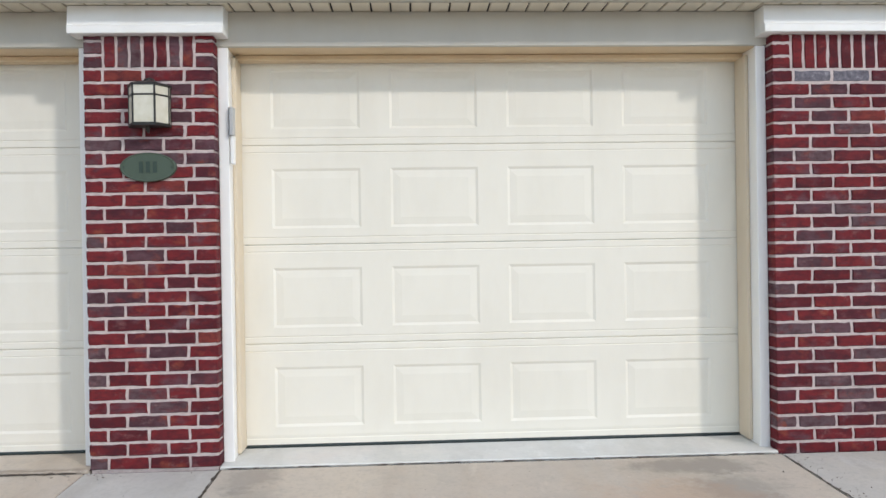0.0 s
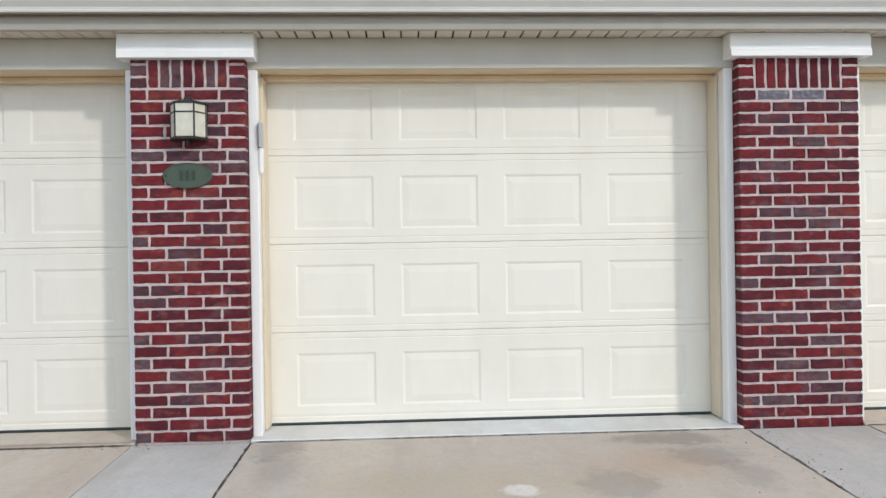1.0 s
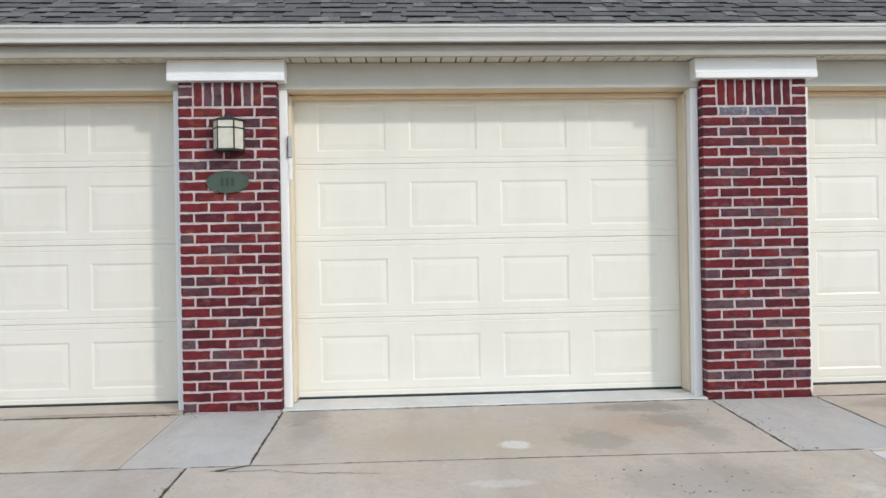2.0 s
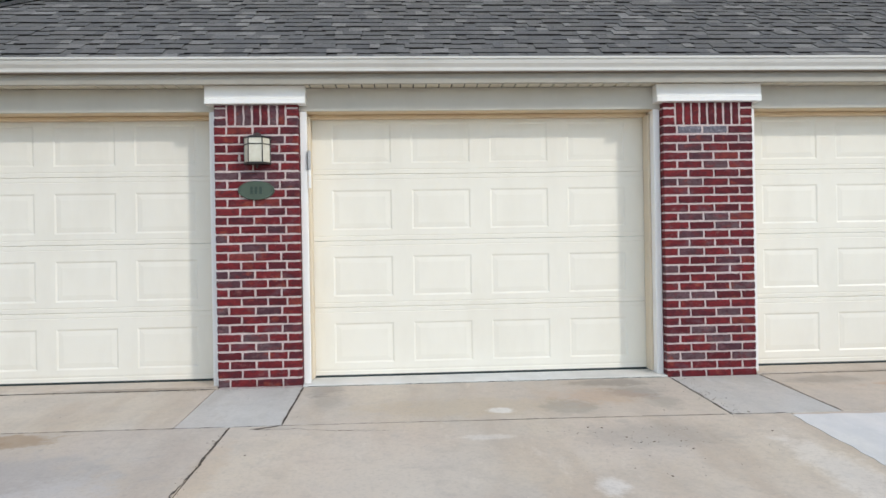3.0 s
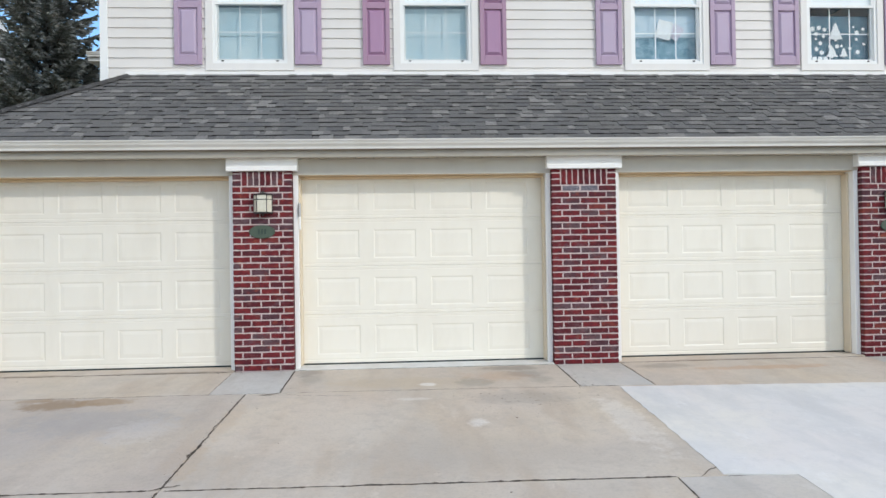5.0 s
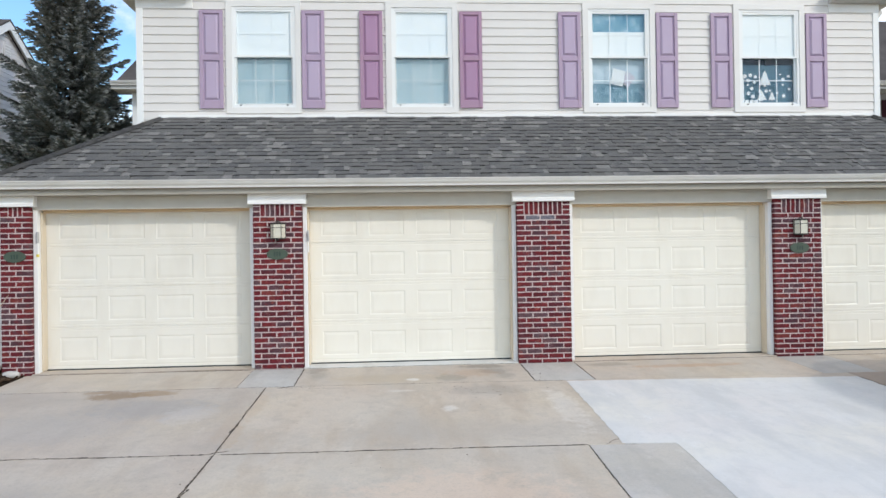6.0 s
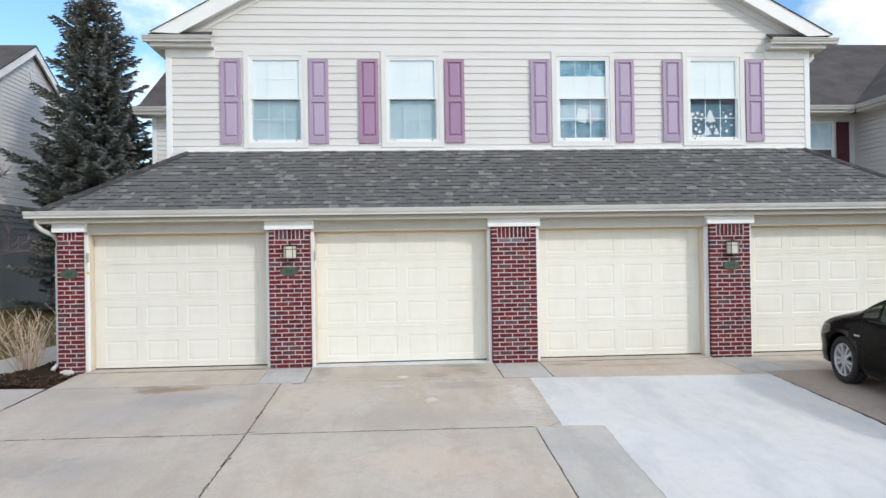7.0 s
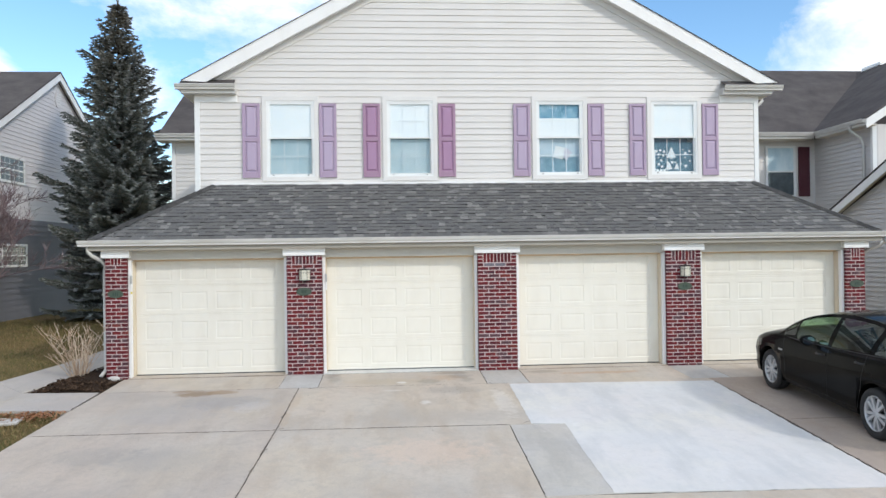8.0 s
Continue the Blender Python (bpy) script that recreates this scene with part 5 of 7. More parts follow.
mainroof = thing("roof_main", "dark shingled gable roof with broad white rake boards", "roof", kind="structure")
zr = gable_limit(WX1) + 0.312               # top of the roof above the wall's corner
for sg in (-1, 1):
    xw = PEAK_X + sg * (HALF + OX)
    ze = zr - GS * OX
    zp = zr + GS * HALF
    bm = bmesh.new()
    quad_slab(bm, [(xw, RY - 0.02, ze + 0.025), (PEAK_X, RY - 0.02, zp + 0.025), (PEAK_X, 14.0, zp + 0.025), (xw, 14.0, ze + 0.025)], (0, 0, -0.014))
    part("roof_slope", bm, ROOF_FAR, mainroof)
    # rake board, its face wide, cut plumb
    bm = bmesh.new()
    quad_slab(bm, [(xw, RY, ze + 0.009), (PEAK_X, RY, zp + 0.009), (PEAK_X, RY, zp - 0.27), (PEAK_X + sg * (HALF + OX - 0.48), RY, ze - 0.022 + GS * 0.48 - 0.255)], (0, 0.03, 0))
    part("rake_board", bm, TRIM, mainroof, "broad white rake board")
    bm = bmesh.new()
    quad_slab(bm, [(xw - sg * 0.45, RY + 0.032, ze - 0.235 + GS * 0.45), (PEAK_X, RY + 0.032, zp - 0.235), (PEAK_X, WY + 0.01, zp - 0.235), (xw - sg * 0.45, WY + 0.01, ze - 0.235 + GS * 0.45)], (0, 0, -0.015))
    part("rake_soffit", bm, CASING, mainroof)
    bm = bmesh.new()
    quad_slab(bm, [(PEAK_X + sg * (HALF - 0.2), WY - 0.03, gable_limit(WX1) + GS * 0.2 + 0.15), (PEAK_X, WY - 0.03, PEAK_Z + 0.15), (PEAK_X, WY - 0.03, PEAK_Z - 0.068),
                   (PEAK_X + sg * (HALF - 0.2), WY - 0.03, gable_limit(WX1) + GS * 0.2 - 0.068)], (0, 0.02, 0))
    part("frieze_rake", bm, CASING, mainroof)
    # boxed return at the foot of the rake
    a, b = sorted((wall_x(sg, 0.22), wall_x(sg, -0.85)))
    part("return_box", boxes((a, b, RY + 0.02, WY + 0.01, 5.445, 5.57), bevel=0.004), GUTTER, mainroof, "boxed eave return")
    pts = [(RY + 0.019 + p, 5.515 + q) for p, q in GUT]
    ga, gb = sorted((a - (0.10 if sg < 0 else 0), b + (0.20 if sg > 0 else 0)))
    part("return_gutter", prism(pts, "x", ga, gb), GUTTER, mainroof)
    bm = bmesh.new()
    i0, o0 = wall_x(sg, -0.82), wall_x(sg, 0.24)
    quad_slab(bm, [(o0, RY - 0.04, 5.625), (i0, RY - 0.04, 5.625), (i0, WY - 0.02, 5.76), (o0, WY - 0.02, 5.76)], (0, 0, -0.03))
    part("return_roof", bm, ROOF_FAR, mainroof, "small shingled return roof")
    a, b = sorted((wall_x(sg, 0.003), wall_x(sg, -0.85)))
    part("frieze_board", boxes((a, b, WY - 0.028, WY + 0.0, 5.30, 5.444), bevel=0.003), TRIM, mainroof)
    # gutter along the side eave and the soffit below it
    pts = [(wall_x(sg, 0.22) - (p if sg > 0 else -p), 5.515 + q) for p, q in GUT]
    part("eave_gutter", prism(pts, "y", RY + 0.02, 8.5), GUTTER, mainroof)
    a, b = sorted((wall_x(sg, 0.22), wall_x(sg, 0.0)))
    part("eave_soffit", boxes((a, b, WY + 0.012, 8.5, 5.44, 5.57)), SOFFIT, mainroof)

# ---------------------------------------------------------------- wall lanterns and oval plaques


def lantern(x, z):
    l = thing("wall_lantern", "dark bronze wall lantern with frosted cream panes", "wall lantern", (x, 0, z), "wall lanterns")
    plan = [(-0.096, -0.012), (-0.096, -0.035), (-0.052, -0.105), (0.052, -0.105), (0.096, -0.035), (0.096, -0.012)]
    part("backplate", boxes((-0.055, 0.055, -0.014, 0.002, -0.085, 0.12), bevel=0.004), BRONZE, l)

    def grown(k):
        return [(px * k, -0.05 + (py + 0.05) * k) for px, py in plan]

    bm = bmesh.new()
    lo = [bm.verts.new((px, min(py, -0.003), 0.098)) for px, py in grown(1.10)]
    mid = [bm.verts.new((px, min(py, -0.003), 0.108)) for px, py in grown(1.10)]
    top = [bm.verts.new((px * 0.55, min(-0.02 + (py + 0.02) * 0.6, -0.003), 0.124)) for px, py in plan]
    for r0, r1 in ((lo, mid), (mid, top)):
        for k in range(6):
            bm.faces.new((r0[k], r0[(k + 1) % 6], r1[(k + 1) % 6], r1[k]))
    bm.faces.new(top)
    bm.faces.new(lo[::-1])
    part("roof_plate", bm, BRONZE, l)
    part("base_plate", prism(grown(1.06), "z", -0.098, -0.084), BRONZE, l)
    for i, (px, py) in enumerate(plan):
        part("bar", boxes((px - 0.004, px + 0.004, py - 0.004, py + 0.004, -0.084, 0.098)), BRONZE, l)
    for a, b in zip(plan, plan[1:]):
        d = Vector((b[0] - a[0], b[1] - a[1], 0))
        part("pane", boxes((0.004, d.length - 0.004, -0.0015, 0.0015, -0.083, 0.097)), FROST, l, "frosted cream glass",
             at=Matrix.Translation((a[0], a[1], 0)) @ Matrix.Rotation(math.atan2(d.y, d.x), 4, "Z"))
        part("cross_bar", boxes((0, d.length, -0.004, 0.004, 0.047, 0.055)), BRONZE, l,
             at=Matrix.Translation((a[0], a[1], 0)) @ Matrix.Rotation(math.atan2(d.y, d.x), 4, "Z"))
    bm = bmesh.new()
    tube(bm, [(0, -0.03, 0.12), (0, -0.03, 0.140)], 0.016, 0.010, 8)
    part("finial", bm, BRONZE, l)
    bm = bmesh.new()
    tube(bm, [(0, -0.05, -0.096), (0, -0.05, -0.118), (0, -0.05, -0.128)], 0.012, 0.005, 8)
    part("bottom_knob", bm, BRONZE, l)
    bm = bmesh.new()
    tube(bm, [(-0.03, -0.025, 0.122), (-0.022, -0.025, 0.137), (0, -0.025, 0.146), (0.022, -0.025, 0.137), (0.03, -0.025, 0.122)], 0.005, sides=6)
    part("loop", bm, BRONZE, l)
    return l


lantern(-1.738, 1.803)
lantern(5.372, 1.765)


def plaque(x, z):
    p = thing("oval_plaque", "dull green oval address plaque fixed to the brick", "plaque", (x, -0.004, z), "address plaques")
    a, b = 0.138, 0.073

    def oval(k, y):
        return [(a * k * math.cos(t), y, b * k * math.sin(t)) for t in [2 * math.pi * i / 40 for i in range(40)]]

    bm = bmesh.new()
    rings = [[bm.verts.new(c) for c in oval(k, y)] for k, y in ((1.0, 0.006), (1.0, -0.008), (0.97, -0.012), (0.93, -0.012), (0.91, -0.009))]
    for r0, r1 in zip(rings, rings[1:]):
        for i in range(40):
            bm.faces.new((r0[i], r0[(i + 1) % 40], r1[(i + 1) % 40], r1[i]))
    bm.faces.new(rings[-1])
    part("plate", bm, PLAQUE, p)
    for dx in (-0.034, 0.0, 0.034):
        part("bar", boxes((dx - 0.010, dx + 0.010, -0.012, -0.008, -0.028, 0.028)), PLAQUE_DARK, p, "dark numeral bar")
    for dx in (-0.118, 0.118):
        bm = bmesh.new()
        tube(bm, [(dx, -0.008, 0), (dx, -0.014, 0)], 0.005, sides=8)
        part("screw", bm, PLAQUE_DARK, p)


for x, z in ((-5.085, 1.525), (-1.755, 1.51), (5.36, 1.488), (8.76, 1.48)):
    plaque(x, z)


def key_box(x, z, tape):
    """A narrow grey metal box on the inner edge of a door casing."""
    k = thing("keypad_box", "narrow grey metal box on a garage door casing" + (" with yellow tape" if tape else ""), "keypad", (x, 0.094, z), "keypad boxes")
    part("cover", boxes((-0.011, 0.010, -0.046, 0.001, 0.0, 0.145), bevel=0.003), GALV, k)
    part("housing", boxes((-0.009, 0.010, -0.034, 0.001, -0.145, -0.001), bevel=0.003), TRIM, k)
    part("hinge_line", boxes((-0.0125, -0.0112, -0.045, 0.0, -0.002, 0.142)), BLACK, k)
    if tape:
        part("tape", boxes((-0.010, 0.010, -0.038, 0.001, -0.18, -0.146)), YELLOW, k, "yellow tape tag")


key_box(-1.358, 1.675, False)
key_box(-4.835, 1.70, True)

# ---------------------------------------------------------------- neighbouring buildings


def lap_rows(bm, axis, face, out, a, b, z0, z1, top=None, lap=0.127, proud=0.018):
    """Lap siding on an upright plane axis = face that looks towards out (+1 or -1). a, b: its ends. top(z): the ends at that height."""
    z, last = z0, None

    def at(u, depth, zz):
        return (face + out * depth, u, zz) if axis == "x" else (u, face + out * depth, zz)

    while z < z1 - 0.02:
        h = min(lap, z1 - z)
        lo, hi = (a, b), (a, b)
        if top:
            lo, hi = top(z), top(z + h)
            lo = (max(a, lo[0]), min(b, lo[1]))
            hi = (max(a, hi[0]), min(b, hi[1]))
        if lo[1] <= lo[0] or hi[1] < hi[0]:
            break
        if last is None:
            last = [bm.verts.new(at(lo[0], 0.0, z)), bm.verts.new(at(lo[1], 0.0, z))]
        vs = [bm.verts.new(c) for c in (at(lo[0], proud, z), at(lo[1], proud, z), at(hi[1], 0.002, z + h), at(hi[0], 0.002, z + h))]
        bm.faces.new(vs)
        bm.faces.new((vs[0], last[0], last[1], vs[1]))
        last = [vs[3], vs[2]]
        z += h
    return bm


def small_window(parent, axis, face, out, u0, u1, z0, z1, bars=2, rows=1, blind_too=False):
    """A double-hung window set on a wall plane."""
    w = part("window", boxes(*[(face - 0.02, face + out * 0.05, a, b, c, d) if axis == "x" else (a, b, face + out * 0.05 if out < 0 else face, face if out < 0 else face + out * 0.05, c, d)
                               for a, b, c, d in ((u0, u1, z0, z0 + 0.07), (u0, u1, z1 - 0.07, z1), (u0, u0 + 0.07, z0 + 0.07, z1 - 0.07), (u1 - 0.07, u1, z0 + 0.07, z1 - 0.07),
                                                  (u0 + 0.07, u1 - 0.07, (z0 + z1) / 2 - 0.025, (z0 + z1) / 2 + 0.025))]), WINDOW_WHITE, parent, "white framed window")
    y0, y1 = sorted((face + out * 0.022, face + out * 0.026))
    args = (y0, y1, u0 + 0.07, u1 - 0.07, z0 + 0.07, z1 - 0.07) if axis == "x" else (u0 + 0.07, u1 - 0.07, y0, y1, z0 + 0.07, z1 - 0.07)
    part("pane", boxes(args), FAR_PANE, w, "dark glass")
    if blind_too:
        part("blind", boxes((u0 + 0.07, u1 - 0.07, face - 0.0265, face - 0.0262, (z0 + z1) / 2 + 0.025, z1 - 0.07)), SHADE_CLOTH, w, "pale lowered blind")
    for k in range(1, rows):
        zz = z0 + 0.07 + (z1 - z0 - 0.14) * k / rows
        y0, y1 = sorted((face + out * 0.0272, face + out * 0.0290))
        args = (y0, y1, u0 + 0.07, u1 - 0.07, zz - 0.006, zz + 0.006) if axis == "x" else (u0 + 0.07, u1 - 0.07, y0, y1, zz - 0.006, zz + 0.006)
        part("glazing_bar", boxes(args), WINDOW_WHITE, w)
    for k in range(1, bars + 1):
        u = u0 + 0.07 + (u1 - u0 - 0.14) * k / (bars + 1)
        y0, y1 = sorted((face + out * 0.0268, face + out * 0.0286))
        args = (y0, y1, u - 0.006, u + 0.006, z0 + 0.07, z1 - 0.07) if axis == "x" else (u - 0.006, u + 0.006, y0, y1, z0 + 0.07, z1 - 0.07)
        part("glazing_bar", boxes(args), WINDOW_WHITE, w)
    return w


m = Mat("far_pane", (0.06, 0.085, 0.095), 0.12, 0, 0.6)
m.base(m.ramp(m.noise(1.8, 4), [(0.35, (0.05, 0.065, 0.075)), (0.7, (0.15, 0.18, 0.19))]))
FAR_PANE = m.m

# the house beyond the spruce: its gable end looks towards +x
NX, NY0, NYP, NZE, NZP = -11.6, 5.6, 12.4, 4.334, 8.38
NYE = 2 * NYP - NY0
house = thing("neighbor_house", "grey sided two-storey house with a dark gable roof", "house")
k = (NZP - NZE) / (NYP - NY0)
bm = bmesh.new()
lap_rows(bm, "x", NX, 1, NY0, NYE, 0.25, NZP - 0.05, lambda z: (NY0, NYE) if z < NZE else (NY0 + (z - NZE) / k, NYE - (z - NZE) / k), 0.135)
extrude(bm, [(NY0, 0.1), (NYE, 0.1), (NYE, NZE), (NYP, NZP), (NY0, NZE)], "x", NX - 0.2, NX - 0.001)
part("wall", bm, SIDING_MAUVE, house)
# the lower wall's shade is painted as a darker siding colour
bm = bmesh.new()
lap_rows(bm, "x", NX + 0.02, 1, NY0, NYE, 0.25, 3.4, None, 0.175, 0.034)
part("lower_siding", bm, SIDING_SHADED, house, "lower storey siding, darkened to paint in its shade")
part("front_wall", boxes((-24, NX - 0.21, NY0, NY0 + 0.2, 0.1, NZE)), SIDING_MAUVE, house)
for sg in (-1, 1):
    ye = NYP + sg * (NYP - NY0 + 0.35)
    ze = NZE - k * 0.35
    bm = bmesh.new()
    quad_slab(bm, [(NX + 0.20, ye, ze + 0.20), (NX + 0.20, NYP, NZP + 0.20), (-24, NYP, NZP + 0.20), (-24, ye, ze + 0.20)], (0, 0, -0.05))
    part("roof", bm, ROOF_FAR, house, "dark brown-grey shingle roof")
    bm = bmesh.new()
    quad_slab(bm, [(NX + 0.185, ye, ze + 0.15), (NX + 0.185, NYP, NZP + 0.15), (NX + 0.185, NYP, NZP - 0.10), (NX + 0.185, ye, ze - 0.10)], (-0.03, 0, 0))
    part("rake_board", bm, TRIM, house, "white rake board")
    bm = bmesh.new()
    quad_slab(bm, [(NX + 0.15, ye, ze + 0.10), (NX + 0.15, NYP, NZP + 0.10), (NX, NYP, NZP + 0.10), (NX, ye, ze + 0.10)], (0, 0, -0.02))
    part("soffit", bm, TRIM, house)
small_window(house, "x", NX, 1, 8.7, 10.2, 4.46, 5.28, 4, 4)
small_window(house, "x", NX + 0.04, 1, 8.7, 10.2, 1.92, 2.62, 4, 4)
bm = bmesh.new()
pts = [(0.22 * math.cos(t), 0.30 * math.sin(t)) for t in [2 * math.pi * i / 24 for i in range(24)]]
extrude(bm, [(12.55 + p, 7.66 + q) for p, q in pts], "x", NX + 0.001, NX + 0.035)
vent = part("gable_vent", bm, SIDING_MAUVE, house, "oval louvred gable vent")
for i in range(5):
    part("louvre", boxes((NX + 0.036, NX + 0.05, 12.55 - 0.15, 12.55 + 0.15, 7.48 + i * 0.085, 7.51 + i * 0.085)), TRIM, vent)

# the rear wing of the same building, with eaves seen past both corners of the gable
wing = thing("rear_wing", "off-white sided rear wing with a dark shingle roof", "house")
WYB = 8.55
bm = bmesh.new()
lap_rows(bm, "y", WYB, -1, -6.57, WX0 - 0.01, 0.2, 5.62, None)
box(bm, -6.57, WX0 - 0.01, WYB + 0.001, WYB + 0.2, 0.2, 5.62)
part("wall", bm, SIDING, wing)
part("corner_board", boxes((-6.58, -6.48, WYB - 0.03, WYB + 0.0, 0.2, 5.62)), WINDOW_WHITE, wing)
bm = bmesh.new()
lap_rows(bm, "y", 8.75, -1, WX1, 13.32, 0.2, 5.62, None)
box(bm, WX1, 13.32, 8.751, 8.95, 0.2, 5.62)
part("wall", bm, SIDING, wing)
bm = bmesh.new()
lap_rows(bm, "x", 13.32, -1, 6.05, 8.75, 0.2, 5.62, None, 0.127, 0.032)
box(bm, 13.321, 13.52, 6.05, 8.75, 0.2, 5.62)
part("wall", bm, SIDING_GREY, wing)
part("corner_board", boxes((13.29, 13.41, 5.95, 6.049, 0.2, 5.62)), WINDOW_WHITE, wing)
part("wall", boxes((13.42, 22, 6.06, 6.26, 0.2, 5.62)), SIDING, wing)
bm = bmesh.new()
quad_slab(bm, [(-6.87, 8.12, 5.68), (22, 8.12, 5.68), (22, 13.3, 8.95), (-6.87, 13.3, 8.95)], (0, 0, -0.06))
part("roof", bm, ROOF_FAR, wing, "dark shingle roof")
bm = bmesh.new()
quad_slab(bm, [(-6.87, 18.3, 5.68), (-6.87, 13.3, 8.95), (22, 13.3, 8.95), (22, 18.3, 5.68)], (0, 0, -0.06))
part("roof", bm, ROOF_FAR, wing, "dark shingle roof")
bm = bmesh.new()
quad_slab(bm, [(12.95, 5.75, 5.76), (17.9, 5.75, 8.85), (17.9, 13.0, 8.85), (12.95, 13.0, 5.76)], (0, 0, -0.06))
part("roof", bm, ROOF_FAR, wing, "dark shingle roof")
bm = bmesh.new()
quad_slab(bm, [(12.95, 5.70, 5.70), (17.9, 5.70, 8.79), (17.9, 5.70, 8.54), (12.95, 5.70, 5.45)], (0, 0.04, 0))
part("rake_board", bm, TRIM, wing, "white rake board")
for a, b, y in ((-6.92, WX0 - 0.45, 8.10), (WX1 + 0.4, 12.9, 8.10)):
    pts = [(y + p, 5.62 + q) for p, q in GUT]
    part("gutter", prism(pts, "x", a, b), GUTTER, wing)
    part("fascia", boxes((a, b, y + 0.002, y + 0.03, 5.54, 5.72)), GUTTER, wing)
    part("soffit", boxes((a, b, y + 0.032, 8.74, 5.54, 5.56)), SOFFIT, wing)
pts = [(12.93 + p, 5.62 + q) for p, q in GUT]
part("gutter", prism(pts, "y", 5.75, 8.10), GUTTER, wing)
part("fascia", boxes((12.932, 12.96, 5.75, 8.10, 5.54, 5.72)), GUTTER, wing)
part("soffit", boxes((12.962, 13.31, 5.75, 8.10, 5.54, 5.56)), SOFFIT, wing)
bm = bmesh.new()
tube(bm, [(12.88, 6.35, 5.62), (12.88, 6.35, 5.5), (13.19, 6.3, 5.25), (13.25, 6.3, 5.1), (13.25, 6.3, 0.4)], 0.04, sides=6)
part("downspout", bm, GUTTER, wing, smooth=True)
small_window(wing, "y", 8.73, -1, 11.66, 12.64, 3.78, 5.40, 0, 1, True)
sh = part("shutter", boxes((12.74, 13.11, 8.69, 8.73, 3.80, 5.37), bevel=0.004), MAROON, wing, "maroon shutter")
for a, b in ((3.88, 4.50), (4.60, 5.29)):
    part("raised_panel", boxes((12.80, 13.05, 8.676, 8.6895, a, b), bevel=0.005), MAROON, sh)
chim = thing("chimney_box", "white sided chimney box on the roof ridge", "chimney")
part("body", boxes((17.95, 19.8, 12.1, 13.0, 7.6, 8.86)), TRIM, chim)
part("rim", boxes((17.87, 19.88, 12.02, 13.08, 8.861, 8.99), bevel=0.01), TRIM, chim)
bm = bmesh.new()
tube(bm, [(8.00, 2.0, 5.53), (8.00, 2.0, 5.42), (7.93, 1.98, 5.35), (7.80, 1.95, 5.27), (7.77, 1.95, 5.17), (7.77, 1.95, 3.2)], 0.038, sides=6)
part("pipe", bm, GUTTER, thing("eave_downspout", "white metal downspout at the upper eave", "downspout"), smooth=True)

# the next garage block: its gable end looks towards -x
annex = thing("neighbor_garage", "grey sided garage block with a white-edged gable", "house")
GX, GYE, GYP, GZE = 12.45, 6.36, 3.2, 3.15
kz = 0.47
bm = bmesh.new()
lap_rows(bm, "x", GX, -1, 0.35, GYE - 0.3, 0.0, GZE + kz * (GYE - GYP) - 0.4, lambda z: (0.35, GYE - 0.3) if z < GZE else (GYP - (GYE - GYP) + (z - GZE) / kz, GYE - 0.3 - (z - GZE + 0.1) / kz), 0.127, 0.030)
extrude(bm, [(0.35, -0.3), (GYE - 0.3, -0.3), (GYE - 0.3, GZE), (GYP, GZE + kz * (GYE - GYP) - 0.25), (0.35, GZE)], "x", GX + 0.001, GX + 0.2)
part("wall", bm, SIDING_GREY, annex)
bm = bmesh.new()
zp = GZE + kz * (GYE - GYP)
quad_slab(bm, [(GX - 0.3, GYE, GZE + 0.02), (GX - 0.3, GYP, zp + 0.02), (30, GYP, zp + 0.02), (30, GYE, GZE + 0.02)], (0, 0, -0.04))
quad_slab(bm, [(GX - 0.3, GYP, zp + 0.02), (GX - 0.3, 2 * GYP - GYE, GZE + 0.02), (30, 2 * GYP - GYE, GZE + 0.02), (30, GYP, zp + 0.02)], (0, 0, -0.04))
part("roof", bm, ROOF_FAR, annex, "dark shingle roof")
bm = bmesh.new()
quad_slab(bm, [(GX - 0.285, GYE - 0.02, GZE - 0.025), (GX - 0.285, GYP, zp - 0.025), (GX - 0.285, GYP, zp - 0.26), (GX - 0.285, GYE - 0.10, GZE - 0.20)], (0.03, 0, 0))
part("rake_board", bm, TRIM, annex, "white rake board")
bm = bmesh.new()
quad_slab(bm, [(GX - 0.25, GYE - 0.1, GZE - 0.06), (GX - 0.25, GYP, zp - 0.08), (GX, GYP, zp - 0.08), (GX, GYE - 0.1, GZE - 0.06)], (0, 0, -0.02))
part("soffit", bm, SOFFIT, annex)

# ---------------------------------------------------------------- the spruce


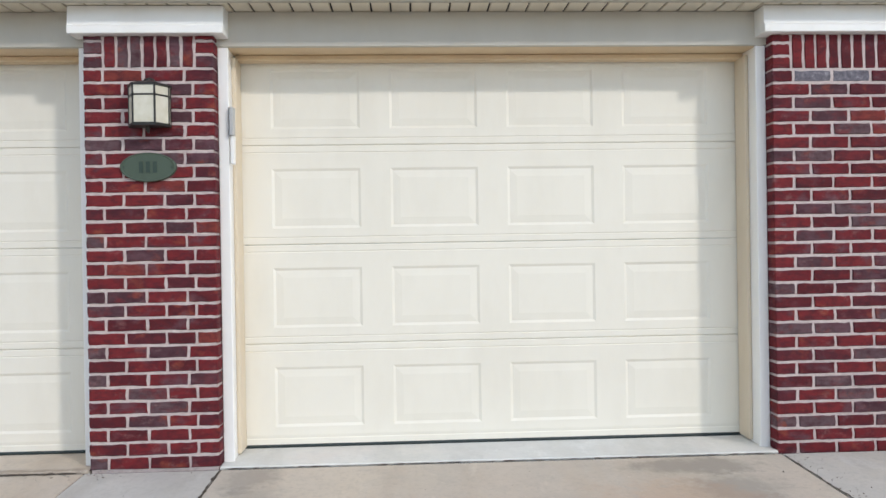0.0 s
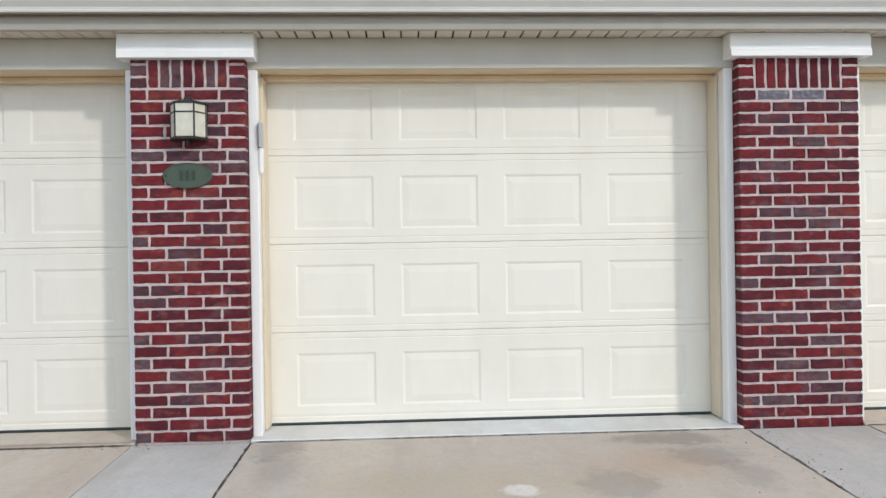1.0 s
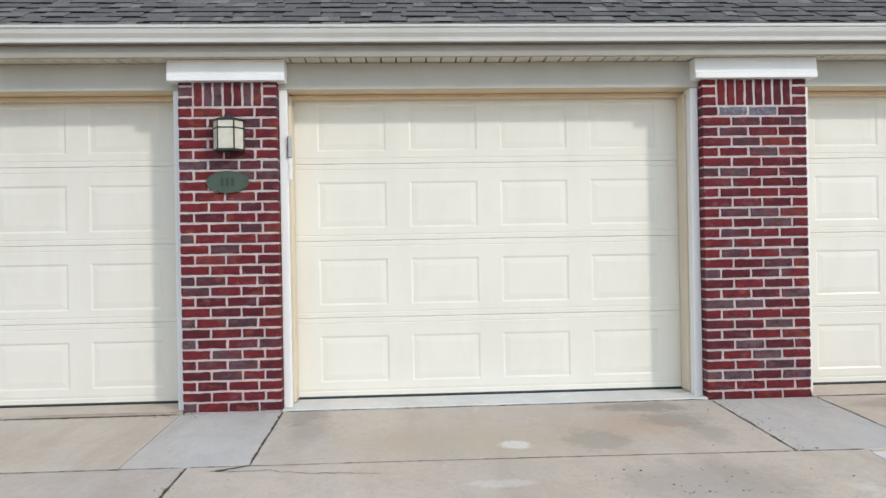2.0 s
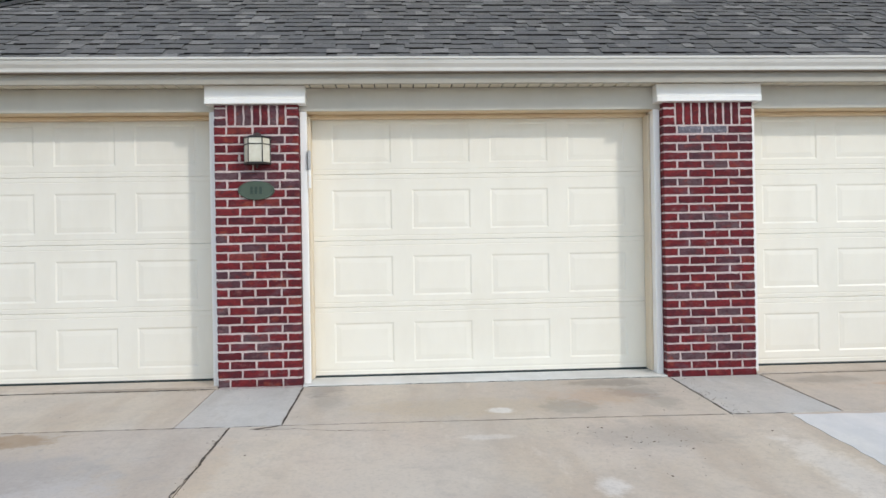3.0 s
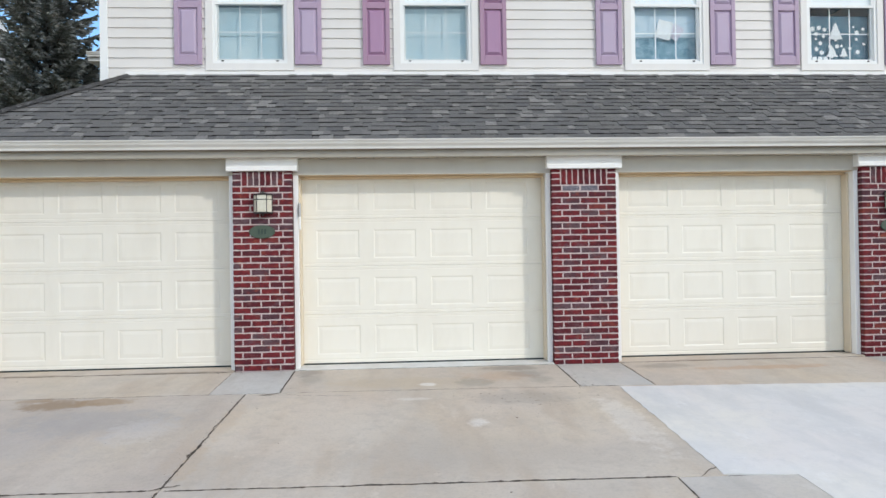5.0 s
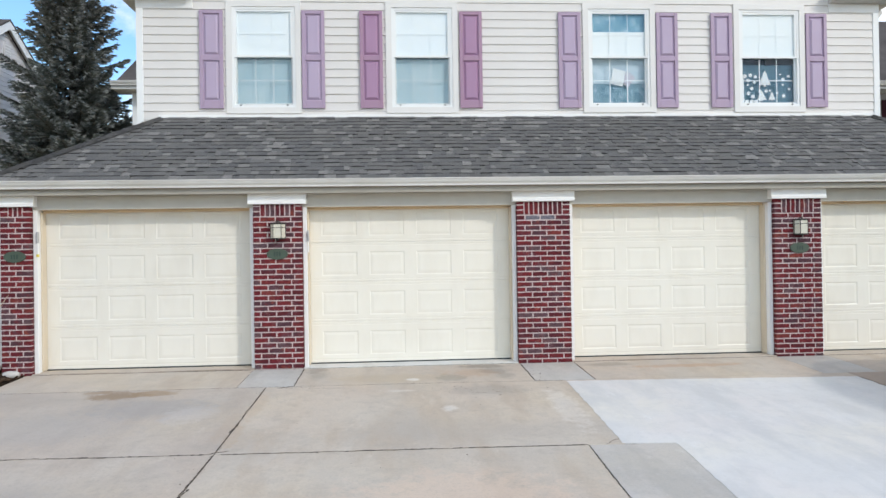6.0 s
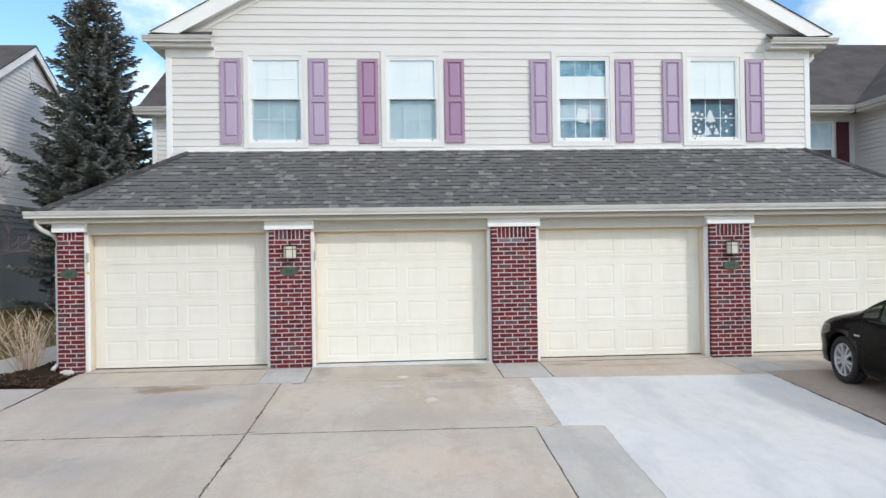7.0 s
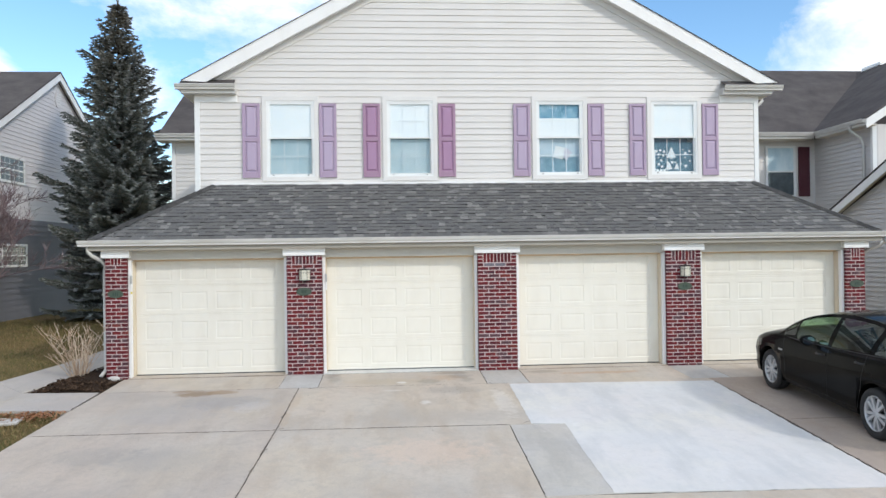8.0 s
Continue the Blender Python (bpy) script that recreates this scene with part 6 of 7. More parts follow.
def spruce(x, y, height, reach):
    base = ground_z(y) - 0.03
    t = thing("spruce_tree", "tall blue-grey spruce with dense drooping layered branches", "tree", (x, y, base))
    rr = random.Random(21)
    bm = bmesh.new()
    tube(bm, [(0, 0, 0), (0.02, 0.01, height * 0.3), (0.0, 0.03, height * 0.65), (0, 0, height)], 0.17, 0.012, 9)
    part("trunk", bm, BARK, t)
    lv, lf, nv, nf, tv, tf = [], [], [], [], [], []

    def spray(p, d, length, width, outer=False):
        """A tuft of needles: two crossed spindles along d."""
        d = d.normalized()
        s = d.orthogonal().normalized()
        q = d.cross(s)
        roll = rr.random() * math.pi
        for a in (roll, roll + math.pi / 2):
            w = (s * math.cos(a) + q * math.sin(a)) * width
            vv, ff = (tv, tf) if outer else (nv, nf)
            o = len(vv)
            vv.extend([tuple(p - d * 0.02), tuple(p + d * length * 0.35 + w), tuple(p + d * length), tuple(p + d * length * 0.35 - w)])
            ff.append((o, o + 1, o + 2, o + 3))

    z = 0.22
    while z < height - 0.12:
        f = z / height
        span = reach * min(1.0, (height - z) / 6.2) ** 0.88 * (0.86 + 0.14 * min(1, z / 2.2)) + 0.04
        count = 6 + int(5 * (1 - f)) + rr.randrange(2)
        turn = rr.random() * 6.28
        for i in range(count):
            a = turn + 6.283 * (i + rr.uniform(-0.3, 0.3)) / count
            L = span * rr.uniform(0.58, 1.0) * (1.24 if rr.random() < 0.18 else 1.0)
            out = Vector((math.cos(a), math.sin(a), 0))
            side = Vector((-out.y, out.x, 0))
            droop = rr.uniform(0.10, 0.30) * (1 - f * 1.3)
            steps = max(int(L / 0.085), 3)
            pts = []
            for sgm in range(steps + 1):
                u = sgm / steps
                pts.append(Vector((0, 0, z)) + out * L * u + side * 0.06 * L * math.sin(u * 2 + i) + Vector((0, 0, L * (-droop * u + 0.26 * droop * u ** 3 + 0.15 * u * u + (f * 0.45) * u))))
            o = len(lv)
            for sgm, p in enumerate(pts):
                r = 0.022 * (1 - sgm / steps) * (0.4 + L * 0.5) + 0.003
                lv.extend([tuple(p + side * r), tuple(p + Vector((0, 0, r * 1.2))), tuple(p - side * r)])
            for sgm in range(steps):
                b = o + sgm * 3
                for k in range(3):
                    lf.append((b + k, b + (k + 1) % 3, b + 3 + (k + 1) % 3, b + 3 + k))
            for sgm in range(1, steps + 1):
                u = sgm / steps
                if u < 0.18 and L > 0.7:
                    continue
                p = pts[sgm]
                tl = (0.12 + 0.40 * L * (1 - u) ** 0.8 * (0.5 + 0.5 * min(1, u * 3))) * rr.uniform(0.7, 1.15)
                for s in (-1, 1):
                    d = (out * rr.uniform(0.55, 0.95) + side * s * rr.uniform(0.6, 1.0) + Vector((0, 0, rr.uniform(-0.14, 0.10)))).normalized()
                    k = max(int(tl / 0.019), 4)
                    for j in range(k):
                        q = p + d * tl * (j + 0.3) / k + Vector((0, 0, -0.06 * tl * (j / k)))
                        dd = d + Vector((rr.uniform(-0.5, 0.5), rr.uniform(-0.5, 0.5), rr.uniform(-0.25, 0.45)))
                        spray(q, dd, rr.uniform(0.08, 0.14), rr.uniform(0.014, 0.024), j > k * 0.55)
                        if j % 2:
                            spray(q, d + Vector((rr.uniform(-0.8, 0.8), rr.uniform(-0.8, 0.8), rr.uniform(-0.2, 0.9))), 0.09, 0.014)
                if rr.random() < 0.6:
                    spray(p, out + Vector((rr.uniform(-0.3, 0.3), rr.uniform(-0.3, 0.3), rr.uniform(0.0, 0.7))), 0.14, 0.03)
        z += (0.17 + 0.08 * rr.random() + 0.10 * (1 - f)) * (0.80 if f < 0.45 else 0.92)
    for k in range(14):
        spray(Vector((0, 0, height - 0.35 + 0.03 * k)), Vector((rr.uniform(-0.6, 0.6), rr.uniform(-0.6, 0.6), 0.8)), 0.15, 0.02)
    tagged(part("branchwork", (lv, lf), BARK, t), kind="stuff")
    part("crown", (nv, nf), NEEDLES, t, "dark green needles")
    part("young_growth", (tv, tf), NEEDLE_TIP_LIT, t, "pale blue-grey needle tips, sunlit tone painted in")
    return t


spruce(-8.36, 9.3, 9.6, 2.0)


def bare_branches(t, start, d, length, radius, depth, rr, bm, spread=0.55):
    """Forking leafless twigs."""
    pts = [start]
    p, dd = start.copy(), d.normalized()
    k = 4 if depth > 1 else 3
    for i in range(k):
        dd = (dd + Vector((rr.uniform(-1, 1), rr.uniform(-1, 1), rr.uniform(-0.6, 1))) * 0.16).normalized()
        p = p + dd * length / k
        pts.append(p.copy())
    tube(bm, pts, radius, radius * 0.55, 5 if depth > 2 else 3, caps=False)
    if depth == 0:
        return
    for i in range(3 if depth > 1 else 13):
        j = rr.randint(1, k)
        nd = (dd + Vector((rr.uniform(-1, 1), rr.uniform(-1, 1), rr.uniform(-0.6, 0.9))) * spread * 1.5).normalized()
        bare_branches(t, pts[j], nd, length * rr.uniform(0.55, 0.8), max(radius * 0.6, 0.0055), depth - 1, rr, bm, spread)


def bare_tree(x, y, h, seed, label):
    rr = random.Random(seed)
    t = thing("bare_tree", label, "tree", (x, y, ground_z(y) - 0.04))
    bm = bmesh.new()
    tube(bm, [(0, 0, 0), (0.05, 0, h * 0.2), (0.02, 0.06, h * 0.34)], 0.085, 0.06, 8)
    part("trunk", bm, BARK, t)
    bm = bmesh.new()
    for i in range(13):
        a = i * 0.63 + rr.random()
        bare_branches(t, Vector((0.02, 0.05, h * (0.16 + 0.018 * i))), Vector((math.cos(a), math.sin(a), rr.uniform(0.15, 1.1))), h * 0.23, 0.022, 4, rr, bm)
    part("twig_growth", bm, TWIG, t, "purplish leafless twigs")


bare_tree(-10.95, 5.7, 5.4, 5, "leafless ornamental tree with fine purplish twigs")


def cane_shrub(x, y):
    rr = random.Random(3)
    s = thing("bare_shrub", "dry leafless shrub with pale straw-coloured canes", "shrub", (x, y, ground_z(y) + 0.02))
    bm = bmesh.new()
    for i in range(52):
        a = rr.random() * 6.28
        lean = rr.uniform(0.08, 0.75) if i > 9 else rr.uniform(0.8, 1.25)
        h = rr.uniform(0.55, 1.06) if lean < 0.8 else rr.uniform(0.4, 0.65)
        o = Vector((math.cos(a), math.sin(a), 0))
        b = o * rr.uniform(0.0, 0.16) + Vector((0, 0, -0.03))
        pts = [b, b + o * lean * h * 0.3 + Vector((0, 0, h * 0.4)), b + o * lean * h * 0.65 + Vector((rr.uniform(-0.04, 0.04), rr.uniform(-0.04, 0.04), h * 0.75)), b + o * lean * h * 0.95 + Vector((rr.uniform(-0.06, 0.06), 0, h))]
        tube(bm, pts, rr.uniform(0.004, 0.008), 0.003, 6)
        for k in range(rr.randrange(2, 5)):
            q = pts[rr.randrange(1, 3)].lerp(pts[3], rr.random() * 0.5)
            d = Vector((rr.uniform(-1, 1), rr.uniform(-1, 1), rr.uniform(0.5, 1.4))).normalized() * rr.uniform(0.10, 0.28)
            tube(bm, [q, q + d * 0.5 + Vector((0, 0, 0.01)), q + d], 0.0045, 0.003, 5)
    tagged(part("cane_growth", bm, CANE, s), kind="stuff")


cane_shrub(-5.83, 0.25)

# ---------------------------------------------------------------- planting bed, grass, stones
bed = thing("planting_bed", "dark bark mulch bed beside the end pillar", "planting bed", kind="structure")
poly = [(-4.99, -0.93), (-6.16, -0.86), (-5.85, 0.55), (-5.62, 1.2), (-5.28, 1.2), (-5.28, 0.02), (-4.96, -0.02)]
bm = bmesh.new()
c = (-5.5, -0.25)
ring = [bm.verts.new((px, py, ground_z(py) - 0.02)) for px, py in poly]
mid = [bm.verts.new((px * 0.72 + c[0] * 0.28, py * 0.72 + c[1] * 0.28, ground_z(py) + 0.045)) for px, py in poly]
for i in range(len(poly)):
    bm.faces.new((ring[i], ring[(i + 1) % len(poly)], mid[(i + 1) % len(poly)], mid[i]))
bm.faces.new(mid)
part("soil", bm, MULCH_SOIL, bed)


def inside(px, py, pts):
    hit = False
    for (ax, ay), (bx, by) in zip(pts, pts[1:] + pts[:1]):
        if (ay > py) != (by > py) and px < (bx - ax) * (py - ay) / (by - ay) + ax:
            hit = not hit
    return hit


rr = random.Random(9)
cv, cf = [], []
while len(cf) < 6 * 900:
    px, py = rr.uniform(-6.2, -4.95), rr.uniform(-0.95, 1.2)
    if not inside(px, py, poly):
        continue
    q = min(1, 2.2 * min(math.hypot(px - a, py - b) for a, b in poly))
    m4 = Matrix.Translation((px, py, ground_z(py) - 0.012 + 0.055 * q)) @ Euler((rr.uniform(-0.7, 0.7), rr.uniform(-0.7, 0.7), rr.random() * 6.28)).to_matrix().to_4x4()
    l, w, h = rr.uniform(0.02, 0.05), rr.uniform(0.006, 0.014), rr.uniform(0.003, 0.008)
    o = len(cv)
    cv += [tuple(m4 @ Vector((sx * l, sy * w, sz * h))) for sx in (-1, 1) for sy in (-1, 1) for sz in (-1, 1)]
    cf += [tuple(o + k for k in f) for f in ((0, 1, 3, 2), (4, 6, 7, 5), (0, 4, 5, 1), (2, 3, 7, 6), (0, 2, 6, 4), (1, 5, 7, 3))]
tagged(part("mulch_chips", (cv, cf), MULCH, bed, "dark bark chips"), kind="stuff")


def stone(x, y, r, mat, name, label):
    bm = bmesh.new()
    bmesh.ops.create_icosphere(bm, subdivisions=2, radius=1)
    for v in bm.verts:
        v.co *= 0.85 + 0.3 * noise.noise(v.co * 1.7 + Vector((x, y, 0)))
        v.co = Vector((v.co.x * r, v.co.y * r * 0.8, v.co.z * r * 0.5))
    s = solid(name, bm, mat, label, "stone", smooth=True)
    s.location = (x, y, ground_z(y) + r * 0.28)


stone(-5.08, -0.14, 0.13, STONE, "stone", "pale rounded stone at the foot of a pillar")
stone(-5.22, -0.20, 0.05, STONE, "stone", "small pale stone on the mulch")

gv, gf = [], []
rr = random.Random(4)
PATHS = [[(-4.90, -0.98), (-4.90, -2.15), (-6.25, -2.04), (-8.7, -1.87), (-8.7, -0.7), (-7.17, 0.02), (-6.77, 1.6), (-6.52, 3.2), (-6.42, 7.1), (-5.5, 7.1), (-5.2, 1.0)]]
for x0, x1, y0, y1, count, hh in ((-7.6, -5.03, -4.8, -2.1, 9000, 0.045), (-12.2, -6.4, -0.2, 9.0, 15000, 0.06), (-6.5, -4.3, 1.0, 8.5, 2500, 0.06)):
    for i in range(count):
        px, py = rr.uniform(x0, x1), rr.uniform(y0, y1)
        if inside(px, py, PATHS[0]) or inside(px, py, poly) or (px > -5.3 and py > -0.1):
            continue
        zz = ground_z(py) - 0.037
        a, h = rr.random() * 6.28, hh * rr.uniform(0.5, 1.3)
        dx, dy = math.cos(a) * 0.006, math.sin(a) * 0.006
        lx, ly = rr.uniform(-1, 1) * h * 0.9, rr.uniform(-1, 1) * h * 0.9
        o = len(gv)
        gv += [(px - dx, py - dy, zz), (px + dx, py + dy, zz), (px + lx, py + ly, zz + h)]
        gf.append((o, o + 1, o + 2))
tagged(solid("grass", (gv, gf), GRASS, "short dormant brown and green lawn grass", "grass"), kind="stuff")
cover = solid("utility_cover", boxes((-0.28, 0.28, -0.16, 0.16, -0.03, 0.012), bevel=0.006), STONE, "flat grey stone cover lying in the grass", "cover")
cover.matrix_basis = pose(-5.75, -2.62, ground_z(-2.62) - 0.012, 2.5, 0, 12)
lv, lf = [], []
for i in range(420):
    px, py = rr.gauss(-5.4, 0.28), rr.gauss(-2.36, 0.12)
    if px > -4.97 or py > -2.16:
        continue
    m4 = Matrix.Translation((px, py, ground_z(py) - 0.005 + rr.random() * 0.02)) @ Euler((rr.uniform(-0.6, 0.6), rr.uniform(-0.6, 0.6), rr.random() * 6.28)).to_matrix().to_4x4()
    o = len(lv)
    lv += [tuple(m4 @ Vector(c)) for c in ((-0.03, 0, 0), (0, -0.016, 0.005), (0.03, 0, 0), (0, 0.016, 0.005))]
    lf.append((o, o + 1, o + 2, o + 3))
LEAF = Mat("dead_leaf", (0.3, 0.12, 0.05), 0.8)
LEAF.base(LEAF.ramp(LEAF.island(), [(0.0, (0.20, 0.075, 0.035)), (0.6, (0.34, 0.15, 0.07)), (1.0, (0.27, 0.19, 0.09))]))
tagged(solid("leaf_litter", (lv, lf), LEAF.m, "rust-brown dead leaves in the grass", "leaves"), kind="stuff")
# debris on the concrete
dv, df = [], []
for i in range(640):
    if i >= 520:
        px, py = rr.uniform(-4.8, -1.5) if i % 3 else rr.gauss(-2.1, 0.15), rr.gauss(-0.05, 0.03)
    elif i < 130:
        px, py = rr.gauss(0.80, 0.32), rr.gauss(-1.6, 0.25)
    elif i < 330:
        px, py = rr.gauss(-1.74, 0.022), rr.uniform(-6.0, -1.1)
    elif i < 430:
        px, py = rr.gauss(1.47, 0.05), rr.uniform(-1.1, -0.03)
    else:
        px, py = rr.uniform(-4.5, 1.6), rr.uniform(-4.5, -0.05)
    m4 = Matrix.Translation((px, py, ground_z(py) + 0.004)) @ Matrix.Rotation(rr.random() * 6.28, 4, "Z")
    s = rr.uniform(0.0009, 0.0022) if i % 9 else rr.uniform(0.002, 0.0038)
    o = len(dv)
    dv += [tuple(m4 @ Vector((sx * s * 1.6, sy * s * 0.7, sz * s * 0.5))) for sx in (-1, 1) for sy in (-1, 1) for sz in (-1, 1)]
    df += [tuple(o + k for k in f) for f in ((0, 1, 3, 2), (4, 6, 7, 5), (0, 4, 5, 1), (2, 3, 7, 6), (0, 2, 6, 4), (1, 5, 7, 3))]
tagged(solid("debris", (dv, df), CRUMB, "scattered dark crumbs and bits of leaf on the concrete", "debris"), kind="stuff")

# ---------------------------------------------------------------- the parked car
CAR_BASE = pose(6.72, -3.39, ground_z(-3.39), math.degrees(math.atan(SLOPE)), 0, -3.2)
car = thing("parked_car", "glossy black hybrid hatchback parked nose-in to a garage", "car")
car.matrix_basis = CAR_BASE
# along the car: place, half width, underside, shoulder height, middle height
STATIONS = ((2.29, 0.46, 0.30, 0.50, 0.55), (2.24, 0.61, 0.22, 0.57, 0.65), (2.10, 0.76, 0.18, 0.68, 0.775), (1.85, 0.855, 0.17, 0.785, 0.895), (1.44, 0.885, 0.17, 0.875, 1.005),
            (1.00, 0.885, 0.17, 0.915, 1.075), (0.40, 0.88, 0.17, 0.925, 0.97), (-0.30, 0.88, 0.17, 0.955, 0.975), (-0.90, 0.88, 0.17, 0.995, 1.01), (-1.37, 0.875, 0.18, 1.025, 1.04),
            (-1.80, 0.85, 0.20, 1.045, 1.06), (-2.10, 0.79, 0.25, 1.04, 1.07), (-2.24, 0.72, 0.33, 0.98, 1.02))


def glide(rows, y, col):
    """A value of the rows, which run from front to back, at y: a smooth curve through them."""
    y = min(max(y, rows[-1][0]), rows[0][0])
    for i in range(len(rows) - 1):
        if rows[i + 1][0] <= y <= rows[i][0]:
            break
    a, b = rows[i], rows[i + 1]
    p, q = rows[max(i - 1, 0)], rows[min(i + 2, len(rows) - 1)]
    d = b[0] - a[0]
    f = (y - a[0]) / d
    m0 = (b[col] - p[col]) / (b[0] - p[0]) * d
    m1 = (q[col] - a[col]) / (q[0] - a[0]) * d
    return (2 * f ** 3 - 3 * f * f + 1) * a[col] + (f ** 3 - 2 * f * f + f) * m0 + (3 * f * f - 2 * f ** 3) * b[col] + (f ** 3 - f * f) * m1


def smooth_lerp(y, col):
    """A value of STATIONS at y along the car."""
    return glide(STATIONS, y, col)


def section(y, hw, zb, zs, zt):
    h = zs - zb
    half = [(0.0, zb), (hw * 0.80, zb), (hw * 0.955, zb + 0.05), (hw * 0.985, zb + h * 0.28), (hw * 0.978, zb + h * 0.45), (hw, zb + h * 0.66), (hw * 0.985, zb + h * 0.86), (hw * 0.955, zs),
            (hw * 0.88, zs + (zt - zs) * 0.35), (hw * 0.55, zs + (zt - zs) * 0.85), (0.0, zt)]
    return [(x, y, z) for x, z in half] + [(-x, y, z) for x, z in half[-2:0:-1]]


bm = bmesh.new()
fine = []
for a, b in zip(STATIONS, STATIONS[1:]):
    for k in range(5):
        y = a[0] + (b[0] - a[0]) * k / 5
        fine.append((y, *[smooth_lerp(y, col) for col in (1, 2, 3, 4)]))
fine.append(STATIONS[-1])
rings = [[bm.verts.new(c) for c in section(*s)] for s in fine]
for r0, r1 in zip(rings, rings[1:]):
    for k in range(len(r0)):
        bm.faces.new((r0[k], r0[(k + 1) % len(r0)], r1[(k + 1) % len(r0)], r1[k]))
bm.faces.new(rings[0])
bm.faces.new(rings[-1][::-1])
body = part("body", bm, CAR, car, smooth=True)
# wheel arches are cut out of the body
arch_bm = bmesh.new()
for y in (1.37, -1.37):
    for sg in (-1, 1):
        tube(arch_bm, [(sg * 0.60, y, 0.315), (sg * 1.2, y, 0.315)], 0.372, sides=40)
cutter = new("cutter", mesh_of(arch_bm, "cutter", BLACK))
cut = body.modifiers.new("arches", "BOOLEAN")
cut.object, cut.operation, cut.solver = cutter, "DIFFERENCE", "EXACT"
cutter.parent = car
bpy.context.view_layer.update()
deps = bpy.context.evaluated_depsgraph_get()
whole = bpy.data.meshes.new_from_object(body.evaluated_get(deps))
body.modifiers.clear()
body.data = whole
bpy.data.objects.remove(cutter)


ROOF_LINE = ((1.10, 0.80, 0.975), (0.87, 0.745, 1.115), (0.55, 0.685, 1.255), (0.2, 0.63, 1.345), (-0.2, 0.60, 1.405), (-0.6, 0.585, 1.425),
             (-1.05, 0.575, 1.405), (-1.5, 0.575, 1.325), (-1.9, 0.59, 1.19), (-2.2, 0.64, 1.07))


def roof_line(y):
    """Half width and height of the upper edge of the side glass."""
    return glide(ROOF_LINE, y, 1), glide(ROOF_LINE, y, 2)


def side_at(y, f, sg, out=0.0):
    rw, rz = roof_line(y)
    bw, bz = smooth_lerp(y, 1) * 0.945, smooth_lerp(y, 3) - 0.004
    bulge = 0.022 * math.sin(math.pi * f)
    return Vector((sg * (bw + (rw - bw) * f + bulge + out), y, bz + (rz - bz) * f))


ys = [1.10 - (1.10 + 2.2) * i / 66 for i in range(67)]


def glass_here(y, f):
    if not 0.06 < f < 0.9:
        return None
    if 0.93 > y > 0.66 and 0.2 < f < 0.8:
        return "sail_window"
    if 0.58 > y > -0.27:
        return "front_window"
    if -0.37 > y > -1.22:
        return "rear_window"
    if -1.30 > y > -1.62 and f < 0.75:
        return "quarter_window"
    return None


FS = [0, 0.06, 0.2, 0.4, 0.6, 0.78, 0.9, 1.0]
meshes = {}
for sg in (-1, 1):
    for i in range(66):
        for j in range(len(FS) - 1):
            ym, fm = (ys[i] + ys[i + 1]) / 2, (FS[j] + FS[j + 1]) / 2
            kind = glass_here(ym, fm)
            key = (kind or "pillar_frame", sg)
            b = meshes.setdefault(key, bmesh.new())
            off = 0.0 if kind else 0.004
            b.faces.new([b.verts.new(side_at(yy, ff, sg, off)) for yy, ff in ((ys[i], FS[j]), (ys[i + 1], FS[j]), (ys[i + 1], FS[j + 1]), (ys[i], FS[j + 1]))])
for (kind, sg), b in meshes.items():
    bmesh.ops.remove_doubles(b, verts=b.verts, dist=0.0005)
    g = kind != "pillar_frame"
    ob = part(kind, b, (CAR_GLASS if kind == "front_window" else PRIVACY) if g else CAR, car, "tinted glass" if g else "", smooth=True)
tops = {"windscreen": bmesh.new(), "roof": bmesh.new(), "rear_screen": bmesh.new()}
for i in range(66):
    ym = (ys[i] + ys[i + 1]) / 2
    b = tops["windscreen" if ym > 0.12 else "roof" if ym > -1.32 else "rear_screen"]
    for j in range(8):
        def top_at(yy, u):
            rw, rz = roof_line(yy)
            crown = 0.055 * (1 - u * u) * (1.0 - 0.5 * min(max((yy + 0.1) / 0.6, 0.0), 1.0))
            return (rw * u, yy + 0.10 * (1 - u * u) * min(max((yy + 0.1) / 0.5, 0.0), 1.0), rz + crown + 0.002)
        u0, u1 = -1 + j / 4, -1 + (j + 1) / 4
        b.faces.new([b.verts.new(top_at(yy, u)) for yy, u in ((ys[i], u0), (ys[i + 1], u0), (ys[i + 1], u1), (ys[i], u1))])
for kind, b in tops.items():
    bmesh.ops.remove_doubles(b, verts=b.verts, dist=0.0005)
    part(kind, b, CAR if kind == "roof" else CAR_GLASS, car, "" if kind == "roof" else "tinted glass", smooth=True)

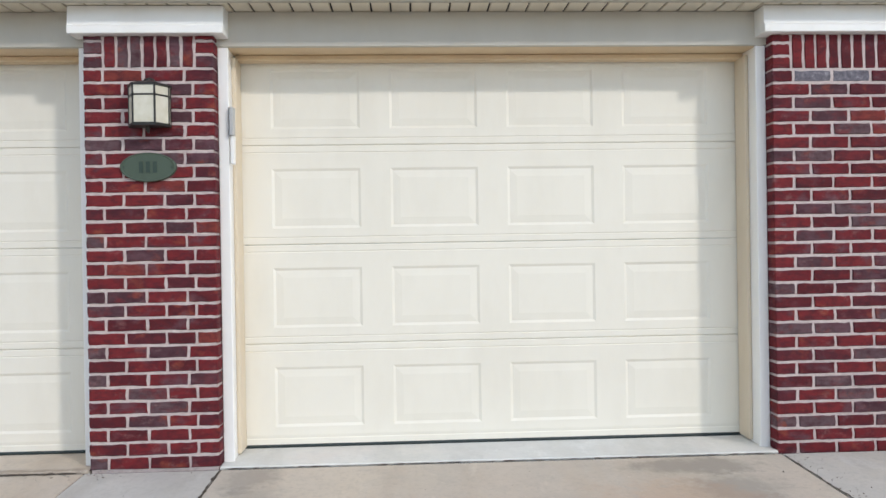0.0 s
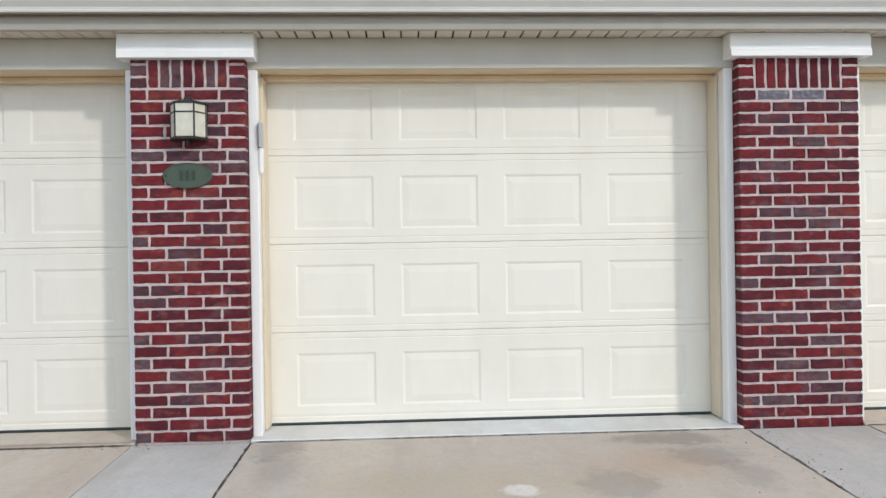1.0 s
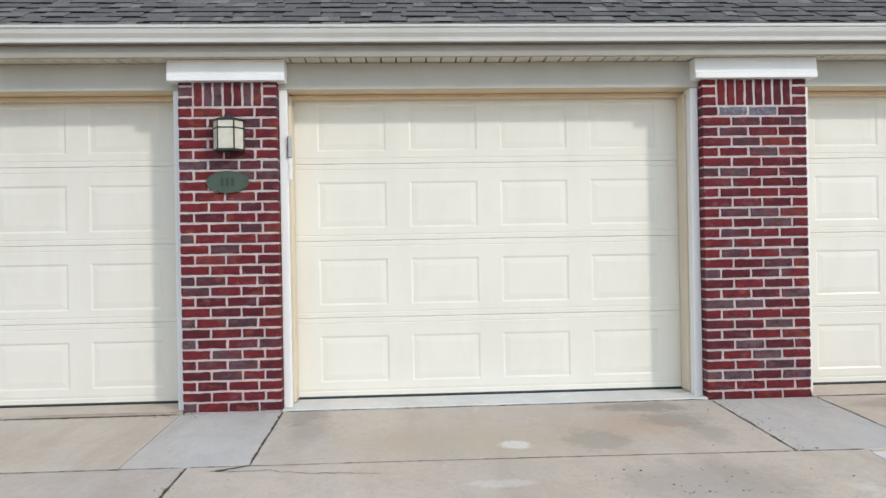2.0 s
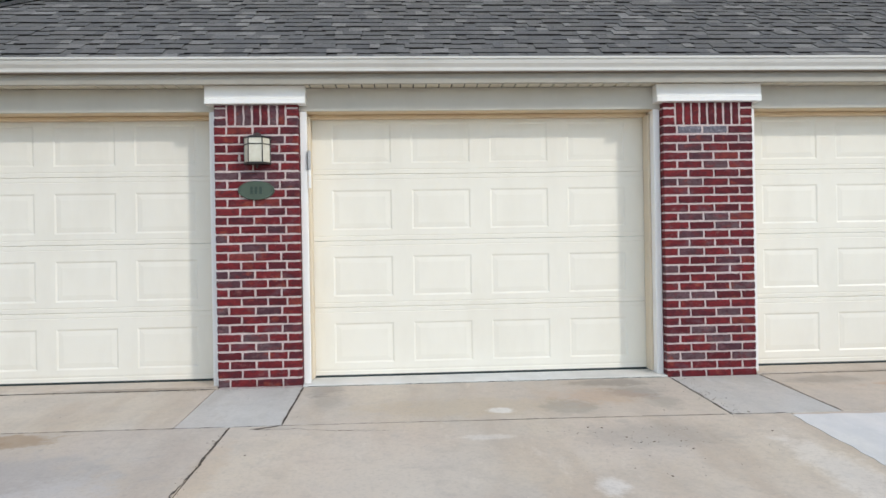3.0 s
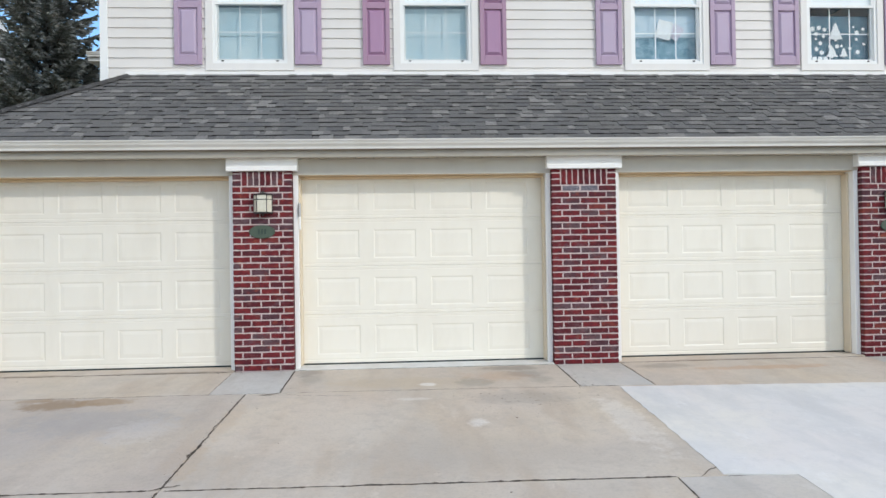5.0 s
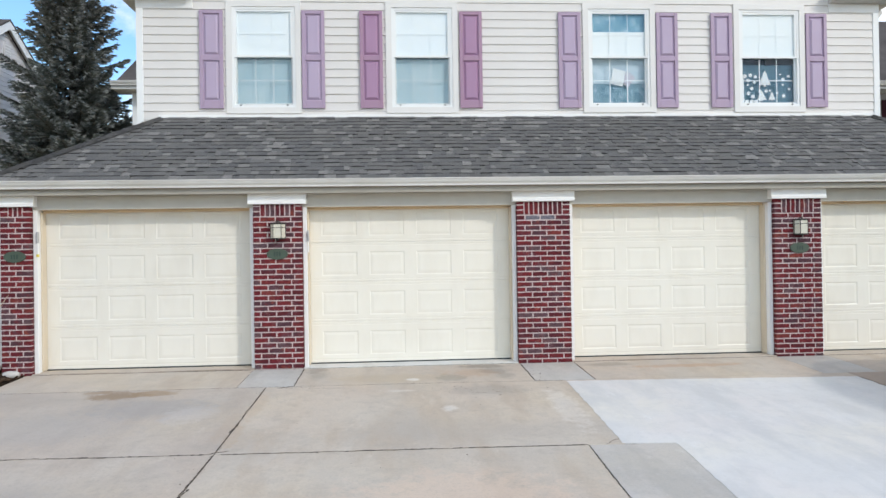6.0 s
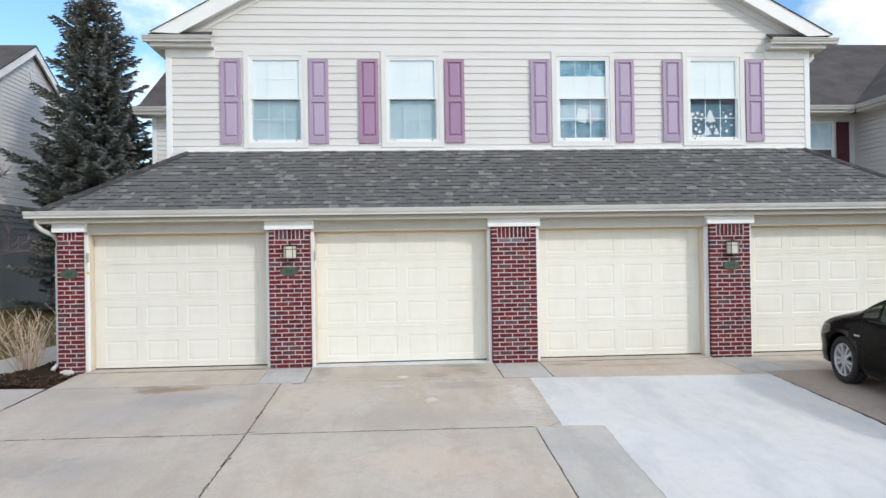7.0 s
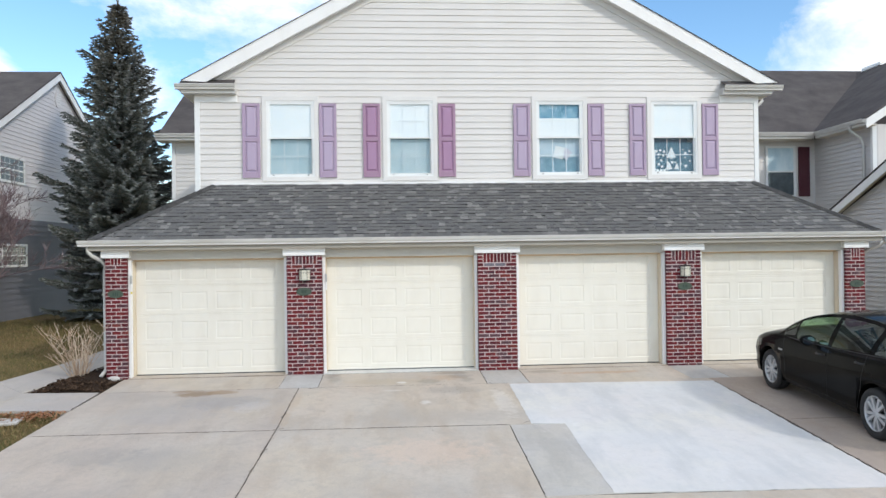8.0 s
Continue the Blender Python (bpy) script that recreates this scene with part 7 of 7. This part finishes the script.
# chrome-less belt line, seams, handles, mirrors, lamps
for sg in (-1, 1):
    bm = bmesh.new()
    tube(bm, [side_at(y, 0.02, sg, 0.006) for y in ys[6:56]], 0.009, sides=5)
    part("belt_moulding", bm, BLACK, car)

    def skin(y, fz):
        zb, zs, hw = smooth_lerp(y, 2), smooth_lerp(y, 3), smooth_lerp(y, 1)
        prof = ((0.0, 0.94), (0.28, 0.985), (0.45, 0.978), (0.66, 1.0), (0.86, 0.985), (1.0, 0.955))
        for (f0, k0), (f1, k1) in zip(prof, prof[1:]):
            if f0 <= fz <= f1:
                k = k0 + (k1 - k0) * (fz - f0) / (f1 - f0)
                return Vector((sg * (hw * k + 0.0005), y, zb + (zs - zb) * fz))

    for y0, y1 in ((0.93, 0.85), (-0.32, -0.30), (-1.20, -0.98)):
        bm = bmesh.new()
        tube(bm, [skin(y0 + (y1 - y0) * (1 - f), f) for f in (0.99, 0.86, 0.66, 0.45, 0.28, 0.14)], 0.0032, sides=4)
        part("door_seam", bm, BLACK, car)
    bm = bmesh.new()
    tube(bm, [skin(y, 0.14) for y in (0.9, 0.5, 0.0, -0.5, -0.95)], 0.004, sides=4)
    part("sill_seam", bm, BLACK, car)
    for y in (-0.16, -1.10):
        h = skin(y, 0.86)
        bm = bmesh.new()
        tube(bm, [h + Vector((sg * 0.004, 0.10, 0)), h + Vector((sg * 0.034, 0.075, 0.002)), h + Vector((sg * 0.036, -0.06, 0.006)), h + Vector((sg * 0.004, -0.095, 0.008))], 0.014, sides=6)
        part("door_handle", bm, BLACK, car, smooth=True)
    mx = side_at(0.03, 0.05, sg)
    bm = bmesh.new()
    bmesh.ops.create_uvsphere(bm, u_segments=14, v_segments=10, radius=1)
    for v in bm.verts:
        v.co = Vector((mx.x + sg * 0.125 + v.co.x * 0.115, mx.y + 0.02 + (v.co.y if v.co.y > -0.35 else -0.35) * 0.085, mx.z + 0.045 + v.co.z * 0.075))
    mir = part("door_mirror", bm, CAR, car, smooth=True)
    bm = bmesh.new()
    bmesh.ops.create_circle(bm, cap_ends=True, segments=16, radius=1)
    for v in bm.verts:
        v.co = Vector((mx.x + sg * 0.125 + v.co.x * 0.092, mx.y - 0.0115, mx.z + 0.045 + v.co.y * 0.058))
    part("mirror_glass", bm, MIRROR, mir, "bluish mirror glass")
    part("mirror_stalk", boxes((mx.x - 0.02 if sg > 0 else mx.x - 0.06, mx.x + 0.06 if sg > 0 else mx.x + 0.02, mx.y - 0.03, mx.y + 0.03, mx.z - 0.01, mx.z + 0.03)), BLACK, mir)
    # headlamp and tail lamp lie on the skin
    for nm, mat, y0, y1, f0, f1, lab in (("headlamp", LENS, 1.66, 2.16, 0.70, 0.93, "clear headlamp"), ("tail_lamp", TAIL_RED, -2.20, -1.95, 0.62, 0.95, "red tail lamp")):
        bm = bmesh.new()
        grid = []
        for i in range(9):
            y = y0 + (y1 - y0) * i / 8
            pinch = 0.35 + 0.65 * math.sin(math.pi * (0.15 + 0.7 * i / 8))
            mid = (f0 + f1) / 2
            grid.append([bm.verts.new(skin(y, mid + (f1 - f0) * (j / 4 - 0.5) * pinch) + Vector((sg * 0.005, 0, 0))) for j in range(5)])
        for r0, r1 in zip(grid, grid[1:]):
            for j in range(4):
                bm.faces.new((r0[j], r0[j + 1], r1[j + 1], r1[j]))
        bmesh.ops.solidify(bm, geom=bm.faces[:], thickness=0.006)
        part(nm, bm, mat, car, lab, smooth=True)
    b0 = skin(1.0, 0.72)
    part("badge_bar", boxes((b0.x - 0.004, b0.x + 0.004, 1.0 - 0.06, 1.0 + 0.06, b0.z - 0.01, b0.z + 0.01)), ALLOY, car, "small bright badge bar")
part("bumper_grille", boxes((-0.42, 0.42, 2.20, 2.27, 0.24, 0.36), bevel=0.02), BLACK, car)
part("plate", boxes((-0.16, 0.16, -2.262, -2.245, 0.62, 0.78)), PAPER, car)
part("underbody", boxes((-0.58, 0.58, -2.0, 2.0, 0.20, 0.5)), BLACK, car)
# seats and dash seen through the glass
for x in (-0.36, 0.36):
    seat = part("seat", boxes((x - 0.24, x + 0.24, -0.28, 0.22, 0.35, 0.52), bevel=0.03), BLACK, car)
    part("seat_back", boxes((x - 0.23, x + 0.23, -0.44, -0.30, 0.45, 1.06), bevel=0.04), BLACK, seat)
    part("headrest", boxes((x - 0.13, x + 0.13, -0.47, -0.38, 1.09, 1.25), bevel=0.03), BLACK, seat)
part("rear_bench", boxes((-0.6, 0.6, -1.35, -1.2, 0.45, 1.10), bevel=0.04), BLACK, car)
part("dashboard", boxes((-0.68, 0.68, 0.55, 0.85, 0.60, 0.90), bevel=0.05), BLACK, car)

# wheels


def lathe(profile, steps=40):
    """A turned shape about the x axis from (x, radius) pairs."""
    bm = bmesh.new()
    rings = [[bm.verts.new((x, r * math.cos(a), r * math.sin(a))) for x, r in profile] for a in [2 * math.pi * i / steps for i in range(steps)]]
    for i in range(steps):
        r0, r1 = rings[i], rings[(i + 1) % steps]
        for k in range(len(profile) - 1):
            bm.faces.new((r0[k], r0[k + 1], r1[k + 1], r1[k]))
    return bm


TYRE = mesh_of(lathe([(0.085, 0.216), (0.098, 0.232), (0.105, 0.27), (0.095, 0.305), (0.07, 0.318), (0.03, 0.320), (0.028, 0.315), (0.022, 0.315), (0.02, 0.320), (-0.02, 0.320), (-0.07, 0.318), (-0.095, 0.305), (-0.105, 0.27), (-0.095, 0.21)]), "tyre", RUBBER, True)
BARREL = mesh_of(lathe([(0.088, 0.222), (0.094, 0.216), (0.086, 0.207), (0.05, 0.200), (0.0, 0.195), (-0.08, 0.195)]), "rim", ALLOY, True)
BACK = mesh_of(lathe([(0.01, 0.198), (0.012, 0.02), (0.012, 0.0)]), "brake_disc", BLACK)
bm = bmesh.new()
for i in range(5):
    for da in (-0.25, 0.25):
        a = 2 * math.pi * i / 5 + da
        m4 = Matrix.Rotation(a, 4, "X")
        pts = [(0.082, -0.017, 0.04), (0.082, 0.017, 0.04), (0.080, 0.021, 0.210), (0.080, -0.021, 0.210)]
        top = [bm.verts.new(m4 @ Vector(p)) for p in pts]
        low = [bm.verts.new(m4 @ (Vector(p) + Vector((-0.03, 0, 0)))) for p in pts]
        bm.faces.new(top)
        for k in range(4):
            bm.faces.new((top[k], top[(k + 1) % 4], low[(k + 1) % 4], low[k]))
SPOKES = mesh_of(bm, "spokes", ALLOY)
HUB = mesh_of(lathe([(0.088, 0.0), (0.088, 0.028), (0.080, 0.05), (0.06, 0.055)], 20), "hub", ALLOY, True)
for y in (1.37, -1.37):
    for sg in (-1, 1):
        wheel = new("wheel")
        wheel.parent = car
        wheel.matrix_basis = Matrix.Translation((sg * 0.758, y, 0.318)) @ Matrix.Rotation(0 if sg > 0 else math.pi, 4, "Z") @ Matrix.Rotation(0.4 * y, 4, "X")
        for nm, me in (("tyre", TYRE), ("rim", BARREL), ("brake_disc", BACK), ("spokes", SPOKES), ("hub", HUB)):
            o = new(nm, me)
            o.parent = wheel
